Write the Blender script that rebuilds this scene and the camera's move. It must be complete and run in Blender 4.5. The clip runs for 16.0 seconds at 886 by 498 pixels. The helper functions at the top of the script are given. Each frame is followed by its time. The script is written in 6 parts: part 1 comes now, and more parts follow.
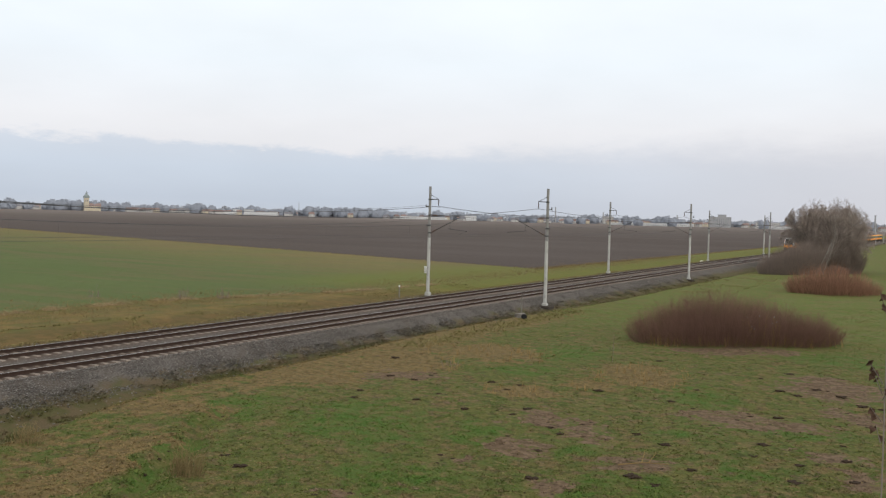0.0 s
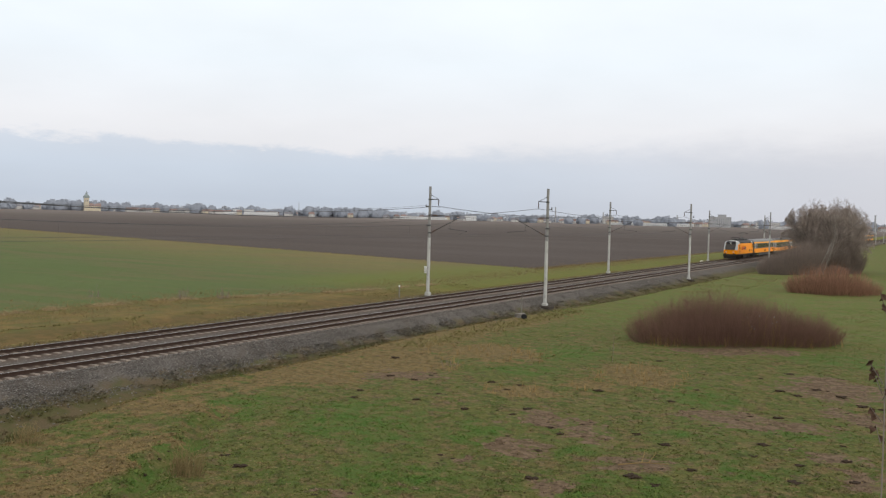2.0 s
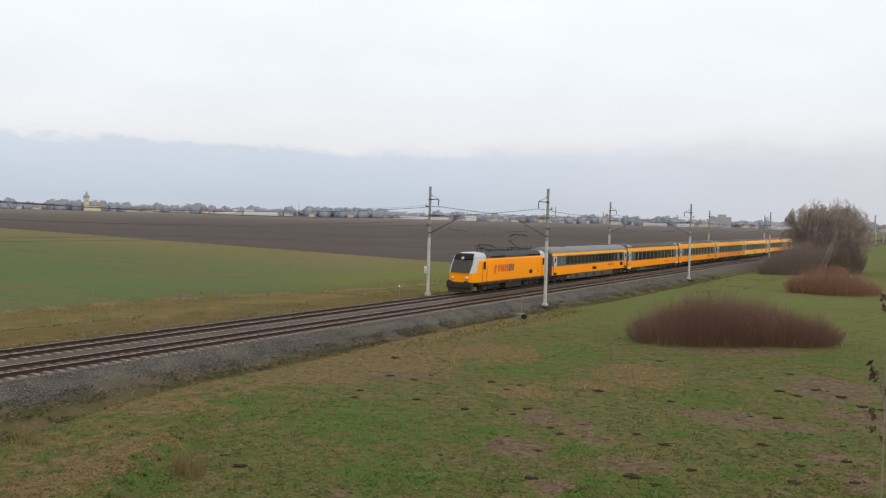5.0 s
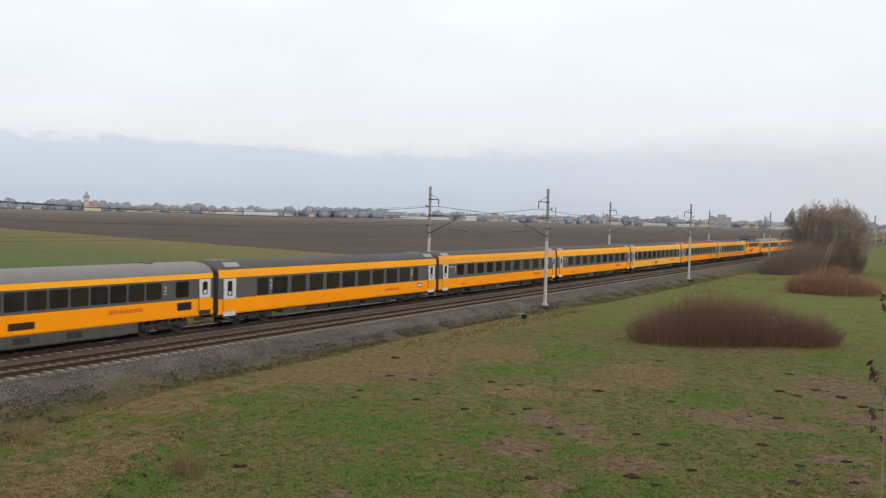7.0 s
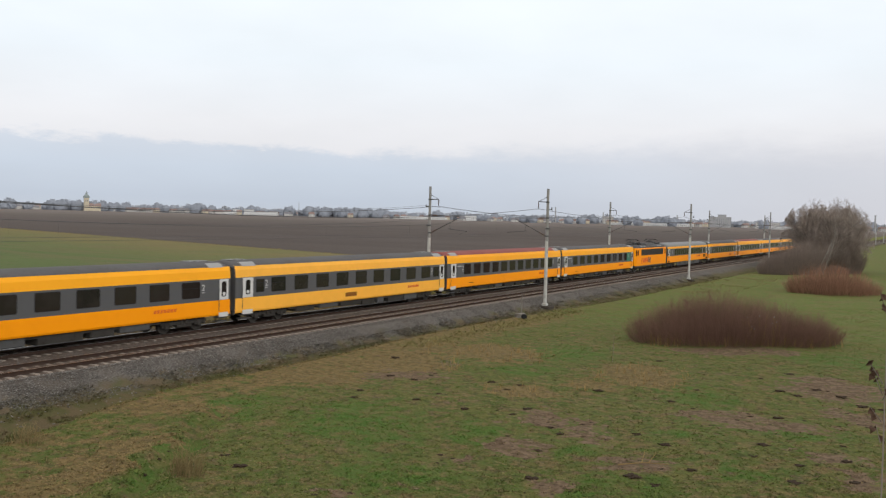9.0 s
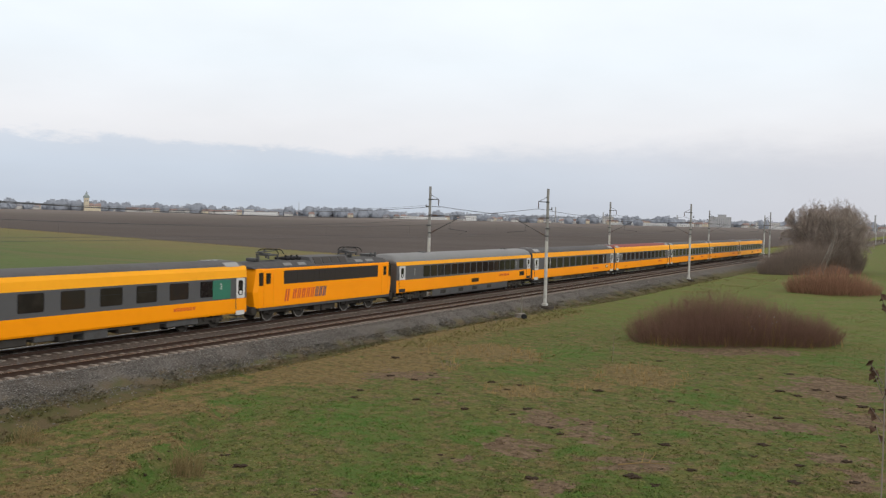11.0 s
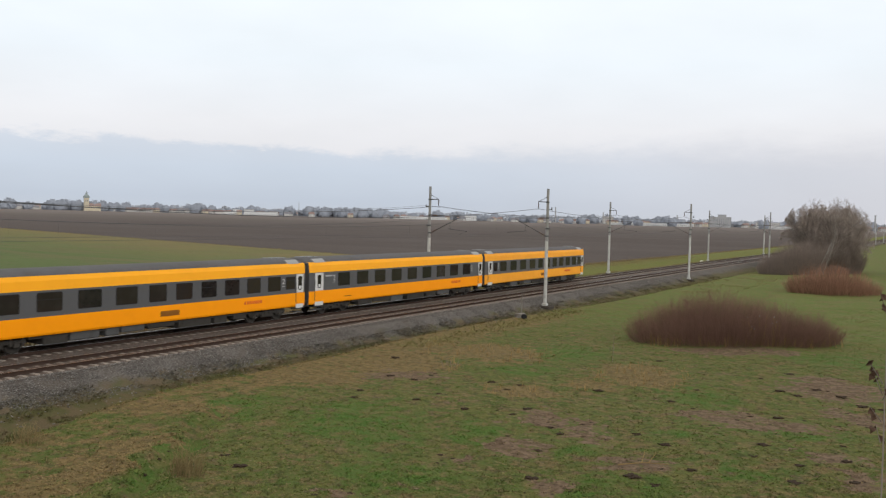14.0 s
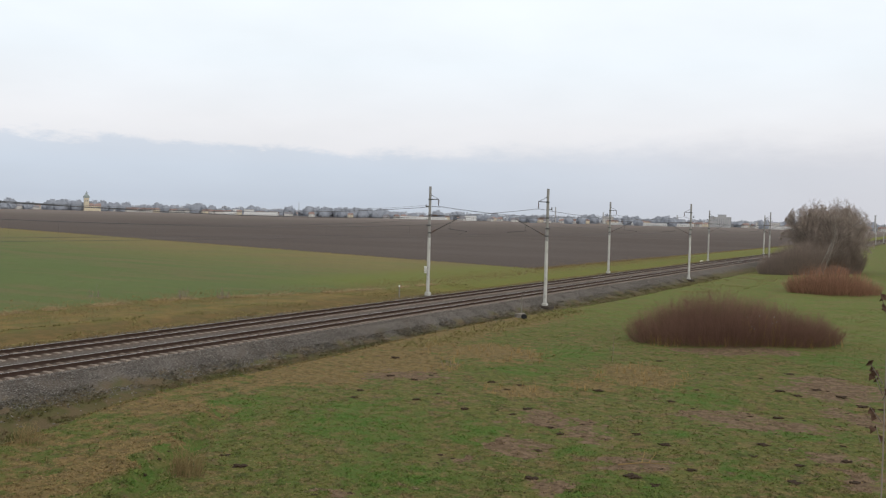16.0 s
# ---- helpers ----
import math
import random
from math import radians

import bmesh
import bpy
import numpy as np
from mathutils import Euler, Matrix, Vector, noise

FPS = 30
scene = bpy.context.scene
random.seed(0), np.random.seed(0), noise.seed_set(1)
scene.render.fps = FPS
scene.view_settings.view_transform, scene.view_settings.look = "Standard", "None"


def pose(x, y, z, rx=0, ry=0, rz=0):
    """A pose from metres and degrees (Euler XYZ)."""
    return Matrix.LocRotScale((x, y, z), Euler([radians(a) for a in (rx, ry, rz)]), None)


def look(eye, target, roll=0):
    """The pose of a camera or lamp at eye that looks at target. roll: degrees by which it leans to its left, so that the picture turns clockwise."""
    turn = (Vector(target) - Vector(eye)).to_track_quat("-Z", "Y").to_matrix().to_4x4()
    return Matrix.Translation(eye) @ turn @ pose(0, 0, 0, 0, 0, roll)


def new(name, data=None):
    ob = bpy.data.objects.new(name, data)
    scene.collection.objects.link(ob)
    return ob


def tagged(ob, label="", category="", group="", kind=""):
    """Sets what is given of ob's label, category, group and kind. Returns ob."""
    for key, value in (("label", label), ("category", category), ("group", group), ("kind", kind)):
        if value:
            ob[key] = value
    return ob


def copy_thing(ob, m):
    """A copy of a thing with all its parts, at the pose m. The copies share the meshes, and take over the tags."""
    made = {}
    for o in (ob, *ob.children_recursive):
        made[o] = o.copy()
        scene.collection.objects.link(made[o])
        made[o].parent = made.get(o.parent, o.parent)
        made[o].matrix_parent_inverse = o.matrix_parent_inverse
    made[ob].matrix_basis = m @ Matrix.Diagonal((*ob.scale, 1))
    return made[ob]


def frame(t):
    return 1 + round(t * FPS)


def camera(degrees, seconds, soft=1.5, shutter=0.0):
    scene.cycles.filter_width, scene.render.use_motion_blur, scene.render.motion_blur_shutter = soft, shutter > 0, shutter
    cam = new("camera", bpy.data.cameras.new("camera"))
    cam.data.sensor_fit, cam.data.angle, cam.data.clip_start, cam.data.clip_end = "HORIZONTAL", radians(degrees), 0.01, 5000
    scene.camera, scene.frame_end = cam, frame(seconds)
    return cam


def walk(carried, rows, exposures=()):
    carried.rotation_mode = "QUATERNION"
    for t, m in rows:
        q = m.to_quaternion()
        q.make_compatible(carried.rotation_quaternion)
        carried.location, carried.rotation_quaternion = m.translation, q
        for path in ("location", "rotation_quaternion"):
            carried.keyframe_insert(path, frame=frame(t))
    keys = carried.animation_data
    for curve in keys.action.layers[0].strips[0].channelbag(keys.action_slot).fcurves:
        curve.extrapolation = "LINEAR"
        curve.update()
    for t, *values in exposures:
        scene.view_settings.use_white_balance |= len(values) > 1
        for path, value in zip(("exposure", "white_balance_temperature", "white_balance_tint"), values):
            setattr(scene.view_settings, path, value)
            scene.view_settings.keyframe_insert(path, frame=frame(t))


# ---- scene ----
from collections import defaultdict

# ---- camera ----
EYE = (0.0, 0.0, 7.06)
cam = camera(53.66, 16.0, soft=1.25, shutter=0.08)
_yaw, _pit = radians(29.97), radians(2.03)
AIM = (EYE[0] - math.sin(_yaw) * math.cos(_pit) * 100, math.cos(_yaw) * math.cos(_pit) * 100, EYE[2] - math.sin(_pit) * 100)
STAND = look(EYE, AIM, 1.5)
walk(cam, [(0.0, STAND), (16.0, STAND)], [(0.0, 0.0), (16.0, 0.0)])

# ---- world and sun ----
SUN_EL, SUN_AZ = 24.0, 118.0          # degrees; azimuth clockwise from +Y


def build_world():
    world = bpy.data.worlds.new("overcast")
    scene.world = world
    world.use_nodes = True
    nt = world.node_tree
    nt.nodes.clear()
    N, L = nt.nodes.new, nt.links.new
    out, bg = N("ShaderNodeOutputWorld"), N("ShaderNodeBackground")
    sky = N("ShaderNodeTexSky")
    sky.sky_type, sky.sun_disc = "NISHITA", False
    sky.sun_elevation, sky.sun_rotation = radians(SUN_EL), radians(SUN_AZ)
    coord, sep = N("ShaderNodeTexCoord"), N("ShaderNodeSeparateXYZ")
    L(coord.outputs["Generated"], sep.inputs[0])
    # ragged upper edge of the low cloud bank
    stretch = N("ShaderNodeMapping")
    stretch.inputs["Scale"].default_value = (13, 13, 40)
    L(coord.outputs["Generated"], stretch.inputs[0])
    fine = N("ShaderNodeTexNoise")
    fine.inputs["Scale"].default_value, fine.inputs["Detail"].default_value, fine.inputs["Roughness"].default_value = 3.4, 6, 0.6
    L(stretch.outputs[0], fine.inputs["Vector"])
    n1 = N("ShaderNodeTexNoise")
    n1.inputs["Scale"].default_value, n1.inputs["Detail"].default_value, n1.inputs["Roughness"].default_value = 1.0, 8, 0.64
    L(stretch.outputs[0], n1.inputs["Vector"])

    def mth(op, a, b):
        m = N("ShaderNodeMath")
        m.operation = op
        for i, v in enumerate((a, b)):
            if isinstance(v, (int, float)):
                m.inputs[i].default_value = v
            else:
                L(v, m.inputs[i])
        return m.outputs[0]

    # the bank sinks towards +Y
    tilt = mth("MULTIPLY_ADD", sep.outputs[0], -0.022)
    tilt.node.inputs[2].default_value = 0.0
    lift = mth("SUBTRACT", sep.outputs[2], mth("MULTIPLY", mth("SUBTRACT", n1.outputs["Fac"], 0.5), 0.038))
    lift = mth("SUBTRACT", lift, mth("MULTIPLY", mth("SUBTRACT", fine.outputs["Fac"], 0.5), 0.010))
    lift = mth("SUBTRACT", lift, tilt)
    # crisp edge towards -X, dissolving towards +X
    melt = N("ShaderNodeMapRange")
    melt.interpolation_type = "SMOOTHSTEP"
    for key, val in (("From Min", -0.66), ("From Max", -0.12), ("To Min", 0.0625), ("To Max", 0.105)):
        melt.inputs[key].default_value = val
    L(sep.outputs[0], melt.inputs["Value"])
    edge = N("ShaderNodeMapRange")
    edge.interpolation_type = "SMOOTHSTEP"
    edge.inputs["From Min"].default_value, edge.inputs["From Max"].default_value = 0.053, 0.061
    L(lift, edge.inputs["Value"])
    L(melt.outputs[0], edge.inputs["From Max"])
    ramp = N("ShaderNodeValToRGB")
    cr = ramp.color_ramp
    cr.elements[0].position, cr.elements[0].color = 0.0, (0.53, 0.58, 0.66, 1)
    cr.elements[1].position, cr.elements[1].color = 1.0, (0.90, 0.96, 1.0, 1)
    for pos, col in ((0.015, (0.51, 0.57, 0.67, 1)), (0.05, (0.57, 0.635, 0.74, 1)), (0.08, (0.63, 0.675, 0.76, 1))):
        e = cr.elements.new(pos)
        e.color = col
    L(sep.outputs[2], ramp.inputs["Fac"])
    upper = N("ShaderNodeValToRGB")
    cu = upper.color_ramp
    cu.elements[0].position, cu.elements[0].color = 0.04, (0.74, 0.73, 0.77, 1)
    cu.elements[1].position, cu.elements[1].color = 0.6, (0.98, 0.94, 0.88, 1)
    for pos, col in ((0.10, (0.83, 0.83, 0.86, 1)), (0.17, (0.86, 0.915, 0.965, 1)), (0.27, (0.93, 0.985, 1.02, 1))):
        e = cu.elements.new(pos)
        e.color = col
    L(sep.outputs[2], upper.inputs["Fac"])
    pale = N("ShaderNodeMapRange")
    pale.interpolation_type = "SMOOTHSTEP"
    pale.inputs["From Min"].default_value, pale.inputs["From Max"].default_value = -0.62, 0.05
    pale.inputs["To Max"].default_value = 0.75
    L(sep.outputs[0], pale.inputs["Value"])
    thin = N("ShaderNodeMix")
    thin.data_type = "RGBA"
    thin.inputs["B"].default_value = (0.665, 0.655, 0.695, 1)
    L(pale.outputs[0], thin.inputs["Factor"])
    L(ramp.outputs[0], thin.inputs["A"])
    mix = N("ShaderNodeMix")
    mix.data_type = "RGBA"
    L(edge.outputs[0], mix.inputs["Factor"])
    L(thin.outputs["Result"], mix.inputs["A"])
    L(upper.outputs[0], mix.inputs["B"])
    # soft streaks in the high layer
    n2 = N("ShaderNodeTexNoise")
    n2.inputs["Scale"].default_value, n2.inputs["Detail"].default_value = 0.45, 4
    L(stretch.outputs[0], n2.inputs["Vector"])
    st = N("ShaderNodeMapRange")
    st.inputs["To Min"].default_value, st.inputs["To Max"].default_value = 0.93, 1.06
    L(n2.outputs["Fac"], st.inputs["Value"])
    vm = N("ShaderNodeVectorMath")
    vm.operation = "SCALE"
    L(mix.outputs["Result"], vm.inputs[0])
    L(st.outputs[0], vm.inputs["Scale"])
    # thin clear-sky part behind the cloud
    sk = N("ShaderNodeVectorMath")
    sk.operation = "MULTIPLY_ADD"
    sk.inputs[1].default_value = (0.006, 0.006, 0.006)
    L(sky.outputs[0], sk.inputs[0])
    L(vm.outputs[0], sk.inputs[2])
    L(sk.outputs[0], bg.inputs["Color"])
    bg.inputs["Strength"].default_value = 1.0
    L(bg.outputs[0], out.inputs["Surface"])


build_world()
_s = bpy.data.lights.new("sun", "SUN")
_s.energy, _s.angle, _s.color = 0.95, radians(25), (1.0, 0.95, 0.87)
sun = new("sun", _s)
_a, _e = radians(SUN_AZ), radians(SUN_EL)
sun.matrix_world = look((200 * math.sin(_a), 200 * math.cos(_a), 200 * math.tan(_e)), (0, 0, 0))

# ---- materials ----


class Nodes:
    """A small builder for a node material."""

    def __init__(self, name):
        self.m = bpy.data.materials.new(name)
        self.m.use_nodes = True
        self.nt = self.m.node_tree
        self.bsdf = self.nt.nodes["Principled BSDF"]

    def n(self, kind, **inputs):
        node = self.nt.nodes.new(kind)
        for k, v in inputs.items():
            node.inputs[k.replace("_", " ")].default_value = v
        return node

    def link(self, a, b):
        self.nt.links.new(a, b)

    def math(self, op, a, b=0.0, c=0.0):
        node = self.nt.nodes.new("ShaderNodeMath")
        node.operation = op
        for i, v in enumerate((a, b, c)):
            if isinstance(v, (int, float)):
                node.inputs[i].default_value = v
            else:
                self.link(v, node.inputs[i])
        return node.outputs[0]

    def smooth(self, v, lo, hi, to0=0.0, to1=1.0):
        node = self.nt.nodes.new("ShaderNodeMapRange")
        node.interpolation_type = "SMOOTHSTEP"
        for k, x in (("From Min", lo), ("From Max", hi), ("To Min", to0), ("To Max", to1)):
            node.inputs[k].default_value = x
        self.link(v, node.inputs["Value"])
        return node.outputs[0]

    def noise(self, vec, scale, detail=4, rough=0.55, distort=0.0):
        node = self.n("ShaderNodeTexNoise", Scale=scale, Detail=detail, Roughness=rough, Distortion=distort)
        self.link(vec, node.inputs["Vector"])
        return node.outputs["Fac"]

    def mix(self, fac, a, b, blend="MIX"):
        node = self.nt.nodes.new("ShaderNodeMix")
        node.data_type, node.blend_type = "RGBA", blend
        for key, v in (("Factor", fac), ("A", a), ("B", b)):
            if isinstance(v, (int, float)):
                node.inputs[key].default_value = v
            elif isinstance(v, tuple):
                node.inputs[key].default_value = (*v, 1) if len(v) == 3 else v
            else:
                self.link(v, node.inputs[key])
        return node.outputs["Result"]

    def bump(self, height, strength, dist):
        node = self.n("ShaderNodeBump", Strength=strength, Distance=dist)
        self.link(height, node.inputs["Height"])
        self.link(node.outputs[0], self.bsdf.inputs["Normal"])

    def done(self, colour, rough=0.8, metal=0.0):
        if isinstance(rough, (int, float)) and rough >= 0.75:
            self.bsdf.inputs["Specular IOR Level"].default_value = 0.1
        if isinstance(colour, tuple):
            self.bsdf.inputs["Base Color"].default_value = (*colour, 1)
        else:
            self.link(colour, self.bsdf.inputs["Base Color"])
        if isinstance(rough, (int, float)):
            self.bsdf.inputs["Roughness"].default_value = rough
        else:
            self.link(rough, self.bsdf.inputs["Roughness"])
        self.bsdf.inputs["Metallic"].default_value = metal
        return self.m


def surface(name, colour, rough=0.7, metal=0.0, spec=None, grain=8.0, stain=0.7, var=0.25, dirt=None, bump=0.0, island=0.0, obj=0.0):
    """A plain worn surface: fine grain and large stains over one colour; island, obj: variation from piece to piece."""
    b = Nodes(name)
    pos = b.n("ShaderNodeTexCoord").outputs["Object"]
    fine, big = b.noise(pos, grain, 5), b.noise(pos, stain, 3)
    k = b.math("ADD", b.math("MULTIPLY", fine, var), b.math("MULTIPLY", big, var))
    k = b.math("ADD", k, 1.0 - var)
    if island:
        r = b.n("ShaderNodeNewGeometry").outputs["Random Per Island"]
        k = b.math("ADD", k, b.math("MULTIPLY", b.math("SUBTRACT", r, 0.5), island))
    if obj:
        r = b.n("ShaderNodeObjectInfo").outputs["Random"]
        k = b.math("ADD", k, b.math("MULTIPLY", b.math("SUBTRACT", r, 0.5), obj))
    comb = b.n("ShaderNodeCombineColor")
    for i in range(3):
        b.link(k, comb.inputs[i])
    col = b.mix(1.0, colour, comb.outputs[0], "MULTIPLY")
    if dirt:
        col = b.mix(b.smooth(b.noise(pos, stain * 2.3, 6, 0.65), 0.48, 0.75), col, dirt)
    if bump:
        b.bump(fine, 0.5, bump)
    m = b.done(col, rough, metal)
    if spec is not None:
        b.bsdf.inputs["Specular IOR Level"].default_value = spec
    return m


# patches of the meadow: across and along a line 30 degrees left of +Y, and their radii
LUSH = [(-3.0, 34.6, 2.9, 4.3), (-8.3, 36.1, 1.4, 2.6), (-8.7, 30.2, 1.0, 1.3), (-8.6, 26.3, 0.8, 1.4), (7.8, 54.0, 2.8, 3.5), (4.4, 47.4, 2.1, 2.1), (12.3, 41.6, 1.9, 2.5), (4.8, 31.1, 0.8, 1.4),
        (10.0, 28.5, 1.1, 1.6), (5.6, 26.3, 2.0, 1.4), (9.9, 34.2, 1.3, 1.3), (1.6, 32.9, 1.3, 2.1), (14.4, 34.4, 1.3, 1.1), (24.3, 53.4, 3.1, 3.2), (-1.3, 27.5, 2.1, 1.8)]
DRIED = [(10.7, 46.6, 2.7, 3.8), (4.1, 41.2, 1.9, 1.6), (7.5, 43.8, 1.7, 1.8), (3.2, 53.2, 3.8, 4.0), (-2.5, 49.2, 3.8, 4.8), (-6.2, 44.2, 3.1, 3.1), (-11.0, 35.7, 2.8, 1.6), (-11.0, 27.2, 1.6, 1.8),
         (-11.2, 24.8, 1.6, 1.0), (-10.4, 30.0, 1.7, 1.4), (-2.8, 55.2, 3.2, 2.4)]
WORN = [(4.1, 35.9, 1.4, 1.4), (5.9, 33.8, 1.1, 2.0), (20.1, 44.0, 2.8, 3.8), (12.3, 37.4, 2.2, 1.5), (13.7, 35.5, 2.8, 1.0), (6.9, 29.5, 1.3, 0.8), (14.0, 30.5, 1.2, 0.9), (3.0, 31.3, 1.0, 1.4),
        (3.3, 26.7, 0.9, 1.1), (-1.7, 44.9, 2.6, 1.4), (0.5, 29.5, 0.6, 0.5), (-2.7, 25.6, 0.8, 0.5), (19.1, 56.6, 4.8, 2.0), (18.2, 37.6, 1.2, 2.2), (13.8, 27.6, 0.9, 1.2)]


def meadow_colour(b, pos):
    """The meadow's mottled colour at a world position: thatch, fresh grass, dried patches and worn soil."""
    sep = b.n("ShaderNodeSeparateXYZ")
    b.link(pos, sep.inputs[0])
    X, Y = sep.outputs[0], sep.outputs[1]
    mid, speck = b.noise(pos, 0.33, 5, 0.6), b.noise(pos, 0.9, 6, 0.7)
    fine, clump = b.noise(pos, 2.6, 6, 0.68), b.noise(pos, 5.5, 4, 0.62)
    # places in the line's own axes, edges frayed by noise
    flat = b.n("ShaderNodeMapping")
    flat.inputs["Rotation"].default_value = (0, 0, radians(-30))
    b.link(pos, flat.inputs[0])
    fray = b.n("ShaderNodeTexNoise", Scale=0.55, Detail=6.0, Roughness=0.68)
    b.link(pos, fray.inputs["Vector"])
    off = b.n("ShaderNodeVectorMath")
    off.operation = "MULTIPLY_ADD"
    b.link(fray.outputs["Color"], off.inputs[0])
    off.inputs[1].default_value, off.inputs[2].default_value = (5.0, 5.0, 0.0), (-2.5, -2.5, 0.0)
    place = b.n("ShaderNodeVectorMath")
    b.link(flat.outputs[0], place.inputs[0])
    b.link(off.outputs[0], place.inputs[1])

    def cover(spots):
        total = None
        for u, v, ru, rv in spots:
            k = b.n("ShaderNodeVectorMath")
            k.operation = "MULTIPLY_ADD"
            b.link(place.outputs[0], k.inputs[0])
            k.inputs[1].default_value, k.inputs[2].default_value = (1 / ru, 1 / rv, 0.0), (-u / ru, -v / rv, 0.0)
            d = b.n("ShaderNodeVectorMath")
            d.operation = "LENGTH"
            b.link(k.outputs[0], d.inputs[0])
            total = d.outputs["Value"] if total is None else b.math("MINIMUM", total, d.outputs["Value"])
        return b.smooth(total, 1.35, 0.45)

    green = b.mix(b.smooth(speck, 0.35, 0.65), (0.074, 0.108, 0.026), (0.124, 0.120, 0.040))
    thatch = b.noise(pos, 1.5, 5, 0.66)
    green = b.mix(b.smooth(thatch, 0.49, 0.59, 0.0, 0.8), green, b.mix(b.smooth(fine, 0.42, 0.58), (0.172, 0.122, 0.062), (0.108, 0.090, 0.042)))
    green = b.mix(b.smooth(fine, 0.52, 0.61, 0.0, 0.75), green, (0.054, 0.062, 0.020))
    green = b.mix(b.smooth(clump, 0.56, 0.66, 0.0, 0.7), green, (0.215, 0.165, 0.088))
    lush = b.mix(b.smooth(fine, 0.35, 0.65), (0.056, 0.122, 0.022), (0.088, 0.128, 0.032))
    straw = b.mix(b.smooth(fine, 0.35, 0.65), (0.215, 0.152, 0.072), (0.124, 0.090, 0.044))
    straw = b.mix(b.smooth(clump, 0.50, 0.62, 0.0, 0.5), straw, (0.102, 0.100, 0.034))
    bare = b.mix(b.smooth(fine, 0.35, 0.65), (0.098, 0.066, 0.043), (0.186, 0.132, 0.090))
    bare = b.mix(b.smooth(clump, 0.56, 0.66, 0.0, 0.8), bare, (0.046, 0.033, 0.024))
    # the bank's edge above the ditch
    edge = b.math("ADD", b.math("ADD", b.smooth(Y, 14.0, 30.0, 3.2, 0.0), b.smooth(Y, 35.0, 55.0, 0.0, -0.9)), b.smooth(Y, 60.0, 90.0, -30.6, -28.9))
    D = b.math("SUBTRACT", X, edge)
    Dw = b.math("ADD", D, b.math("MULTIPLY", b.math("SUBTRACT", speck, 0.5), 3.0))
    verge = b.math("MULTIPLY", b.math("MULTIPLY", b.smooth(Dw, 6.0, 2.5), b.smooth(Y, 84.0, 62.0, 0.0, 0.85)), b.smooth(Y, 24.0, 36.0, 0.5, 1.0))
    dried = b.math("MAXIMUM", cover(DRIED), verge)
    dried = b.math("ADD", b.math("MULTIPLY", dried, 0.26), b.math("MULTIPLY", b.math("ADD", thatch, speck), 0.5))
    fresh = b.mix(b.smooth(speck, 0.35, 0.65), (0.100, 0.150, 0.034), (0.142, 0.144, 0.048))
    fresh = b.mix(b.smooth(mid, 0.46, 0.60, 0.0, 0.75), fresh, (0.148, 0.134, 0.052))
    fresh = b.mix(b.smooth(thatch, 0.52, 0.62, 0.0, 0.6), fresh, (0.084, 0.104, 0.030))
    green = b.mix(b.smooth(Y, 52.0, 80.0, 0.0, 0.85), green, fresh)
    col = b.mix(b.math("MULTIPLY", cover(LUSH), b.smooth(thatch, 0.36, 0.60, 0.95, 0.35)), green, lush)
    col = b.mix(b.smooth(dried, 0.575, 0.69, 0.0, 0.92), col, straw)
    worn = b.math("ADD", b.math("MULTIPLY", cover(WORN), 0.19), b.math("MULTIPLY", b.math("ADD", thatch, fine), 0.5))
    col = b.mix(b.smooth(worn, 0.575, 0.655), col, bare)
    sedge = b.mix(b.smooth(speck, 0.38, 0.62), (0.112, 0.086, 0.050), (0.074, 0.076, 0.028))
    col = b.mix(b.smooth(b.math("ADD", D, b.math("MULTIPLY", b.math("SUBTRACT", fine, 0.5), 0.8)), 0.35, -0.15), col, sedge)
    gravel = b.math("MULTIPLY", b.smooth(X, -32.6, -31.6, 1.0, 0.0), b.smooth(speck, 0.35, 0.6, 0.3, 0.9))
    return b.mix(gravel, col, (0.098, 0.092, 0.088))


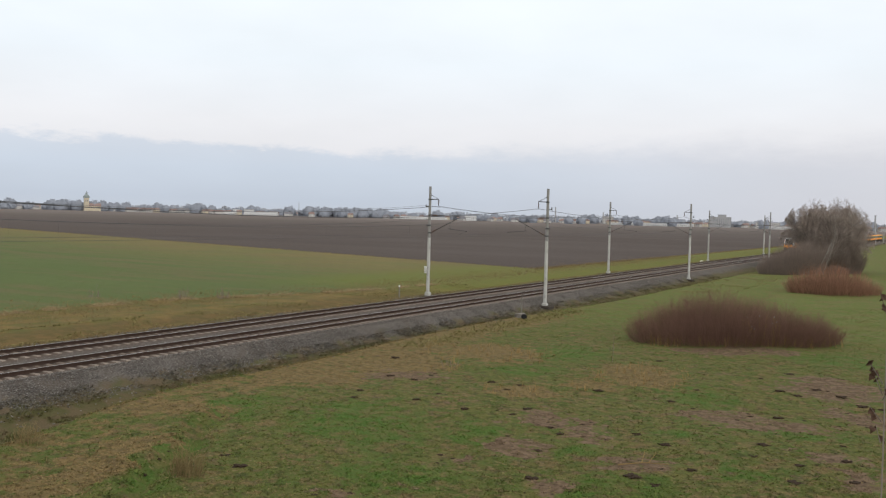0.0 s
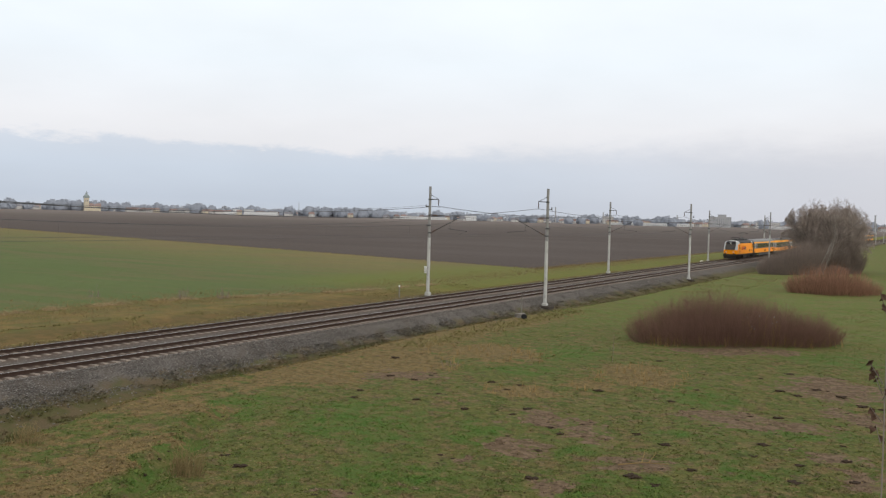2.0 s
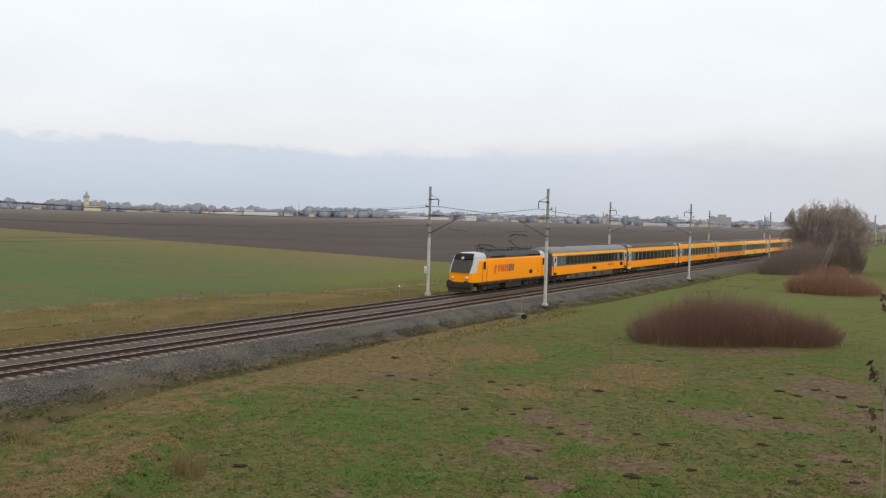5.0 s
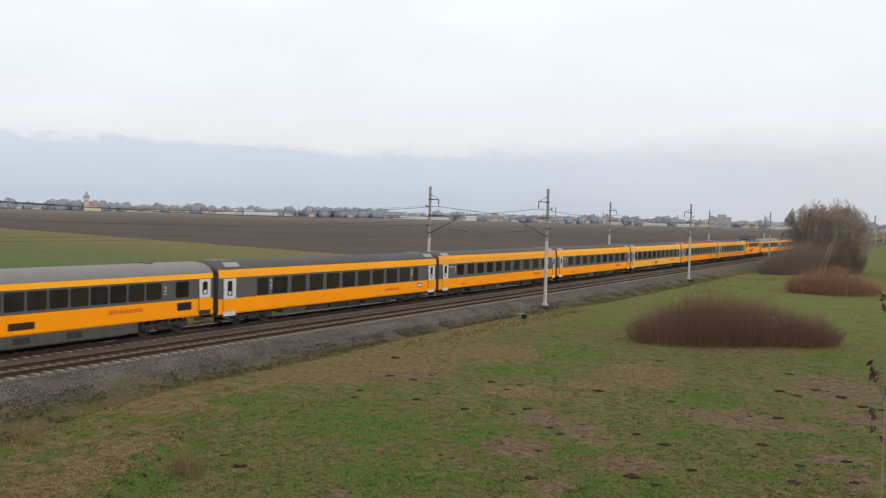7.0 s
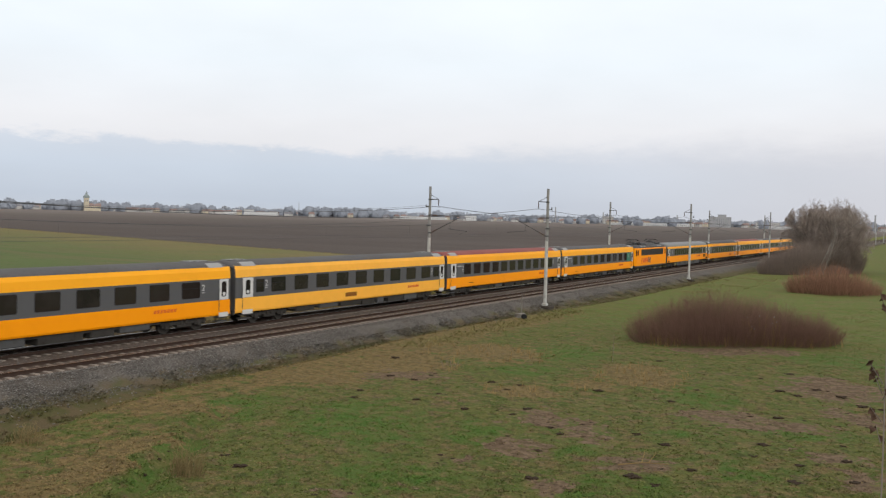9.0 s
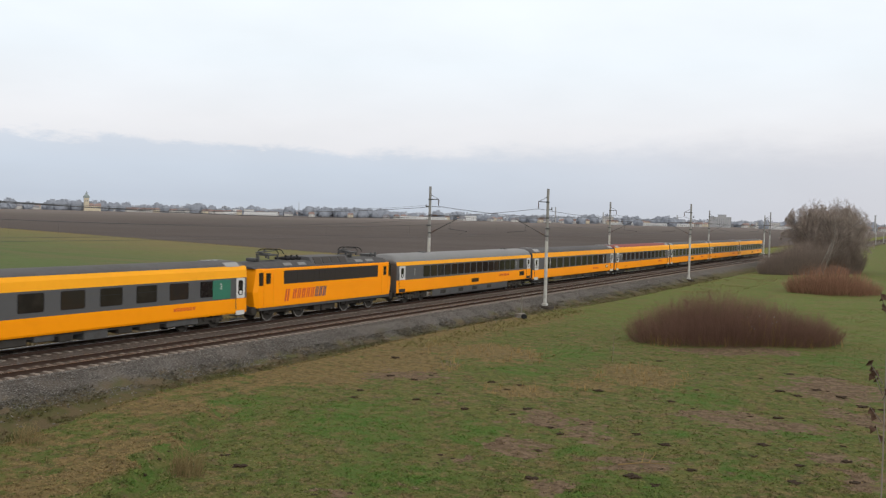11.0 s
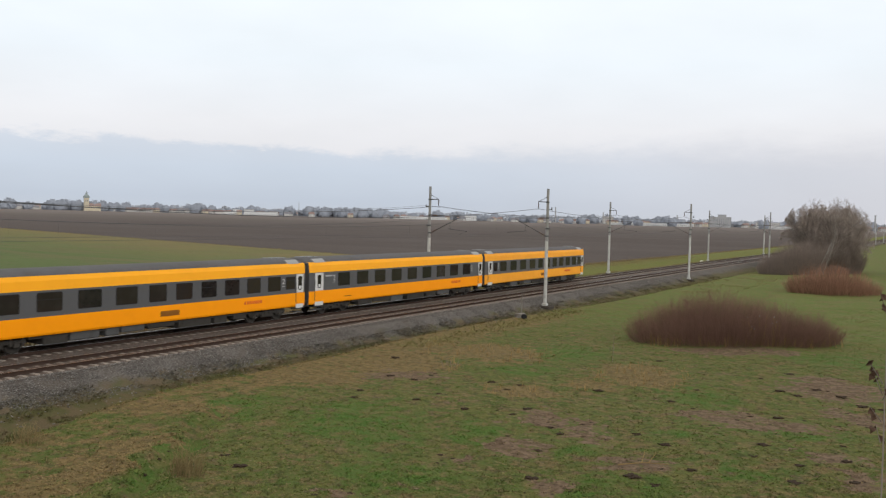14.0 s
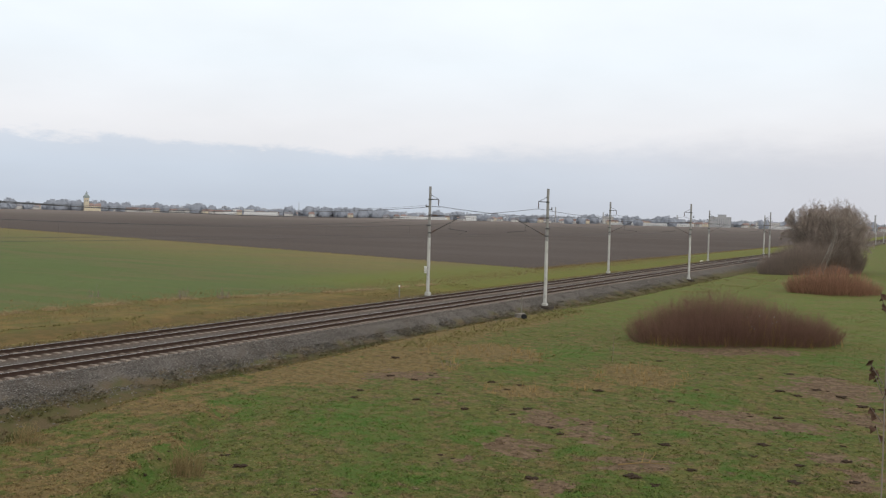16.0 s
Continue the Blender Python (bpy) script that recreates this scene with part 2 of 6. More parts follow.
def ground_material():
    b = Nodes("ground")
    geo = b.n("ShaderNodeNewGeometry")
    pos = geo.outputs["Position"]
    sep = b.n("ShaderNodeSeparateXYZ")
    b.link(pos, sep.inputs[0])
    X, Y = sep.outputs[0], sep.outputs[1]
    big, mid = b.noise(pos, 0.07, 4, 0.6), b.noise(pos, 0.33, 5, 0.6)
    fine, tiny = b.noise(pos, 2.2, 6, 0.65), b.noise(pos, 14.0, 4, 0.7)
    wob = b.math("MULTIPLY", b.math("SUBTRACT", mid, 0.5), 3.0)
    Xw, Yw = b.math("ADD", X, wob), b.math("ADD", Y, wob)
    meadow = meadow_colour(b, pos)
    # dry verge beyond the line
    dry = b.mix(b.smooth(mid, 0.38, 0.62), (0.200, 0.140, 0.050), (0.118, 0.112, 0.034))
    dry = b.mix(b.smooth(b.noise(pos, 0.8, 6, 0.7), 0.45, 0.65, 0.0, 0.7), dry, (0.105, 0.078, 0.036))
    dry = b.mix(b.smooth(fine, 0.5, 0.75), dry, (0.135, 0.088, 0.036))
    dry = b.mix(b.smooth(b.noise(pos, 0.45, 6, 0.7), 0.50, 0.64, 0.0, 0.8), dry, b.mix(fine, (0.078, 0.092, 0.026), (0.125, 0.122, 0.040)))
    bank = b.math("MULTIPLY", b.smooth(Xw, -51.5, -49.5), b.smooth(Yw, 92.0, 66.0))
    dry = b.mix(b.math("MULTIPLY", bank, 0.75), dry, b.mix(b.smooth(b.noise(pos, 1.1, 6, 0.7), 0.4, 0.62), (0.150, 0.098, 0.045), (0.098, 0.078, 0.032)))
    # young winter crop, thin and yellow towards its far edge
    rows = b.n("ShaderNodeTexWave", Scale=0.9, Distortion=1.5, Detail=2.0)
    rot = b.n("ShaderNodeMapping")
    rot.inputs["Rotation"].default_value = (0, 0, radians(-15))
    b.link(pos, rot.inputs[0])
    b.link(rot.outputs[0], rows.inputs["Vector"])
    rows.bands_direction = "Y"
    far_edge = b.math("SUBTRACT", b.math("MULTIPLY_ADD", X, -0.27, 121.8), Y)
    crop = b.mix(b.smooth(b.math("ADD", far_edge, b.math("MULTIPLY", wob, 6.0)), 10.0, 62.0), (0.190, 0.155, 0.062), (0.092, 0.134, 0.044))
    crop = b.mix(b.math("MULTIPLY", rows.outputs["Fac"], 0.18), crop, (0.10, 0.085, 0.04))
    crop = b.mix(b.smooth(b.noise(pos, 0.05, 3), 0.4, 0.7, 0.0, 0.5), crop, (0.110, 0.142, 0.050))
    drill = b.n("ShaderNodeMapping")
    drill.inputs["Rotation"].default_value = (0, 0, radians(-20))
    drill.inputs["Scale"].default_value = (0.035, 0.22, 1.0)
    b.link(pos, drill.inputs[0])
    crop = b.mix(b.smooth(b.noise(drill.outputs[0], 1.0, 7, 0.68), 0.46, 0.60, 0.0, 0.6), crop, (0.150, 0.124, 0.062))
    crop = b.mix(b.smooth(b.noise(pos, 0.7, 6, 0.7), 0.5, 0.68, 0.0, 0.4), crop, (0.070, 0.088, 0.034))
    # ploughed soil
    soil = b.mix(b.noise(pos, 0.9, 6, 0.7), (0.058, 0.046, 0.042), (0.102, 0.084, 0.077))
    soil = b.mix(b.smooth(b.noise(pos, 0.012, 3), 0.4, 0.65, 0.0, 0.5), soil, (0.095, 0.080, 0.074))
    furrow = b.n("ShaderNodeTexWave", Scale=0.35, Distortion=2.0, Detail=3.0)
    b.link(rot.outputs[0], furrow.inputs["Vector"])
    furrow.bands_direction = "Y"
    soil = b.mix(b.math("MULTIPLY", furrow.outputs["Fac"], 0.3), soil, (0.055, 0.043, 0.038))
    streak = b.n("ShaderNodeMapping")
    streak.inputs["Rotation"].default_value = (0, 0, radians(-30))
    streak.inputs["Scale"].default_value = (0.004, 0.03, 1.0)
    b.link(pos, streak.inputs[0])
    soil = b.mix(b.smooth(b.noise(streak.outputs[0], 1.0, 5, 0.6), 0.40, 0.68, 0.0, 0.3), soil, (0.120, 0.100, 0.092))
    # distance haze put into the soil colour, paler further from the eye
    soil_haze = b.smooth(b.math("SQRT", b.math("ADD", b.math("MULTIPLY", X, X), b.math("MULTIPLY", Y, Y))), 350.0, 1900.0)
    soil = b.mix(b.math("MULTIPLY", soil_haze, 0.7), soil, (0.20, 0.172, 0.160))
    col = b.mix(b.smooth(Xw, -43.0, -45.0), meadow, dry)
    strip_edge = b.math("SUBTRACT", Xw, b.smooth(Y, 55.0, 85.0, -64.0, -54.0))
    col = b.mix(b.smooth(strip_edge, 0.8, -0.8), col, crop)
    lush = b.math("MULTIPLY", b.smooth(Yw, 74.0, 92.0), b.smooth(Xw, -80.0, -66.0))
    lush = b.math("MULTIPLY", lush, b.smooth(Xw, -40.0, -46.0))
    col = b.mix(b.math("MULTIPLY", lush, 0.75), col, b.mix(mid, (0.105, 0.150, 0.030), (0.160, 0.155, 0.042)))
    isbrown = b.math("MULTIPLY", b.smooth(b.math("ADD", far_edge, b.math("MULTIPLY", wob, 0.5)), 0.5, -0.5), b.smooth(Xw, -60.0, -61.2))
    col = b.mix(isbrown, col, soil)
    col = b.mix(b.math("MULTIPLY", b.math("SUBTRACT", 1.0, isbrown), b.smooth(tiny, 0.40, 0.75, 0.0, 0.22)), col, (0.050, 0.050, 0.022))
    b.bump(b.math("ADD", fine, b.math("MULTIPLY", tiny, 0.4)), 0.6, 0.12)
    return b.done(col, 0.95)


GROUND = ground_material()


def ballast_material():
    b = Nodes("ballast_stone")
    pos = b.n("ShaderNodeNewGeometry").outputs["Position"]
    sep = b.n("ShaderNodeSeparateXYZ")
    b.link(pos, sep.inputs[0])
    vor = b.n("ShaderNodeTexVoronoi", Scale=14.0)
    b.link(pos, vor.inputs["Vector"])
    grain, big = b.noise(pos, 30.0, 3), b.noise(pos, 0.5, 4)
    col = b.mix(b.math("MULTIPLY", vor.outputs["Color"], 1.0), (0.108, 0.099, 0.092), (0.166, 0.154, 0.145))
    col = b.mix(b.smooth(vor.outputs["Distance"], 0.40, 0.8), col, (0.070, 0.062, 0.056))
    # brake dust and rust lie round the rails
    near = b.math("MINIMUM", b.math("ABSOLUTE", b.math("SUBTRACT", sep.outputs[0], -39.417)), b.math("ABSOLUTE", b.math("SUBTRACT", sep.outputs[0], -35.196)))
    dust = b.math("MULTIPLY", b.math("MULTIPLY", b.smooth(near, 2.5, 1.2), b.smooth(sep.outputs[0], -33.5, -34.1, 0.25, 1.0)), b.smooth(big, 0.2, 0.6, 0.55, 0.95))
    col = b.mix(dust, col, b.mix(grain, (0.072, 0.053, 0.043), (0.122, 0.093, 0.076)))
    col = b.mix(b.smooth(big, 0.45, 0.7, 0.0, 0.5), col, (0.080, 0.066, 0.054))
    # soil and growth creep up the foot of the slope
    foot = b.math("ADD", sep.outputs[0], b.math("MULTIPLY", b.math("SUBTRACT", b.noise(pos, 0.8, 6, 0.7), 0.5), 1.6))
    col = b.mix(b.smooth(foot, -33.0, -32.3, 0.0, 0.9), col, b.mix(b.smooth(b.noise(pos, 1.1, 5), 0.38, 0.62), (0.118, 0.090, 0.056), (0.084, 0.084, 0.034)))
    b.bump(vor.outputs["Distance"], 0.4, 0.03)
    return b.done(col, 0.95)


BALLAST = ballast_material()
STONE = surface("broken_stone", (0.160, 0.150, 0.142), 0.9, grain=12, var=0.3, island=1.1)
RUST = surface("rusty_steel", (0.052, 0.034, 0.027), 0.85, grain=9, var=0.5)
RAILTOP = surface("worn_rail_head", (0.42, 0.41, 0.40), 0.32, 1.0, grain=4, var=0.2)


def sleeper_material():
    """Concrete, browned by brake dust between and beside the rails, bare at the ends."""
    b = Nodes("concrete_sleeper")
    pos = b.n("ShaderNodeNewGeometry").outputs["Position"]
    sep = b.n("ShaderNodeSeparateXYZ")
    b.link(pos, sep.inputs[0])
    near = b.math("MINIMUM", b.math("ABSOLUTE", b.math("SUBTRACT", sep.outputs[0], -39.417)), b.math("ABSOLUTE", b.math("SUBTRACT", sep.outputs[0], -35.196)))
    tone = b.math("ADD", b.math("MULTIPLY", b.n("ShaderNodeObjectInfo").outputs["Random"], 0.4), b.math("MULTIPLY", b.noise(pos, 9.0, 4), 0.6))
    col = b.mix(tone, (0.21, 0.175, 0.15), (0.33, 0.285, 0.25))
    dust = b.math("ADD", near, b.math("MULTIPLY", b.math("SUBTRACT", b.noise(pos, 3.0, 4), 0.5), 0.5))
    return b.done(b.mix(b.smooth(dust, 1.05, 0.8, 0.1, 0.5), col, (0.105, 0.078, 0.062)), 0.9)


SLEEPER = sleeper_material()
CONCRETE = surface("weathered_concrete", (0.22, 0.205, 0.185), 0.9, grain=9, var=0.4, dirt=(0.10, 0.085, 0.07), bump=0.01)
MAST = surface("pale_painted_mast", (0.46, 0.46, 0.44), 0.6, grain=5, stain=0.9, var=0.3, dirt=(0.22, 0.21, 0.2))
# same mast, its dim look against bright sky painted into the colour
MAST_AGAINST_SKY = surface("mast_top_dimmed_against_sky", (0.25, 0.245, 0.235), 0.7, grain=5, var=0.3)
STEEL = surface("dark_galvanised_steel", (0.075, 0.075, 0.077), 0.6, 0.3, var=0.3)
CABLE = surface("dark_wire", (0.07, 0.072, 0.078), 0.7)
GLAZED = surface("brown_glazed_insulator", (0.09, 0.05, 0.035), 0.3)
SIGN = surface("white_enamel", (0.72, 0.72, 0.69), 0.5, var=0.15)
YELLOW = surface("orange_yellow_paint", (1.0, 0.335, 0.0), 0.5, spec=0.2, grain=2.5, stain=0.35, var=0.12)
AMBER = surface("amber_yellow_paint", (1.0, 0.425, 0.012), 0.5, spec=0.25, grain=2.5, stain=0.35, var=0.14)
PALEAMBER = surface("faded_amber_paint", (0.96, 0.46, 0.055), 0.5, spec=0.25, grain=2.5, stain=0.35, var=0.16)
OCHRE = surface("dull_ochre_paint", (0.90, 0.375, 0.028), 0.55, spec=0.2, grain=2.5, stain=0.35, var=0.18)
GREY = surface("anthracite_paint", (0.085, 0.085, 0.09), 0.45, grain=3, stain=0.4, var=0.2)
ROOFDARK = surface("dark_grey_roof", (0.105, 0.103, 0.108), 0.75, grain=3, stain=0.5, var=0.35, dirt=(0.09, 0.085, 0.08))
ROOFLIGHT = surface("silver_grey_roof", (0.185, 0.188, 0.195), 0.6, grain=3, stain=0.4, var=0.22)
ROOFRED = surface("faded_red_roof", (0.25, 0.085, 0.078), 0.75, grain=3, stain=0.5, var=0.3)
LOCOROOF = surface("sooty_locomotive_roof", (0.085, 0.083, 0.086), 0.75, grain=3, stain=0.5, var=0.35)
LOUVRE = surface("dark_louvre", (0.020, 0.014, 0.011), 0.5, var=0.2)
STAINED = surface("stained_dark_concrete", (0.066, 0.057, 0.048), 0.95, grain=6, var=0.5)
WHITE = surface("white_grey_paint", (0.60, 0.60, 0.60), 0.45, grain=4, var=0.15)
SILVER = surface("silver_paint", (0.48, 0.49, 0.50), 0.35, 0.15, grain=4, var=0.12)
UNDER = surface("grimy_underframe", (0.050, 0.046, 0.042), 0.8, grain=5, var=0.5, dirt=(0.03, 0.026, 0.022))
SKIRT = surface("grey_skirt", (0.070, 0.070, 0.071), 0.65, grain=4, var=0.3, dirt=(0.045, 0.040, 0.036))
BLACK = surface("black_rubber", (0.022, 0.022, 0.024), 0.8, var=0.2)
TYRE = surface("bright_wheel_rim", (0.34, 0.32, 0.30), 0.5, 0.6, var=0.3)
DECALRED = surface("red_lettering_paint", (0.62, 0.09, 0.02), 0.45, var=0.1)
DECALBLUE = surface("dark_blue_lettering_paint", (0.055, 0.05, 0.12), 0.45, var=0.1)
DECALDARK = surface("dark_brown_panel", (0.05, 0.028, 0.015), 0.6, spec=0.1, var=0.2)
VENTBROWN = surface("brown_vent_panel", (0.24, 0.095, 0.018), 0.6, spec=0.1, var=0.2)
DULLSILVER = surface("dull_silver_panel", (0.30, 0.305, 0.31), 0.6, grain=4, var=0.2)
GREENPANE = surface("green_panel", (0.03, 0.17, 0.11), 0.4, var=0.15)
LAMPGLASS = surface("lamp_lens", (0.75, 0.74, 0.68), 0.15, var=0.05)


def glass_material():
    b = Nodes("dark_window_glass")
    pos = b.n("ShaderNodeTexCoord").outputs["Object"]
    r = b.n("ShaderNodeObjectInfo").outputs["Random"]
    col = b.mix(r, (0.012, 0.012, 0.013), (0.035, 0.026, 0.02))
    col = b.mix(b.smooth(b.noise(pos, 1.3, 2), 0.4, 0.7), col, (0.028, 0.024, 0.022))
    b.bsdf.inputs["IOR"].default_value = 1.5
    return b.done(col, 0.07)


GLASS = glass_material()
# ---- building helpers ----


def part(name, bm, material, parent=None, label="", at=None):
    """Links a bmesh, or a finished mesh, as one mesh object under a thing or a part."""
    if isinstance(bm, bmesh.types.BMesh):
        me = bpy.data.meshes.new(name)
        bm.normal_update()
        bm.to_mesh(me)
        bm.free()
    else:
        me = bm
    if material is not None and not me.materials:
        for m in material if isinstance(material, (list, tuple)) else (material,):
            me.materials.append(m)
    ob = new(name, me)
    if parent is not None:
        ob.parent = parent
    if at is not None:
        ob.location = at
    if label:
        ob["label"] = label
    return ob


def empty(name):
    ob = new(name)
    ob.empty_display_size = 0.2
    return ob


def box(bm, x0, x1, y0, y1, z0, z1, mat=0, bevel=0.0):
    vs = [bm.verts.new((x, y, z)) for x in (x0, x1) for y in (y0, y1) for z in (z0, z1)]
    fs = []
    for q in ((0, 1, 3, 2), (4, 6, 7, 5), (0, 4, 5, 1), (2, 3, 7, 6), (0, 2, 6, 4), (1, 5, 7, 3)):
        f = bm.faces.new([vs[i] for i in q])
        f.material_index = mat
        fs.append(f)
    if bevel:
        es = list({e for f in fs for e in f.edges})
        bmesh.ops.bevel(bm, geom=es, offset=bevel, segments=1, affect="EDGES", profile=0.5)
    return bm


def tube(bm, a, b, r0, r1=None, n=6, mat=0, caps=True):
    """A tapered round bar from a to b."""
    a, b = Vector(a), Vector(b)
    r1 = r0 if r1 is None else r1
    d = (b - a).normalized()
    u = d.orthogonal().normalized()
    w = d.cross(u)
    ring = lambda c, r: [bm.verts.new(c + (u * math.cos(2 * math.pi * i / n) + w * math.sin(2 * math.pi * i / n)) * r) for i in range(n)]
    p, q = ring(a, r0), ring(b, r1)
    for i in range(n):
        bm.faces.new((p[i], p[(i + 1) % n], q[(i + 1) % n], q[i])).material_index = mat
    if caps:
        bm.faces.new(p[::-1]).material_index = mat
        bm.faces.new(q).material_index = mat
    return bm


def loft(bm, rings, mats=None, close=True, ends=True):
    """Skins a list of closed rings of equal length; mats(i, j) names the slot of face j between ring i and i + 1."""
    vv = [[bm.verts.new(p) for p in r] for r in rings]
    n = len(rings[0])
    for i in range(len(vv) - 1):
        for j in range(n if close else n - 1):
            k = (j + 1) % n
            f = bm.faces.new((vv[i][j], vv[i][k], vv[i + 1][k], vv[i + 1][j]))
            if mats:
                f.material_index = mats(i, j)
    if ends and close:
        bm.faces.new(vv[0][::-1])
        bm.faces.new(vv[-1])
    return vv


def plate(bm, x, y0, y1, z0, z1, thick=0.02, r=0.08, mat=0, seg=3):
    """A plate with rounded corners lying in the plane x, its face turned to +x (or -x for a negative thick)."""
    pts = []
    for cy, cz, a0 in ((y1 - r, z1 - r, 0), (y0 + r, z1 - r, 90), (y0 + r, z0 + r, 180), (y1 - r, z0 + r, 270)):
        for i in range(seg + 1):
            a = radians(a0 + 90 * i / seg)
            pts.append((cy + r * math.cos(a), cz + r * math.sin(a)))
    if thick < 0:
        pts.reverse()
    back = [bm.verts.new((x - thick, y, z)) for y, z in pts]
    front = [bm.verts.new((x, y, z)) for y, z in pts]
    bm.faces.new(front).material_index = mat
    bm.faces.new(back[::-1]).material_index = mat
    for i in range(len(pts)):
        k = (i + 1) % len(pts)
        bm.faces.new((back[i], back[k], front[k], front[i])).material_index = mat
    return bm


def B():
    return bmesh.new()


def pydata(name, verts, faces, mat, smooth=False):
    me = bpy.data.meshes.new(name)
    me.from_pydata(verts, [], faces)
    for m in mat if isinstance(mat, (list, tuple)) else (mat,):
        me.materials.append(m)
    if smooth:
        me.shade_smooth()
    me.update()
    return me


def smoothstep(a, b, v):
    t = min(1.0, max(0.0, (v - a) / (b - a)))
    return t * t * (3 - 2 * t)


# ---- ground ----
FAR_TRACK, NEAR_TRACK = -39.417, -35.196
PROFILE = [(-6000, -1.3), (-60.0, -1.28), (-51.5, -0.85), (-50.0, -0.9), (-46.6, -1.5), (-45.4, -1.4), (-43.6, -0.42), (-42.4, -0.55), (-41.5, -1.2), (-33.4, -1.35), (-32.2, -1.15), (-31.2, -1.22),
           (-30.2, -1.42), (-29.4, -1.4), (-28.3, -1.05), (-25.0, -1.1), (6000, -1.15)]


def profile(x):
    for (a, za), (b, zb) in zip(PROFILE, PROFILE[1:]):
        if x <= b:
            return za + (zb - za) * (x - a) / (b - a)
    return PROFILE[-1][1]


def bank_x(y):
    """Where the meadow breaks off to the ditch beside the ballast."""
    return -30.6 + 3.2 * smoothstep(30, 14, y) - 0.9 * smoothstep(35, 55, y) + 1.7 * smoothstep(60, 90, y)


def ground_z(x, y):
    # the ditch widens towards the viewpoint
    e = bank_x(y)
    if -31.9 < x < e:
        z = profile(-31.9 + (x + 31.9) * 3.3 / (e + 31.9))
    else:
        z = profile(x if x < e else x - e - 28.6)
    away = math.hypot(x, y)
    z += 4.2 * smoothstep(500, 2300, away)
    if -48 < x < 140 and y > 0 and away < 400:
        amp = smoothstep(-32.5, -27, x) if x > -40 else smoothstep(-42.5, -44, x)
        z += amp * (0.16 * noise.noise((x * 0.13, y * 0.13, 1.7)) + 0.06 * noise.noise((x * 0.6, y * 0.6, 4.1)) + 0.045 * noise.noise((x * 1.5, y * 1.5, 7.7)))
        # a narrow eroded runnel down the meadow, its lip raised
        v = -0.5 * x + 0.866 * y
        if 20 < v < 40:
            d = 0.866 * x + 0.5 * y + 8.75 + 0.5 * noise.noise((0, v * 0.35, 2.0))
            z += (0.16 * math.exp(-((d + 0.9) / 0.8) ** 2) - 0.30 * math.exp(-(d / 0.33) ** 2)) * smoothstep(39, 34, v)
    # bank under the viewpoint
    crest = 5.3 - 6.6 * smoothstep(0.0, 1.0, max(0.0, (y - 1.2) / 10.5, (-7.0 - y) / 10.5))
    bank = crest - 6.6 * smoothstep(-9, -21, x)
    return max(z, bank)


def steps(spans):
    out = []
    for a, b, n in spans:
        out += [a + (b - a) * i / n for i in range(n)]
    return out + [spans[-1][1]]


def build_ground():
    xs = steps([(-4600, -2000, 6), (-2000, -700, 8), (-700, -200, 10), (-200, -70, 13), (-70, -48, 16), (-48, -41, 18), (-41, -33.4, 4), (-33.4, -25, 30), (-25, 10, 105), (10, 25, 30),
                (25, 70, 20), (70, 400, 14), (400, 4600, 10)])
    ys = steps([(-4600, -400, 6), (-400, -30, 10), (-30, 0, 15), (0, 14, 18), (14, 44, 90), (44, 75, 55), (75, 140, 60), (140, 260, 40), (260, 700, 26), (700, 2400, 18), (2400, 4600, 6)])
    verts = [(x, y, ground_z(x, y)) for y in ys for x in xs]
    n = len(xs)
    faces = [(j * n + i, j * n + i + 1, (j + 1) * n + i + 1, (j + 1) * n + i) for j in range(len(ys) - 1) for i in range(n - 1)]
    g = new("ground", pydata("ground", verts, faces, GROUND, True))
    tagged(g, "green and straw-coloured meadow with ploughed and sown fields", "ground", kind="structure")


build_ground()

# ---- railway ----
Y0, Y1 = -60.0, 1400.0


def build_bed():
    ys = steps([(Y0, 10, 20), (10, 130, 240), (130, 300, 100), (300, Y1, 40)])
    sect = [(-42.5, -0.62), (-41.9, -0.3), (-41.0, -0.195), (-38.2, -0.195), (-37.3, -0.22), (-36.4, -0.195), (-33.9, -0.2), (-33.5, -0.3),
            (-33.1, -0.58), (-32.7, -0.86), (-32.3, -1.1), (-31.9, -1.3)]
    verts = []
    for y in ys:
        for i, (x, z) in enumerate(sect):
            k = 0.03 if i < 7 else 0.05
            e = 0.35 if i >= 8 else 0.1
            verts.append((x + e * noise.noise((y * 0.5, i * 3.3, 0)), y, z + k * 0.6 * noise.noise((x * 2.1, y * 1.7, 9.0))))
    n = len(sect)
    faces = [(j * n + i, j * n + i + 1, (j + 1) * n + i + 1, (j + 1) * n + i) for j in range(len(ys) - 1) for i in range(n - 1)]
    bed = new("track_bed", pydata("track_bed", verts, faces, BALLAST, True))
    tagged(bed, "grey crushed-stone ballast bed under two tracks", "ballast", kind="structure")
    return bed


def build_rails(bed):
    prof = [(-0.075, -0.172), (0.075, -0.172), (0.075, -0.158), (0.012, -0.13), (0.012, -0.045), (0.036, -0.035), (0.036, -0.004), (0.03, 0.0),
            (-0.03, 0.0), (-0.036, -0.004), (-0.036, -0.035), (-0.012, -0.045), (-0.012, -0.13), (-0.075, -0.158)]
    for c in (FAR_TRACK, NEAR_TRACK):
        for s in (-0.753, 0.753):
            bm = B()
            loft(bm, [[(c + s + x, y, z) for x, z in prof] for y in (Y0, Y1)], lambda i, j: 1 if j == 7 else 0)
            bmesh.ops.recalc_face_normals(bm, faces=bm.faces)
            part("rail", bm, (RUST, RAILTOP), bed, "rusty steel rail with a worn bright head")


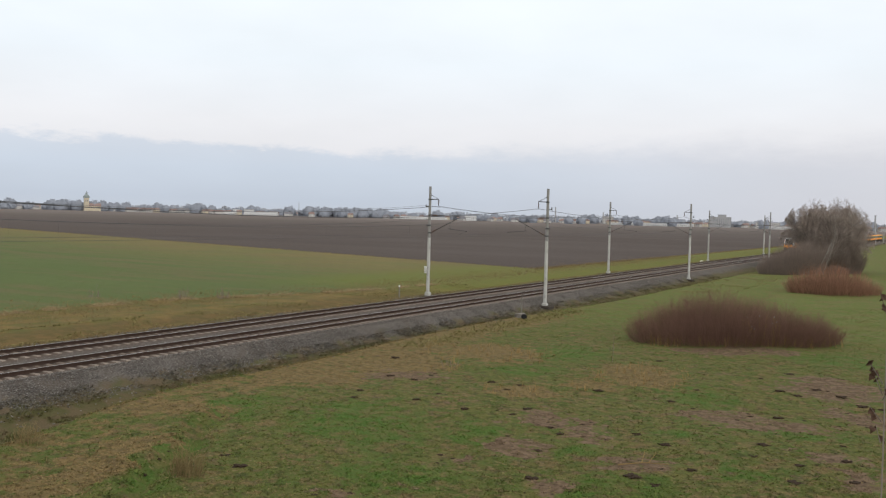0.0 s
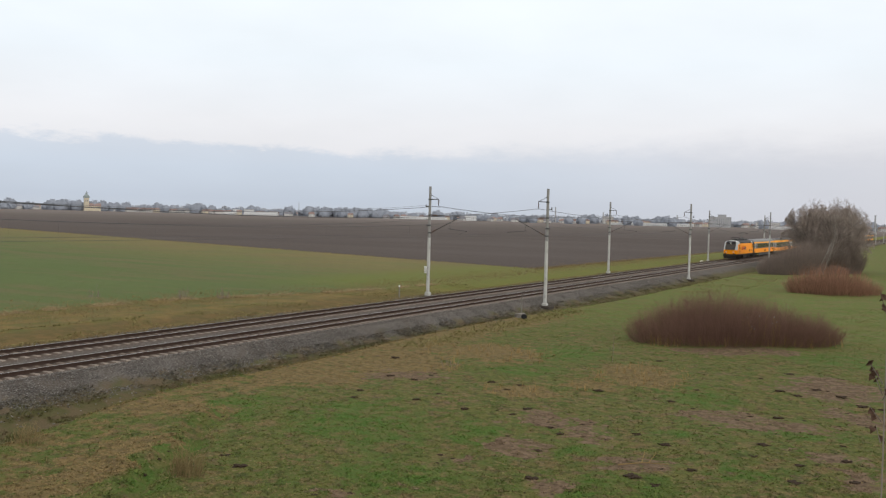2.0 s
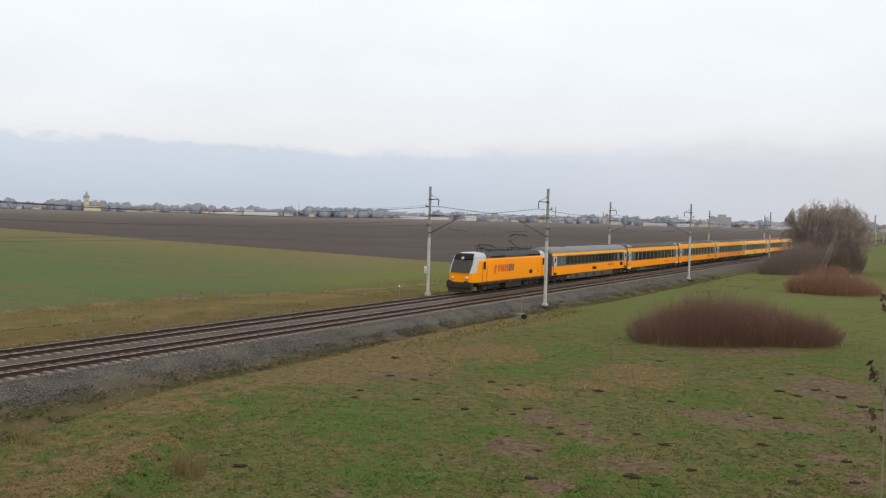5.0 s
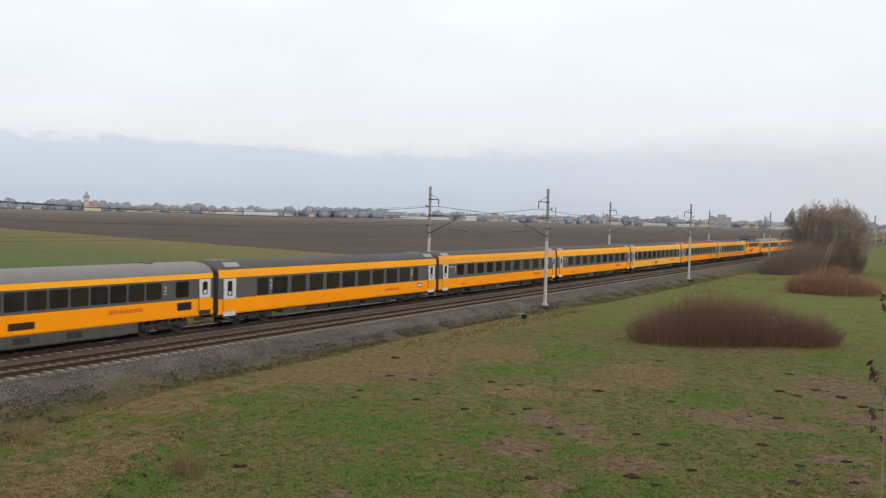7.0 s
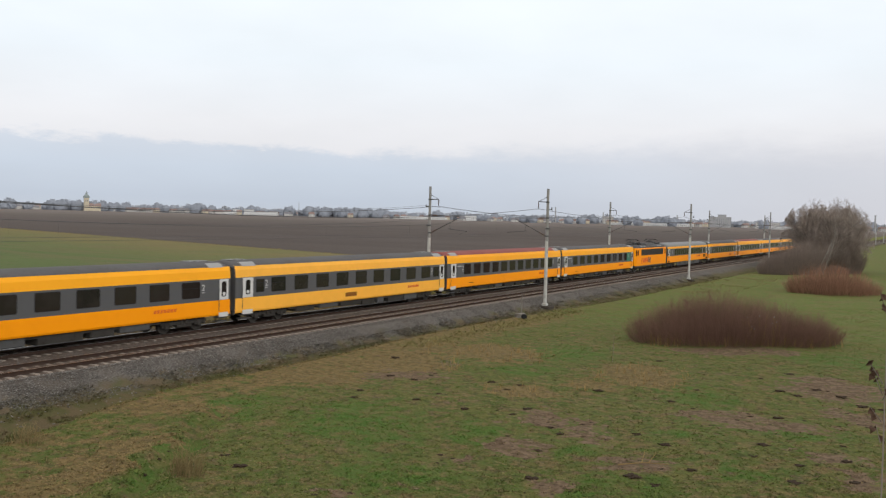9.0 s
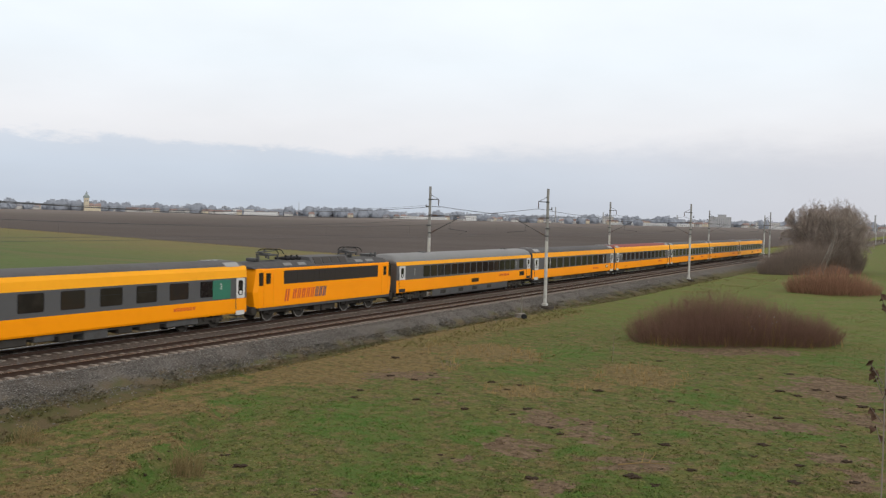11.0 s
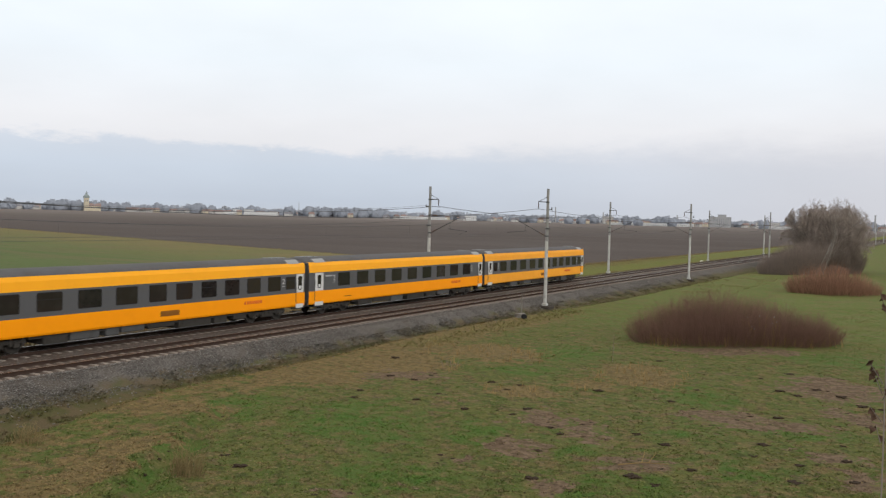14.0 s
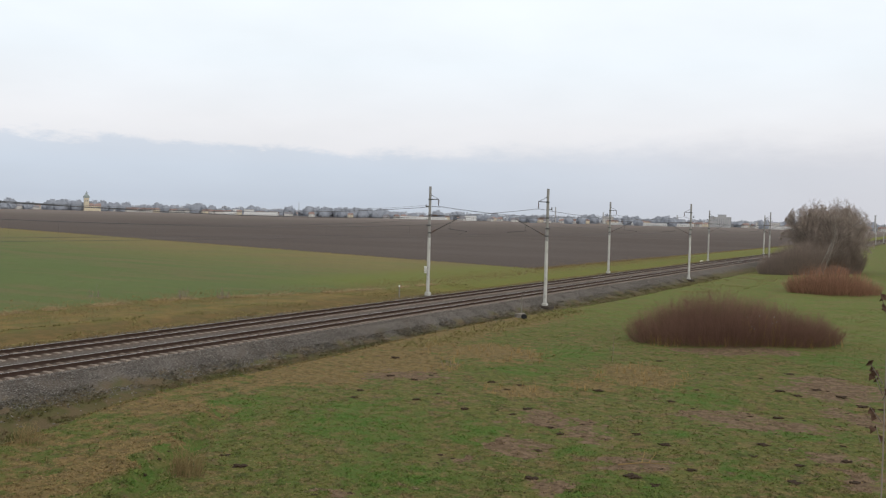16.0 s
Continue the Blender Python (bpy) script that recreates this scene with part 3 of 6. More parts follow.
def build_sleepers(bed):
    bm = B()
    rings = []
    for x, w, h in ((-1.3, 0.13, -0.20), (-1.25, 0.13, -0.165), (-0.5, 0.13, -0.165), (-0.35, 0.11, -0.2), (0.35, 0.11, -0.2), (0.5, 0.13, -0.165), (1.25, 0.13, -0.165), (1.3, 0.13, -0.20)):
        rings.append([(x, -w - 0.02, -0.36), (x, -w + 0.02, h), (x, w - 0.02, h), (x, w + 0.02, -0.36)])
    loft(bm, rings)
    bmesh.ops.recalc_face_normals(bm, faces=bm.faces)
    me = bpy.data.meshes.new("sleeper")
    bm.to_mesh(me)
    bm.free()
    me.materials.append(SLEEPER)
    rnd = random.Random(5)
    far_v, far_f = [], []
    base = [v.co.copy() for v in me.vertices]
    polys = [tuple(f.vertices) for f in me.polygons]
    for c in (NEAR_TRACK, FAR_TRACK):
        y = Y0
        while y < 560:
            if 14 < y < 100:
                ob = part("sleeper", me, None, bed, at=(c + rnd.uniform(-0.03, 0.03), y, rnd.uniform(-0.008, 0.008)))
                ob.rotation_euler.z = rnd.uniform(-0.01, 0.01)
            else:
                k = len(far_v)
                far_v += [(v.x + c, v.y + y, v.z) for v in base]
                far_f += [tuple(i + k for i in f) for f in polys]
            y += 0.6
    rest = part("sleepers", pydata("sleepers", far_v, far_f, SLEEPER), None, bed, "rows of concrete sleepers")
    tagged(rest, kind="stuff")


def build_stones(bed):
    rnd = random.Random(11)
    verts, faces = [], []
    octa = [(1, 0, 0), (-1, 0, 0), (0, 1, 0), (0, -1, 0), (0, 0, 1), (0, 0, -1)]
    tri = [(0, 2, 4), (2, 1, 4), (1, 3, 4), (3, 0, 4), (2, 0, 5), (1, 2, 5), (3, 1, 5), (0, 3, 5)]

    def drop(x, y, z, r):
        k = len(verts)
        a = rnd.uniform(0, 6.28)
        ca, sa = math.cos(a), math.sin(a)
        for p in octa:
            q = [p[i] * r * rnd.uniform(0.6, 1.25) for i in range(3)]
            verts.append((x + q[0] * ca - q[1] * sa, y + q[0] * sa + q[1] * ca, z + q[2] * 0.5))
        faces.extend(tuple(i + k for i in f) for f in tri)

    for _ in range(40000):
        y = 14 + 116 * rnd.random() ** 1.6
        x = rnd.uniform(-33.9, -32.1)
        z = -0.22 if x < -33.6 else -0.24 - (x + 33.6) * 0.66
        drop(x, y, z + 0.008, rnd.uniform(0.022, 0.052))
    for _ in range(9000):
        y = 14 + 100 * rnd.random() ** 1.6
        x = rnd.choice((rnd.uniform(-38.0, -36.5), rnd.uniform(-35.9, -33.9), rnd.uniform(-39.9, -38.7)))
        drop(x, y, -0.205, rnd.uniform(0.025, 0.05))
    for _ in range(700):
        y = 14 + 90 * rnd.random() ** 1.4
        x = -31.9 + abs(rnd.gauss(0, 0.8))
        drop(x, y, ground_z(x, y) + 0.01, rnd.uniform(0.03, 0.07))
    st = part("stones", pydata("stones", verts, faces, STONE), None, bed, "loose grey ballast stones")
    tagged(st, kind="stuff")


BED = build_bed()
build_rails(BED)

# ---- overhead line ----
MESSENGER, CONTACT, FEED = 7.25, 5.55, 8.15


def catenary_mast(x, y, side, foot, plaque=False):
    """A round mast; side: +1 if its track lies towards +x."""
    m = empty("catenary_mast")
    m.location = (x, y, 0)
    bm = B()
    tube(bm, (0, 0, foot), (0, 0, 5.2), 0.165, 0.15, 12)
    part("mast", bm, MAST, m)
    bm = B()
    tube(bm, (0, 0, 5.2), (0, 0, 10.02), 0.145, 0.12, 12)
    tube(bm, (0, 0, 5.15), (0, 0, 5.25), 0.18, 0.18, 12)
    part("mast_top", bm, MAST_AGAINST_SKY, m)
    bm = B()
    box(bm, -0.68, 0.68, -0.68, 0.68, foot - 0.9, foot + (0.12 if side < 0 else -0.02), bevel=0.06)
    part("foundation", bm, STAINED, m, "stained concrete foundation block")
    bm = B()
    box(bm, -0.24, 0.24, -0.24, 0.24, foot - 0.05, foot + 0.32, bevel=0.05)
    part("collar", bm, MAST, m)
    for z in (5.62, 6.32, 7.3, 8.78):
        bm = B()
        tube(bm, (0, 0, z - 0.06), (0, 0, z + 0.06), 0.17, 0.17, 10)
        part("clamp", bm, STEEL, m)
    # feeder arm with a hanging insulator
    bm = B()
    tube(bm, (0, 0, 8.78), (side * 0.95, 0, 8.82), 0.04)
    tube(bm, (0, 0, 9.3), (side * 0.95, 0, 8.82), 0.02)
    part("feeder_arm", bm, STEEL, m)
    bm = B()
    for k in range(5):
        tube(bm, (side * 0.95, 0, 8.72 - k * 0.1), (side * 0.95, 0, 8.66 - k * 0.1), 0.075, 0.05, 8)
    tube(bm, (side * 0.95, 0, 8.8), (side * 0.95, 0, FEED), 0.02)
    part("feeder_insulator", bm, GLAZED, m)
    bm = B()
    tube(bm, (0, 0, 8.12), (-side * 0.42, 0, 8.12), 0.035)
    tube(bm, (-side * 0.42, 0, 8.02), (-side * 0.42, 0, 8.3), 0.05, 0.05, 8)
    part("rear_bracket", bm, STEEL, m)
    # cantilever
    reach = 3.3
    bm = B()
    tube(bm, (side * 0.1, 0, 5.6), (side * reach, 0, MESSENGER - 0.1), 0.035)
    tube(bm, (side * 0.1, 0, 7.3), (side * reach, 0, MESSENGER), 0.03)
    part("cantilever", bm, STEEL, m)
    for z0, z1 in ((5.6, 5.85), (7.3, 7.29)):
        bm = B()
        for k in range(5):
            f = 0.06 + k * 0.035
            tube(bm, (side * (0.1 + 3.1 * f), 0, z0 + (MESSENGER - z0) * f), (side * (0.17 + 3.1 * f), 0, z0 + (MESSENGER - z0) * (f + 0.02)), 0.08, 0.06, 8)
        part("insulator", bm, GLAZED, m)
    bm = B()
    tube(bm, (side * 2.2, 0, 6.55), (side * 2.3, 0, 6.0), 0.02)
    tube(bm, (side * 2.1, 0, 6.05), (side * 4.1, 0, 5.85), 0.024)
    tube(bm, (side * 4.05, 0, 5.85), (side * 3.25, 0, CONTACT + 0.02), 0.008)
    part("registration_arm", bm, STEEL, m)
    bm = B()
    box(bm, -0.26 if side > 0 else -0.06, 0.06 if side > 0 else 0.26, -0.14, 0.14, 6.26, 6.38)
    part("bracket_plate", bm, STEEL, m)
    if plaque:
        bm = B()
        box(bm, -0.34, -0.16, -0.24, 0.02, 1.75, 2.4, bevel=0.02)
        part("plaque", bm, SIGN, m, "small white plaque")
        for k in range(3):
            bm = B()
            box(bm, -0.30, -0.2, -0.246, -0.241, 2.2 - k * 0.16, 2.28 - k * 0.16)
            part("plaque_mark", bm, STEEL, m)
    tagged(m, "pale round catenary mast with cantilever and insulators beside the track", "catenary mast", "catenary masts along the line")
    return m


FAR_Y = [-54.0, 8.0, 71.7, 122.95, 184.1, 246.8, 309.0, 371.0, 433.0, 495.0, 557.0]
NEAR_Y = [-56.0, 6.0, 75.5, 127.7, 192.9, 254.0, 316.0, 378.0, 440.0, 502.0, 564.0]


def sag(f, s):
    return -4 * s * f * (1 - f)


def wire(name, label, points, r):
    cu = bpy.data.curves.new(name, "CURVE")
    cu.dimensions, cu.bevel_depth, cu.bevel_resolution, cu.use_fill_caps = "3D", r, 1, True
    cu.materials.append(CABLE)
    sp = cu.splines.new("POLY")
    sp.points.add(len(points) - 1)
    for p, q in zip(sp.points, points):
        p.co = (*q, 1)
    return tagged(new(name, cu), label, "overhead wire", "overhead wires")


def build_line():
    for i, y in enumerate(FAR_Y):
        catenary_mast(-42.9, y, 1, -0.36, i == 2)
    for y in NEAR_Y:
        catenary_mast(-32.4, y, -1, -0.98)
    for c, xm, side, ys in ((FAR_TRACK, -42.9, 1, FAR_Y), (NEAR_TRACK, -32.4, -1, NEAR_Y)):
        mess, cont, feed, rear = [], [], [], []
        bm = B()
        for a, b in zip(ys, ys[1:]):
            for k in range(14):
                f = k / 14
                y = a + (b - a) * f
                mess.append((c, y, MESSENGER + sag(f, 1.0)))
                cont.append((c + 0.2 * (1 if k < 7 else -1) * (1 - f if k >= 7 else f), y, CONTACT))
                feed.append((xm + side * 0.95, y, FEED + sag(f, ((b - a) / 62) ** 2)))
                rear.append((xm - side * 0.42, y, 8.2 + sag(f, 0.95 * ((b - a) / 62) ** 2)))
                if 1 < k < 13 and k % 2 == 0:
                    tube(bm, (c, y, MESSENGER + sag(f, 1.0)), (c, y, CONTACT), 0.003, n=3, caps=False)
        wire("messenger_wire", "dark sagging wire that carries the contact wire", mess, 0.011)
        w = wire("contact_wire", "straight contact wire hung on thin droppers above the track", cont, 0.007)
        tagged(part("droppers", bm, CABLE, w), kind="stuff")
        wire("feeder_wire", "dark feeder wire slung from arm to arm of the masts", feed, 0.021)
        if side > 0:
            wire("earth_wire", "thin earth wire behind the masts", rear, 0.009)


build_line()

# ---- train ----
SPEED, MARK = 38.88, 38.77 + 38.88 * 7.0
RH = 1.41


def body_profile(kind):
    """Half section from the sill to the roof's crown: (x, z)."""
    if kind == "modern":
        return [(1.36, 0.93), (1.41, 1.0), (1.41, 1.95), (1.405, 3.12), (1.37, 3.42), (1.29, 3.62), (1.1, 3.83), (0.7, 4.0), (0.0, 4.06)]
    if kind == "open":
        return [(1.36, 0.82), (1.41, 0.92), (1.41, 1.78), (1.405, 3.05), (1.36, 3.55), (1.27, 3.74), (1.05, 3.9), (0.6, 4.02), (0.0, 4.06)]
    return [(1.36, 0.82), (1.41, 0.92), (1.41, 1.74), (1.405, 3.03), (1.37, 3.5), (1.29, 3.74), (1.05, 3.9), (0.6, 4.02), (0.0, 4.06)]


def coach_body(coach, kind, roof, upper, lower):
    prof = body_profile(kind)
    top = 4 if kind != "compartment" else 5
    half = prof[:top + 1]
    ring = lambda y, s: [(-x * s, y, z) for x, z in half] + [(x * s, y, z) for x, z in half[::-1]]
    bm = B()
    n = len(half)
    slot = lambda i, j: (0 if (j if j < n else 2 * n - 2 - j) < 2 else 1 if (j if j < n else 2 * n - 2 - j) == 2 else 2)
    loft(bm, [ring(0.22, 0.965), ring(0.32, 1.0), ring(26.08, 1.0), ring(26.18, 0.965)], slot)
    for f in bm.faces:
        if abs(f.normal.y) > 0.7 or len(f.verts) > 6:
            f.material_index = 1
    bmesh.ops.recalc_face_normals(bm, faces=bm.faces)
    part("body", bm, (lower, GREY, upper), coach, "orange-yellow body side with a grey window band")
    crown = prof[top:]
    bm = B()

    def rr(y, s, d):
        r = [(-x * s, y, z - d) for x, z in crown] + [(x * s, y, z - d) for x, z in crown[-2::-1]]
        return r + [(crown[0][0] * s, y, crown[0][1] - 0.05 - d), (-crown[0][0] * s, y, crown[0][1] - 0.05 - d)]

    vv = loft(bm, [rr(0.18, 0.93, 0.12), rr(0.5, 0.99, 0.03), rr(1.0, 1.0, 0), rr(25.4, 1.0, 0), rr(25.9, 0.99, 0.03), rr(26.22, 0.93, 0.12)])
    bmesh.ops.recalc_face_normals(bm, faces=bm.faces)
    for f in bm.faces:
        f.smooth = True
    part("roof", bm, roof, coach)


def bogie(coach, yc, r=0.46, base=2.5):
    bm = B()
    for s in (-1, 1):
        box(bm, s * 1.03 - 0.07, s * 1.03 + 0.07, yc - 1.75, yc + 1.75, 0.5, 0.7, bevel=0.03)
        box(bm, s * 1.03 - 0.1, s * 1.03 + 0.1, yc - 0.55, yc + 0.55, 0.32, 0.52, bevel=0.03)
        for d in (-base / 2, base / 2):
            box(bm, s * 1.0 - 0.13, s * 1.0 + 0.13, yc + d - 0.16, yc + d + 0.16, 0.3, 0.62, bevel=0.04)
            for e in (-0.33, 0.33):
                tube(bm, (s * 1.05, yc + d + e, 0.4), (s * 1.05, yc + d + e, 0.86), 0.09, n=8)
        tube(bm, (s * 1.05, yc - 0.2, 0.5), (s * 1.05, yc - 0.2, 0.95), 0.16, n=8)
        tube(bm, (s * 1.05, yc + 0.2, 0.5), (s * 1.05, yc + 0.2, 0.95), 0.16, n=8)
        tube(bm, (s * 1.12, yc - 0.9, 0.85), (s * 1.12, yc + 0.2, 0.62), 0.05, n=6)
    box(bm, -1.0, 1.0, yc - 0.4, yc + 0.4, 0.5, 0.75)
    b = part("bogie", bm, UNDER, coach, "grimy four-wheeled bogie")
    for d in (-base / 2, base / 2):
        wheelset(b, yc + d, r)


def wheelset(parent, y, r, rim=False):
    bm = B()
    for s in (-1, 1):
        tube(bm, (s * 0.68, 0, 0), (s * 0.81, 0, 0), r, r, 24)
        tube(bm, (s * 0.66, 0, 0), (s * 0.69, 0, 0), r + 0.03, r + 0.03, 24)
        tube(bm, (s * 0.81, 0, 0), (s * 0.88, 0, 0), r * 0.35, r * 0.3, 12)
    tube(bm, (-0.7, 0, 0), (0.7, 0, 0), 0.08, n=8)
    w = part("wheelset", bm, UNDER, parent, at=(0, y, r))
    if rim:
        bm = B()
        n = 28
        for i in range(n):
            a, c = 2 * math.pi * i / n, 2 * math.pi * (i + 1) / n
            q = [(0.812, k * math.cos(t), k * math.sin(t)) for t in (a, c) for k in (r * 0.92, r * 0.985)]
            q += [(0.828, p[1], p[2]) for p in q]
            vs = [bm.verts.new(p) for p in q]
            for f in ((4, 5, 7, 6), (0, 4, 6, 2), (1, 3, 7, 5)):
                bm.faces.new([vs[k] for k in f])
        part("rim", bm, TYRE, w, "bright worn wheel rim")
    return w


def side_plate(name, owner, y0, y1, z0, z1, mat, out=0.012, r=0.08, label="", half=RH, sides=(1, -1)):
    for s in sides:
        bm = B()
        plate(bm, s * (half + out), y0, y1, z0, z1, s * 0.05, r)
        part(name, bm, mat, owner, label)


def coach_door(coach, y0, y1, kind, lower):
    hi, lo = (3.08, 1.98) if kind == "modern" else (3.0, 1.76)
    bottom = 0.98 if kind == "modern" else 0.72
    c = (y0 + y1) / 2
    for s in (1, -1):
        bm = B()
        plate(bm, s * (RH + 0.014), y0, y1, lo, hi, s * 0.05, 0.05)
        d = part("door", bm, WHITE, coach, "white-grey entrance door")
        bm = B()
        plate(bm, s * (RH + 0.016), y0, y1, bottom + 0.28, lo - 0.01, s * 0.05, 0.03)
        part("door_lower_panel", bm, lower, d, "yellow lower half of the door")
        bm = B()
        plate(bm, s * (RH + 0.015), y0, y1, bottom, bottom + 0.27, s * 0.05, 0.03)
        part("door_step_panel", bm, WHITE if kind != "modern" else UNDER, d)
        bm = B()
        plate(bm, s * (RH + 0.022), c - 0.2, c + 0.2, lo + 0.18, hi - 0.14, s * 0.04, 0.12)
        part("door_window", bm, GLASS, d)
        bm = B()
        plate(bm, s * (RH + 0.026), c - 0.11, c + 0.11, lo + 0.24, lo + 0.46, s * 0.03, 0.02)
        part("sticker", bm, WHITE, d)
        bm = B()
        tube(bm, (s * (RH + 0.05), y0 - 0.06, 1.1), (s * (RH + 0.05), y0 - 0.06, 2.5), 0.018, n=5)
        part("handrail", bm, STEEL, d)
    for s in (1, -1):
        bm = B()
        box(bm, s * 1.1 - 0.22, s * 1.1 + 0.22, y0, y1, 0.4, 0.46)
        box(bm, s * 1.1 - 0.22, s * 1.1 + 0.22, y0 + 0.03, y1 - 0.03, 0.62, 0.67)
        part("step", bm, SKIRT, coach)


def letter_bars(owner, y0, y1, z0, z1, mats, n, half=RH, sides=(1,)):
    """Plain slanted strokes where unreadable or branded lettering stands."""
    w = (y1 - y0) / n
    tall = z1 - z0
    for i in range(n):
        for s in sides:
            bm = B()
            for a, e, lo, hi in ((0.0, 0.26, 0.0, 1.0), (0.42, 0.68, 0.0, 1.0)):
                q = [(y0 + (i + a) * w + lo * tall * 0.2, z0 + lo * tall), (y0 + (i + e) * w + lo * tall * 0.2, z0 + lo * tall),
                     (y0 + (i + e) * w + hi * tall * 0.2, z0 + hi * tall), (y0 + (i + a) * w + hi * tall * 0.2, z0 + hi * tall)]
                o = 0.014 + (0.002 if lo or hi < 1 else 0.0)
                loft(bm, [[(s * (half + o - 0.02), y, z) for y, z in q], [(s * (half + o), y, z) for y, z in q]])
            bmesh.ops.recalc_face_normals(bm, faces=bm.faces)
            part("lettering_bar", bm, mats[i * len(mats) // n], owner)


def name_mark(owner, y0, y1, z0, z1, half):
    """A branded name as plain shapes: two tall slanted strokes, five red bars, three dark blue ones."""
    w = (y1 - y0) / 10
    letter_bars(owner, y0, y0 + w * 1.3, z0 - 0.12, z1 + 0.02, (DECALRED,), 1, half, (1, -1))
    letter_bars(owner, y0 + w * 1.8, y0 + w * 7.1, z0, z1, (DECALRED,), 5, half, (1, -1))
    letter_bars(owner, y0 + w * 7.1, y1, z0, z1 + 0.02, (DECALBLUE,), 3, half, (1, -1))


_num = {}


def class_number(owner, y, z, size=0.5):
    if "2" not in _num:
        cu = bpy.data.curves.new("class_number", "FONT")
        cu.body, cu.size, cu.extrude, cu.align_x = "2", 1.0, 0.004, "CENTER"
        tmp = new("class_number", cu)
        dg = bpy.context.evaluated_depsgraph_get()
        me = bpy.data.meshes.new_from_object(tmp.evaluated_get(dg))
        me.materials.clear()
        me.materials.append(WHITE)
        bpy.data.objects.remove(tmp)
        _num["2"] = me
    for s in (1, -1):
        ob = part("class_number", _num["2"], None, owner, "white class number two")
        ob.matrix_local = Matrix.Translation((s * (RH + 0.016), y, z)) @ pose(0, 0, 0, 90, 0, 90 * s) @ Matrix.Diagonal((size, size, 1, 1))
    bm = B()
    plate(bm, RH + 0.012, y - 0.1, y + 0.1, z - 0.15, z - 0.11, 0.02, 0.01, seg=1)
    part("class_mark", bm, WHITE, owner)


def coach_ends(coach):
    for y, d in ((0.2, -1), (26.2, 1)):
        bm = B()
        for s in (-1, 1):
            box(bm, s * 0.62 - 0.14, s * 0.62 + 0.14, min(y, y + d * 0.2), max(y, y + d * 0.2), 1.05, 3.35, bevel=0.05)
        box(bm, -0.76, 0.76, min(y, y + d * 0.2), max(y, y + d * 0.2), 3.2, 3.45, bevel=0.05)
        part("gangway", bm, BLACK, coach, "black rubber gangway bellows")
        bm = B()
        for s in (-1, 1):
            tube(bm, (s * 0.875, y, 1.05), (s * 0.875, y + d * 0.12, 1.05), 0.1, n=10)
            tube(bm, (s * 0.875, y + d * 0.12, 1.05), (s * 0.875, y + d * 0.19, 1.05), 0.24, 0.22, n=12)
        box(bm, -1.3, 1.3, y - 0.12, y + 0.12, 0.72, 1.0)
        part("buffers", bm, UNDER, coach)
        bm = B()
        tube(bm, (0, y, 0.95), (0, y + d * 0.2, 0.9), 0.06, n=6)
        part("coupling", bm, UNDER, coach)


def underframe(coach, kind, rnd):
    if kind == "modern":
        for s in (-1, 1):
            bm = B()
            box(bm, s * 1.33 - 0.03, s * 1.33 + 0.03, 5.9, 20.6, 0.36, 0.95, bevel=0.02)
            part("skirt", bm, SKIRT, coach, "grey skirt panel with dark hatches")
        for y in (7.3, 10.5, 13.2, 16.1):
            side_plate("hatch", coach, y, y + 0.9, 0.5, 0.82, UNDER, out=-0.035, r=0.03)
    else:
        y = 6.3
        while y < 20:
            w = rnd.uniform(0.8, 2.6)
            bm = B()
            h = rnd.uniform(0.28, 0.5)
            box(bm, -1.22, 1.22, y, y + w, h, 0.84, bevel=0.04)
            part("equipment_box", bm, SKIRT if rnd.random() < 0.3 else UNDER, coach)
            y += w + rnd.uniform(0.08, 0.7)
        bm = B()
        box(bm, -1.2, 1.2, 5.5, 20.9, 0.66, 0.86)
        part("solebar", bm, UNDER, coach)
    bm = B()
    for s in (-1, 1):
        tube(bm, (s * 1.3, 6.2, 0.33), (s * 1.3, 20.0, 0.33), 0.022, n=5)
    part("pipe", bm, SKIRT, coach)


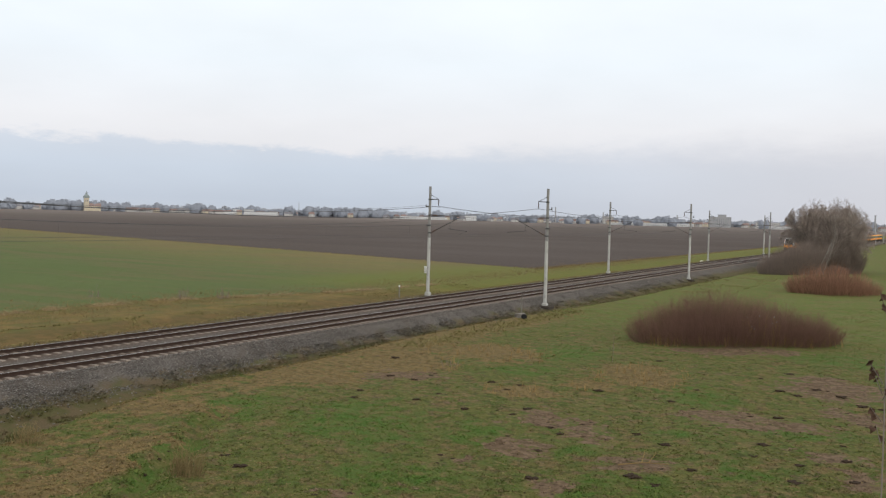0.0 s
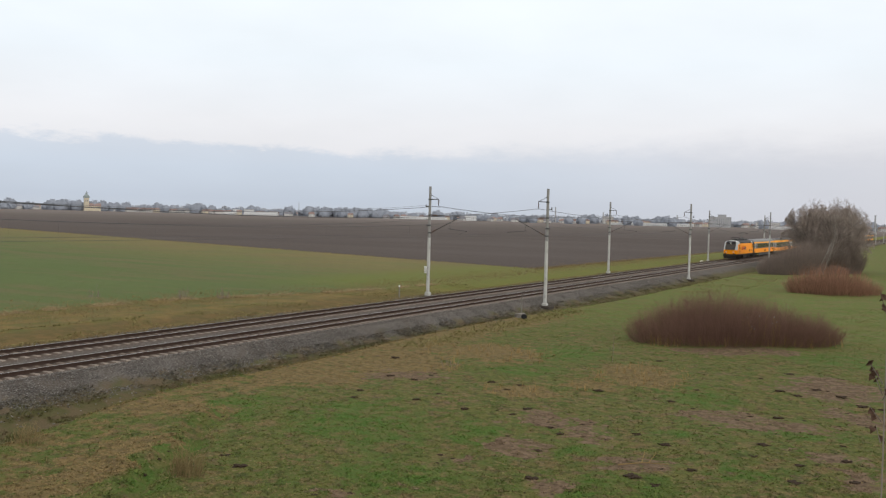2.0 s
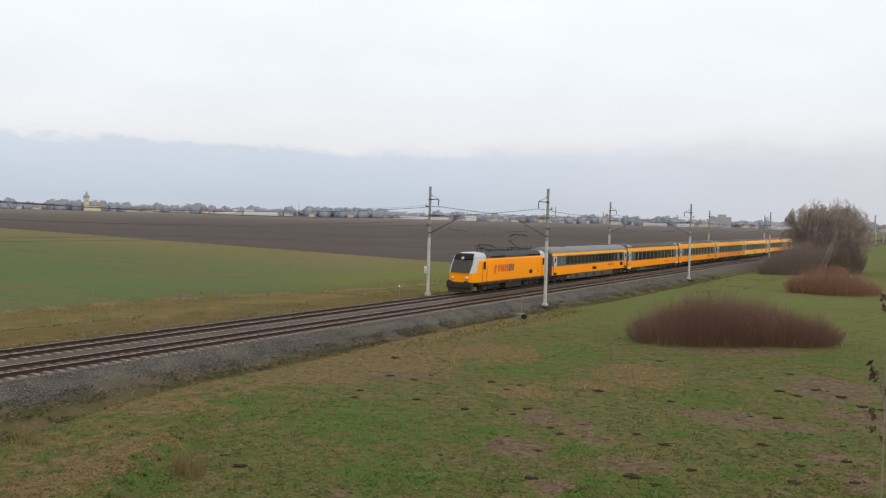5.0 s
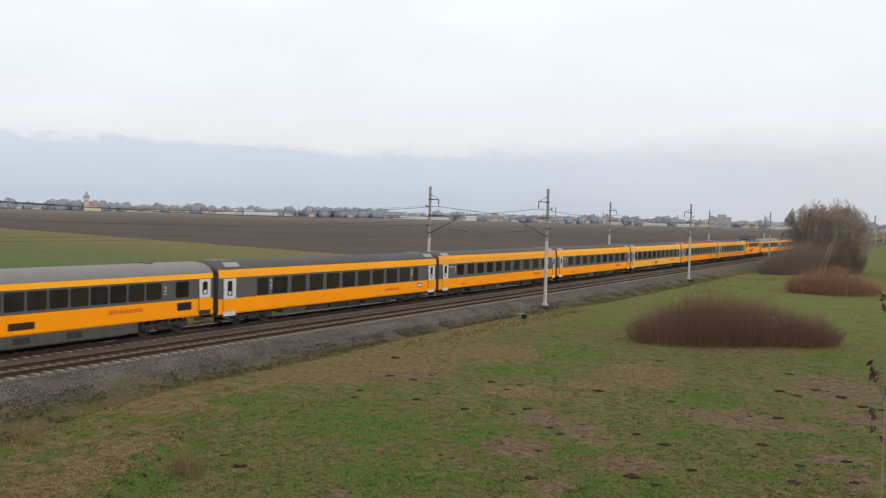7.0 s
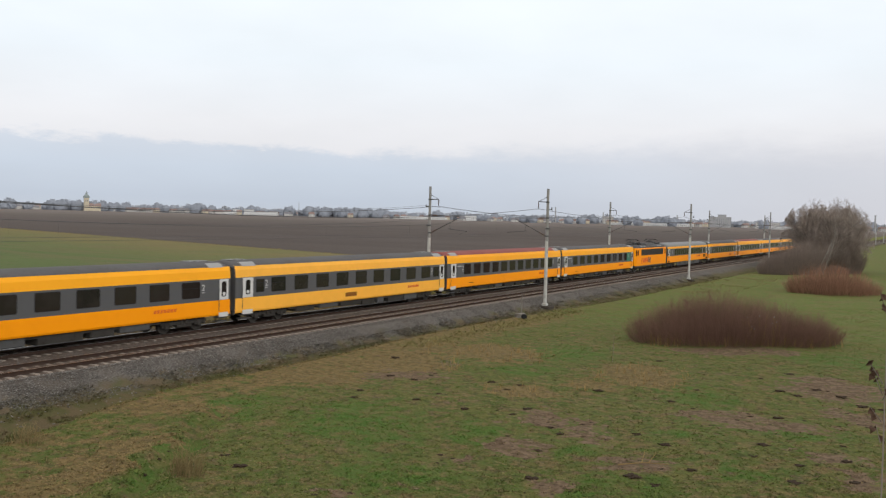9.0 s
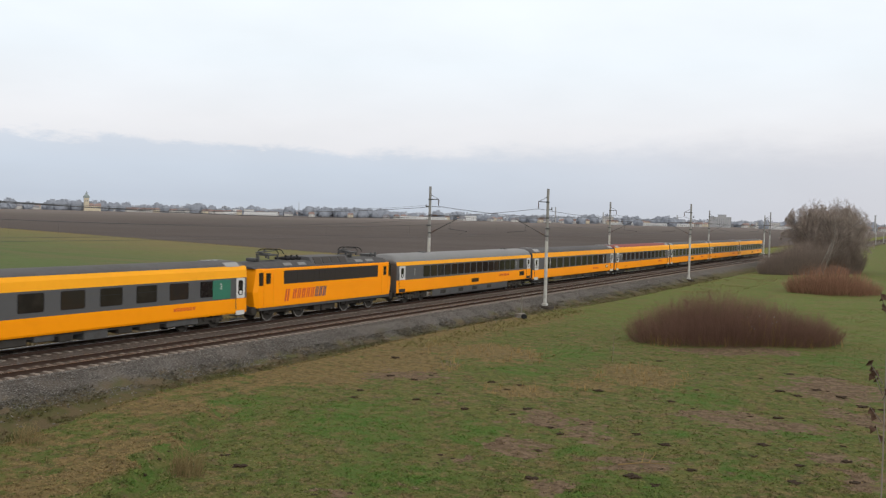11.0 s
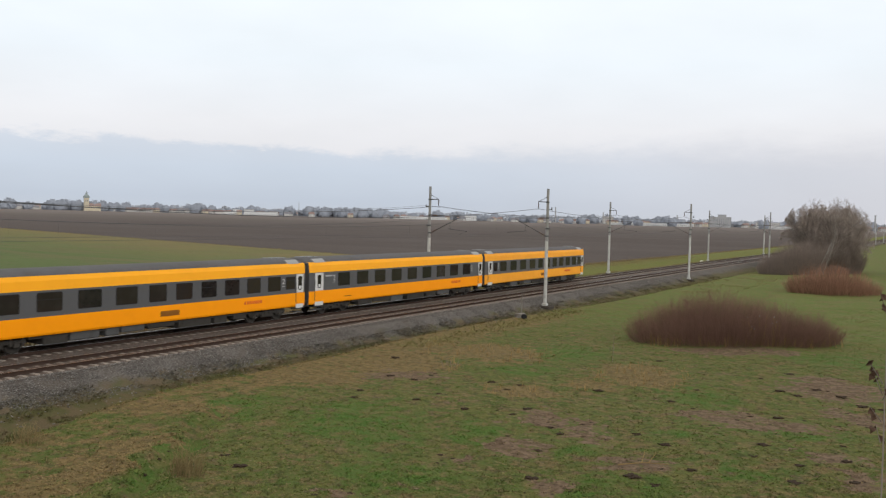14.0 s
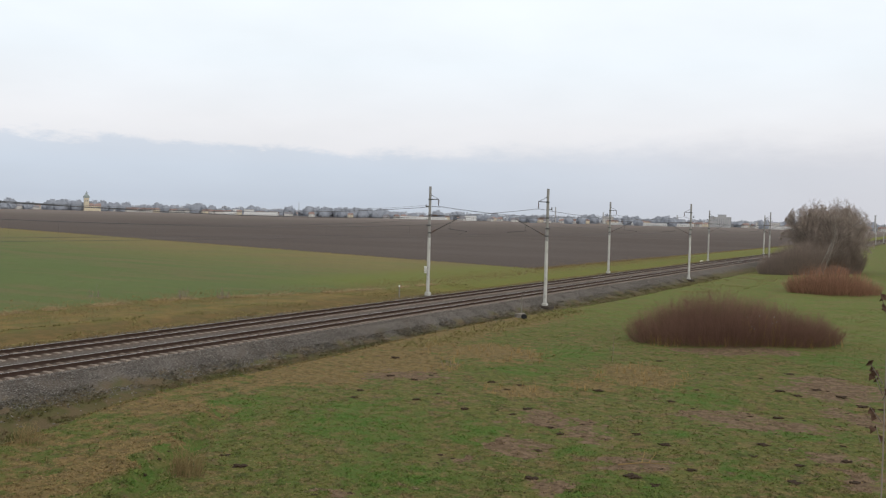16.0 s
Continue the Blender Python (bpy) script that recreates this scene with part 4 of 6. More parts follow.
def build_coach(kind, roof, upper, label, seed, green=False, lower=YELLOW, plan=(), lavatory=False):
    rnd = random.Random(seed)
    c = empty("passenger_coach")
    coach_body(c, kind, roof, upper, lower)
    for yc in (3.7, 22.7):
        bogie(c, yc)
    coach_ends(c)
    underframe(c, kind, rnd)
    if kind == "modern":
        doors = ((0.55, 1.45), (25.0, 25.9))
        wins = [(4.30 + 1.2 * k, 5.32 + 1.2 * k) for k in range(15)] + [(23.2, 24.15)]
        z0, z1 = 2.12, 3.0
        class_number(c, 2.9, 2.5, 0.45)
        class_number(c, 22.4, 2.5, 0.45)
        side_plate("vent_plate", c, 12.9, 14.3, 1.2, 1.55, DECALDARK, label="dark brown vent plate")
        side_plate("destination_display", c, 23.3, 24.4, 1.35, 1.8, BLACK)
        letter_bars(c, 18.6, 20.9, 1.5, 1.72, (DECALRED,), 7)
    elif kind == "open":
        doors = ((0.6, 1.65), (24.75, 25.8))
        wins = [(3.6, 4.63)] + [(5.06 + 1.91 * k, 6.52 + 1.91 * k) for k in range(9)] + [(22.4, 23.1)]
        z0, z1 = 1.86, 2.9
        class_number(c, 4.88, 2.35, 0.6)
        class_number(c, 22.05, 2.35, 0.6)
        letter_bars(c, 18.3, 20.3, 1.22, 1.42, (DECALRED,), 7)
        side_plate("notice", c, 23.0, 23.75, 1.25, 1.6, DECALDARK)
        side_plate("notice_face", c, 23.08, 23.67, 1.31, 1.54, WHITE, out=0.016, r=0.02)
        for k in range(4):
            for s in (-1, 1):
                bm = B()
                z = 3.12 + 0.11 * k
                x = 1.405 - 0.045 * max(0, (z - 3.05) / 0.5)
                tube(bm, (s * x, 0.9, z), (s * x, 25.5, z), 0.02, n=5)
                part("rib", bm, upper, c, "pressed rib along the cantrail")
    else:
        doors = ((0.82, 1.75), (25.2, 25.95))
        # plan: runs of windows as (start, pitch, width, how many)
        wins = [(a + p * k, a + p * k + w) for a, p, w, n in plan for k in range(n)]
        z0, z1 = 2.0, 2.9
        if lavatory:
            for y0, y1 in ((2.02, 2.8), (24.13, 25.08)):
                side_plate("lavatory_window", c, y0, y1, 2.02, 2.86, BLACK, r=0.05, out=0.008, label="dark lavatory window with a top light")
                side_plate("lavatory_pane", c, y0 + 0.05, y1 - 0.05, 2.06, 2.60, GLASS, r=0.04, out=0.013)
                side_plate("lavatory_top_light", c, y0 + 0.05, y1 - 0.05, 2.66, 2.82, GLASS, r=0.03, out=0.013)
        else:
            side_plate("transom", c, 1.98, 2.75, 2.70, 2.80, SILVER, r=0.02)
            side_plate("lavatory_window", c, 1.95, 2.78, 1.98, 2.66, GREY, r=0.05, out=0.008)
        class_number(c, 3.0, 2.4, 0.55)
        class_number(c, 23.88, 2.4, 0.5)
        letter_bars(c, 20.15, 21.85, 1.3, 1.50, (DECALRED,), 7)
        if lavatory:
            v0 = 11.6 if len(plan) == 1 else 13.45
            side_plate("vent_plate", c, v0, v0 + 1.4, 1.12, 1.42, VENTBROWN, label="brown vent plate")
        else:
            side_plate("step_notice", c, 4.3, 5.1, 1.15, 1.2, DECALDARK, r=0.01)
        if green:
            side_plate("green_panel", c, 23.2, 24.7, 1.8, 2.95, GREENPANE, out=0.018, label="green printed panel")
    for y0, y1 in doors:
        coach_door(c, y0, y1, kind, lower)
    for y0, y1 in wins:
        for s in (1, -1):
            bm = B()
            plate(bm, s * (RH + 0.006), y0 - 0.025, y1 + 0.025, z0 - 0.025, z1 + 0.025, s * 0.05, 0.09)
            w = part("window", bm, BLACK, c, "dark tinted window in a black rubber seal")
            bm = B()
            plate(bm, s * (RH + 0.011), y0, y1, z0, z1, s * 0.04, 0.08)
            part("pane", bm, GLASS, w)
            if kind == "compartment" and rnd.random() < 0.3:
                bm = B()
                plate(bm, s * (RH + 0.02), y0, y1, z0 + 0.55, z0 + 0.58, s * 0.02, 0.01, seg=1)
                part("glazing_bar", bm, BLACK, w)
    # roof fittings near the ends
    for y in (1.6, 24.6) if kind != "modern" else (6.0, 22.0):
        bm = B()
        if kind == "modern":
            box(bm, -0.3, 0.3, y, y + 0.5, 4.02, 4.12, bevel=0.02)
        else:
            for k in range(3):
                box(bm, -0.4, 0.4, y - 0.9 + k * 0.6, y - 0.55 + k * 0.6, 4.02, 4.09, bevel=0.02)
        part("roof_vent", bm, ROOFLIGHT if kind != "modern" else STEEL, c)
    if kind != "modern":
        for y0, y1 in ((0.85, 2.1), (24.4, 25.6)):
            for s in (-1, 1):
                bm = B()
                loft(bm, [[(s * 1.32, y0, 3.72), (s * 1.07, y0, 3.92), (s * 0.95, y0, 3.97), (s * 0.95, y0, 3.9), (s * 1.25, y0, 3.7)],
                          [(s * 1.32, y1, 3.72), (s * 1.07, y1, 3.92), (s * 0.95, y1, 3.97), (s * 0.95, y1, 3.9), (s * 1.25, y1, 3.7)]])
                bmesh.ops.recalc_face_normals(bm, faces=bm.faces)
                part("roof_panel", bm, DULLSILVER, c, "pale roof panel over the door")
    return tagged(c, label, "railway coach", "coaches of the train")


def pantograph(loco, y, up, z0):
    """A single-arm pantograph; its knee points towards -y when up is True."""
    bm = B()
    box(bm, -0.55, 0.55, y - 0.5, y + 0.5, z0, z0 + 0.1)
    for s in (-1, 1):
        for e in (-0.45, 0.45):
            tube(bm, (s * 0.5, y + e, z0 - 0.2), (s * 0.5, y + e, z0 + 0.05), 0.06, n=8)
    p = part("pantograph", bm, STEEL, loco, "raised single-arm pantograph" if up else "folded pantograph")
    if up:
        knee, head = (0, y - 1.75, z0 + 0.8), (0, y + 0.55, 5.5)
    else:
        knee, head = (0, y - 1.1, z0 + 0.22), (0, y + 0.3, z0 + 0.42)
    bm = B()
    tube(bm, (0, y + 0.3, z0 + 0.1), knee, 0.06, 0.045)
    tube(bm, (0.2, y + 0.1, z0 + 0.1), (knee[0], knee[1] + 0.1, knee[2] - 0.1), 0.025)
    part("lower_arm", bm, STEEL, p)
    bm = B()
    for s in (-1, 1):
        tube(bm, knee, (s * 0.35, head[1], head[2] - 0.08), 0.04, 0.03)
    part("upper_arm", bm, STEEL, p)
    for d in (-0.25, 0.25):
        bm = B()
        q = [(-0.95, -0.28), (-0.75, -0.05), (-0.5, 0.0), (0.5, 0.0), (0.75, -0.05), (0.95, -0.28)]
        for (a, za), (b, zb) in zip(q, q[1:]):
            tube(bm, (a, head[1] + d, head[2] + za), (b, head[1] + d, head[2] + zb), 0.03)
        part("contact_strip", bm, BLACK, p)
    return p


def build_front_loco():
    c = empty("electric_locomotive")
    Ln, half = 18.98, 1.5
    prof = [(1.42, 1.05), (1.5, 1.15), (1.5, 1.95), (1.49, 2.6), (1.46, 3.12), (1.4, 3.3)]
    # yellow body with sloping cab noses
    body = []

    def ring(lean, w, base):
        """lean: how far the ring runs back with height."""
        out = []
        for x, z in prof:
            f = max(0.0, (z - 1.75) / 1.55)
            lo = max(0.0, (1.75 - z) / 0.7)
            out.append((x * (w + (1 - w) * 0.25 * f), base + lean * f + 0.12 * lo, z))
        return out

    def close(r, flip=False):
        r = [(x, (Ln - y) if flip else y, z) for x, y, z in r]
        return [(-x, y, z) for x, y, z in r] + [(x, y, z) for x, y, z in r[::-1]]

    seq = [(0.85, 0.62, 0.42), (0.85, 0.82, 0.55), (0.78, 0.93, 0.95), (0.4, 1.0, 1.75), (0.0, 1.0, 2.7)]
    for a in seq:
        body.append(close(ring(*a)))
    for a in seq[::-1]:
        body.append(close(ring(*a), True))
    bm = B()
    n = len(prof)

    def slot(i, j):
        k = j if j < n else 2 * n - 2 - j
        return 1 if (k >= 2 and i in (0, 8)) or (k >= 2 and i == 1) or (k >= 3 and i == 7) or (k >= 4 and i in (2, 3, 5, 6)) else 0

    loft(bm, body, slot)
    bmesh.ops.recalc_face_normals(bm, faces=bm.faces)
    part("body", bm, (YELLOW, SILVER), c, "orange-yellow locomotive body with silver cab pillars")
    # roof hood
    hood = [(1.4, 3.29), (1.37, 3.52), (1.12, 3.82), (0.0, 3.92)]
    bm = B()
    rr = lambda y, s, d: [(-x * s, y, z - d * (z - 3.29) / 0.63) for x, z in hood] + [(x * s, y, z - d * (z - 3.29) / 0.63) for x, z in hood[-2::-1]]
    loft(bm, [rr(1.22, 0.80, 0.5), rr(1.6, 0.92, 0.22), rr(2.2, 0.98, 0.06), rr(3.1, 0.99, 0), rr(Ln - 3.1, 0.99, 0), rr(Ln - 2.2, 0.98, 0.06), rr(Ln - 1.6, 0.92, 0.22), rr(Ln - 1.22, 0.80, 0.5)],
         lambda i, j: 1 if i in (0, 1, 2, 4, 5, 6) else 0)
    bmesh.ops.recalc_face_normals(bm, faces=bm.faces)
    part("roof", bm, (LOCOROOF, SILVER), c, "dark grey roof with silver cab ends")
    # windscreens
    for flip in (False, True):
        Y = (lambda y: Ln - y) if flip else (lambda y: y)
        bm = B()
        pts = [(-0.98, 0.46, 1.98), (0.98, 0.46, 1.98), (1.05, 0.95, 2.85), (0.98, 1.19, 3.2), (-0.98, 1.19, 3.2), (-1.05, 0.95, 2.85)]
        fr = [bm.verts.new((x, Y(y - 0.05), z + 0.02)) for x, y, z in pts]
        bk = [bm.verts.new((x, Y(y + 0.12), z)) for x, y, z in pts]
        bm.faces.new(fr)
        bm.faces.new(bk[::-1])
        for i in range(6):
            bm.faces.new((fr[i], bk[i], bk[(i + 1) % 6], fr[(i + 1) % 6]))
        bmesh.ops.recalc_face_normals(bm, faces=bm.faces)
        part("windscreen", bm, GLASS, c, "wide black windscreen")
        bm = B()
        q = [(-1.0, 1.12, 3.22), (1.0, 1.12, 3.22), (0.95, 1.30, 3.52), (0.85, 1.62, 3.74), (-0.85, 1.62, 3.74), (-0.95, 1.30, 3.52)]
        fr = [bm.verts.new((x, Y(y - 0.05), z + 0.04)) for x, y, z in q]
        bk = [bm.verts.new((x, Y(y + 0.1), z - 0.12)) for x, y, z in q]
        bm.faces.new((fr[0], fr[1], fr[2], fr[5]))
        bm.faces.new((fr[5], fr[2], fr[3], fr[4]))
        for i in range(6):
            bm.faces.new((fr[i], bk[i], bk[(i + 1) % 6], fr[(i + 1) % 6]))
        bmesh.ops.recalc_face_normals(bm, faces=bm.faces)
        part("brow_panel", bm, BLACK, c, "black panel above the windscreen")
        for s in (-1, 1):
            bm = B()
            box(bm, s * 0.76 - 0.14, s * 0.76 + 0.14, min(Y(0.37), Y(0.55)), max(Y(0.37), Y(0.55)), 1.46, 1.6, bevel=0.04)
            part("headlight", bm, LAMPGLASS, c, "clear headlight cluster")
            bm = B()
            tube(bm, (s * 0.875, Y(0.55), 1.05), (s * 0.875, Y(0.1), 1.05), 0.12, n=10)
            tube(bm, (s * 0.875, Y(0.12), 1.05), (s * 0.875, Y(0.0), 1.05), 0.26, 0.24, n=14)
            part("buffer", bm, UNDER, c)
        bm = B()
        tube(bm, (0, Y(1.05), 3.36), (0, Y(0.9), 3.34), 0.13, 0.12, n=12)
        part("top_light", bm, LAMPGLASS, c)
        bm = B()
        box(bm, -1.35, 1.35, min(Y(0.3), Y(0.75)), max(Y(0.3), Y(0.75)), 0.55, 1.12, bevel=0.06)
        box(bm, -1.25, 1.25, min(Y(0.45), Y(0.62)), max(Y(0.45), Y(0.62)), 0.16, 0.6, bevel=0.03)
        part("front_beam", bm, UNDER, c, "dark buffer beam with a snow plough")
        y0, y1 = (2.15, 2.95) if not flip else (Ln - 2.95, Ln - 2.15)
        for s in (1, -1):
            bm = B()
            plate(bm, s * (half + 0.012), y0, y1, 1.2, 3.05, s * 0.04, 0.05)
            d = part("cab_door", bm, YELLOW, c)
            bm = B()
            plate(bm, s * (half + 0.016), y0 + 0.18, y1 - 0.16, 2.3, 3.0, s * 0.03, 0.05)
            part("door_window", bm, GLASS, d)
            for yr in (y0 - 0.07, y1 + 0.07):
                bm = B()
                tube(bm, (s * (half + 0.05), yr, 1.1), (s * (half + 0.05), yr, 2.6), 0.018, n=5)
                part("handrail", bm, STEEL, d)
    # underframe, bogies
    bm = B()
    box(bm, -1.4, 1.4, 1.6, Ln - 1.6, 0.8, 1.08, bevel=0.03)
    box(bm, -1.3, 1.3, 7.7, 11.3, 0.25, 0.85, bevel=0.06)
    part("underframe", bm, UNDER, c)
    for yc in (4.75, Ln - 4.75):
        bogie(c, yc, 0.6, 3.0)
    bm = B()
    for y in (3.5, 5.9, 8.2, 10.6, 13.1, 15.2):
        box(bm, -1.43, 1.43, y, y + 0.5, 0.86, 1.02)
    part("equipment_box", bm, SKIRT, c)
    # grille and roof equipment
    side_plate("vent_grille", c, 4.2, 7.2, 3.34, 3.52, BLACK, out=-0.1, half=half, r=0.03)
    side_plate("vent_grille", c, 12.6, 15.8, 3.34, 3.52, BLACK, out=-0.1, half=half, r=0.03)
    pantograph(c, 12.6, True, 4.1)
    pantograph(c, 5.2, False, 4.1)
    for y in (7.0, 8.4, 9.6, 10.6, 14.2, 15.3):
        bm = B()
        box(bm, -0.5, 0.3, y - 0.25, y + 0.25, 3.86, 4.1, bevel=0.04)
        tube(bm, (0.45, y, 3.8), (0.45, y, 4.26), 0.09, 0.07, 8)
        part("roof_equipment", bm, STEEL, c)
    bm = B()
    tube(bm, (0.45, 4.5, 4.28), (0.45, 16.0, 4.28), 0.03)
    part("roof_busbar", bm, STEEL, c)
    # lettering stands as plain bars
    name_mark(c, 4.57, 9.1, 1.95, 2.62, half)
    for s in (1, -1):
        bm = B()
        plate(bm, s * (half + 0.014), 12.8, 13.6, 1.5, 1.9, s * 0.03, 0.18)
        part("badge", bm, DECALDARK, c, "dark oval badge")
        bm = B()
        for e in (-1, 1):
            tube(bm, (s * (half + 0.01), 14.9, 1.7 + e * 0.2), (s * (half + 0.01), 15.12, 1.7), 0.035, n=4)
        part("chevron", bm, DECALDARK, c, "dark chevron stroke")
        for k in range(3):
            bm = B()
            plate(bm, s * (half + 0.014), 13.8, 14.75, 1.53 + k * 0.13, 1.57 + k * 0.13, s * 0.03, 0.01, seg=1)
            part("lettering_bar", bm, AMBER, c)
    return tagged(c, "orange-yellow electric locomotive with silver cab ends leading the train", "locomotive")


def build_mid_loco():
    c = empty("electric_locomotive")
    Ln, half = 16.8, 1.47
    prof = [(1.42, 0.95), (1.47, 1.0), (1.47, 2.0), (1.47, 2.7), (1.45, 3.42), (1.4, 3.5)]
    n = len(prof)
    rings = []
    for y, w, lean in ((0.45, 0.86, 0.0), (0.75, 0.97, 0.0), (1.1, 1.0, 0.0), (Ln - 1.1, 1.0, 0.0), (Ln - 0.75, 0.97, 0.0), (Ln - 0.45, 0.86, 0.0)):
        r = []
        for x, z in prof:
            k = 0.32 * abs(z - 2.0) / 1.5 if z > 2.0 else 0.18 * (2.0 - z)
            k = k * (1 if y < 1 else -1 if y > Ln - 1 else 0)
            r.append((x * w, y + k, z))
        rings.append([(-x, y, z) for x, y, z in r] + [(x, y, z) for x, y, z in r[::-1]])
    bm = B()
    loft(bm, rings)
    bmesh.ops.recalc_face_normals(bm, faces=bm.faces)
    part("body", bm, YELLOW, c, "orange-yellow ribbed locomotive body")
    for k in range(7):
        z = 1.15 + 0.17 * k
        for s in (1, -1):
            bm = B()
            tube(bm, (s * 1.465, 2.3, z), (s * 1.465, Ln - 2.3, z), 0.014, n=4)
            part("rib", bm, YELLOW, c)
    bm = B()
    hood = [(1.42, 3.49), (1.36, 3.6), (1.05, 3.86), (0.0, 3.95)]
    rr = lambda y, s, d: [(-x * s, y, z - d * (z - 3.49)) for x, z in hood] + [(x * s, y, z - d * (z - 3.49)) for x, z in hood[-2::-1]]
    loft(bm, [rr(0.62, 0.84, 0.7), rr(1.4, 1.0, 0.15), rr(2.0, 1.0, 0), rr(Ln - 2.0, 1.0, 0), rr(Ln - 1.4, 1.0, 0.15), rr(Ln - 0.62, 0.84, 0.7)])
    bmesh.ops.recalc_face_normals(bm, faces=bm.faces)
    part("roof", bm, LOCOROOF, c)
    side_plate("window_band", c, 3.2, 14.2, 2.42, 3.3, LOUVRE, half=half, r=0.03, label="long dark louvre band")
    for k in range(18):
        y = 3.36 + k * 0.6
        side_plate("louvre", c, y, y + 0.5, 2.5, 3.22, LOUVRE, out=0.018, half=half, r=0.02, sides=(1,))
    for y0, y1 in ((1.3, 2.05), (14.8, 15.5)):
        for s in (1, -1):
            bm = B()
            plate(bm, s * (half + 0.012), y0, y1, 1.1, 3.35, s * 0.04, 0.05)
            d = part("cab_door", bm, YELLOW, c)
            bm = B()
            plate(bm, s * (half + 0.018), y0 + 0.15, y1 - 0.15, 2.5, 3.2, s * 0.03, 0.05)
            part("door_window", bm, GLASS, d)
            for yr in (y0 - 0.08, y1 + 0.08):
                bm = B()
                tube(bm, (s * (half + 0.05), yr, 1.05), (s * (half + 0.05), yr, 3.2), 0.018, n=5)
                part("handrail", bm, AMBER, d)
    side_plate("cab_window", c, 0.85, 1.2, 2.4, 3.25, GLASS, half=half, out=0.008, r=0.05)
    side_plate("cab_window", c, 15.65, 16.0, 2.4, 3.25, GLASS, half=half, out=0.008, r=0.05)
    for y, d in ((0.5, -1), (Ln - 0.5, 1)):
        bm = B()
        loft(bm, [[(x, y + d * 0.02 - d * 0.213 * (z - 2.0), z) for x, z in ((-1.1, 2.25), (1.1, 2.25), (1.05, 3.2), (-1.05, 3.2))],
                  [(x, y - d * 0.14 - d * 0.213 * (z - 2.0), z) for x, z in ((-1.1, 2.25), (1.1, 2.25), (1.05, 3.2), (-1.05, 3.2))]])
        bmesh.ops.recalc_face_normals(bm, faces=bm.faces)
        part("windscreen", bm, GLASS, c)
        for s in (-1, 1):
            bm = B()
            tube(bm, (s * 0.875, y + d * 0.1, 1.05), (s * 0.875, y + d * 0.36, 1.05), 0.1, n=10)
            tube(bm, (s * 0.875, y + d * 0.36, 1.05), (s * 0.875, y + d * 0.46, 1.05), 0.25, 0.23, n=14)
            part("buffer", bm, UNDER, c)
        bm = B()
        box(bm, -1.35, 1.35, y - 0.2, y + 0.2, 0.55, 1.05, bevel=0.03)
        part("buffer_beam", bm, UNDER, c)
    bm = B()
    box(bm, -1.44, 1.44, 0.9, Ln - 0.9, 0.78, 0.97, bevel=0.02)
    part("solebar", bm, SKIRT, c, "dark grey solebar with pale marks")
    bm = B()
    box(bm, -1.15, 1.15, 6.9, 9.3, 0.35, 0.8, bevel=0.05)
    tube(bm, (-1.2, 7.8, 0.55), (1.25, 7.8, 0.55), 0.25, n=12)
    part("equipment_box", bm, UNDER, c)
    for yc in (4.0, 12.4):
        bm = B()
        for s in (-1, 1):
            box(bm, s * 1.0 - 0.08, s * 1.0 + 0.08, yc - 2.3, yc + 2.3, 0.52, 0.74, bevel=0.04)
            for d in (-1.6, 1.6):
                box(bm, s * 1.0 - 0.12, s * 1.0 + 0.12, yc + d - 0.17, yc + d + 0.17, 0.42, 0.8, bevel=0.04)
            tube(bm, (s * 1.05, yc, 0.45), (s * 1.05, yc, 0.85), 0.17, n=8)
        b = part("bogie", bm, UNDER, c)
        for d in (-1.6, 1.6):
            wheelset(b, yc + d, 0.62, True)
    pantograph(c, 3.2, False, 4.24)
    pantograph(c, 12.2, False, 4.24)
    # raised vent hood with four dark panes a side, and pale plates along the roof's shoulder
    hood = lambda y, q: [(-1.36 * q, y, 3.58), (-1.0 * q, y, 4.12), (1.0 * q, y, 4.12), (1.36 * q, y, 3.58)]
    bm = B()
    loft(bm, [hood(6.35, 0.98), hood(6.6, 1.03), hood(10.45, 1.03), hood(10.7, 0.98)])
    bmesh.ops.recalc_face_normals(bm, faces=bm.faces)
    cowl = part("vent_hood", bm, ROOFDARK, c, "raised grey vent hood")
    for k in range(4):
        y = 6.62 + k * 0.96
        for s in (1, -1):
            bm = B()
            rings = [[(s * 1.385, e, 3.66), (s * 1.10, e, 4.08), (s * 1.06, e, 4.05), (s * 1.345, e, 3.63)] for e in (y, y + 0.82)]
            loft(bm, rings)
            bmesh.ops.recalc_face_normals(bm, faces=bm.faces)
            part("hood_pane", bm, LOUVRE, cowl)
    for y0, y1 in ((3.4, 4.2), (4.9, 5.7), (11.5, 12.4), (12.9, 13.8)):
        for s in (1, -1):
            bm = B()
            loft(bm, [[(s * 1.345, e, 3.63), (s * 1.15, e, 3.80), (s * 1.12, e, 3.76), (s * 1.31, e, 3.59)] for e in (y0, y1)])
            bmesh.ops.recalc_face_normals(bm, faces=bm.faces)
            part("roof_plate", bm, ROOFLIGHT, c)
    for y in (4.7, 5.3, 5.9):
        bm = B()
        box(bm, -0.55, 0.55, y - 0.2, y + 0.2, 3.9, 4.1, bevel=0.05)
        tube(bm, (0.3, y, 4.0), (0.3, y, 4.26), 0.07, 0.05, 8)
        part("resistor_box", bm, BLACK, c)
    for y in (1.8, 11.4, 12.0, 14.6, 15.2):
        bm = B()
        box(bm, -0.4, 0.4, y - 0.25, y + 0.25, 3.92, 4.12, bevel=0.03)
        tube(bm, (0.5, y, 3.88), (0.5, y, 4.25), 0.09, 0.06, 8)
        part("roof_equipment", bm, STEEL, c)
    name_mark(c, 3.28, 7.8, 1.38, 2.05, half)
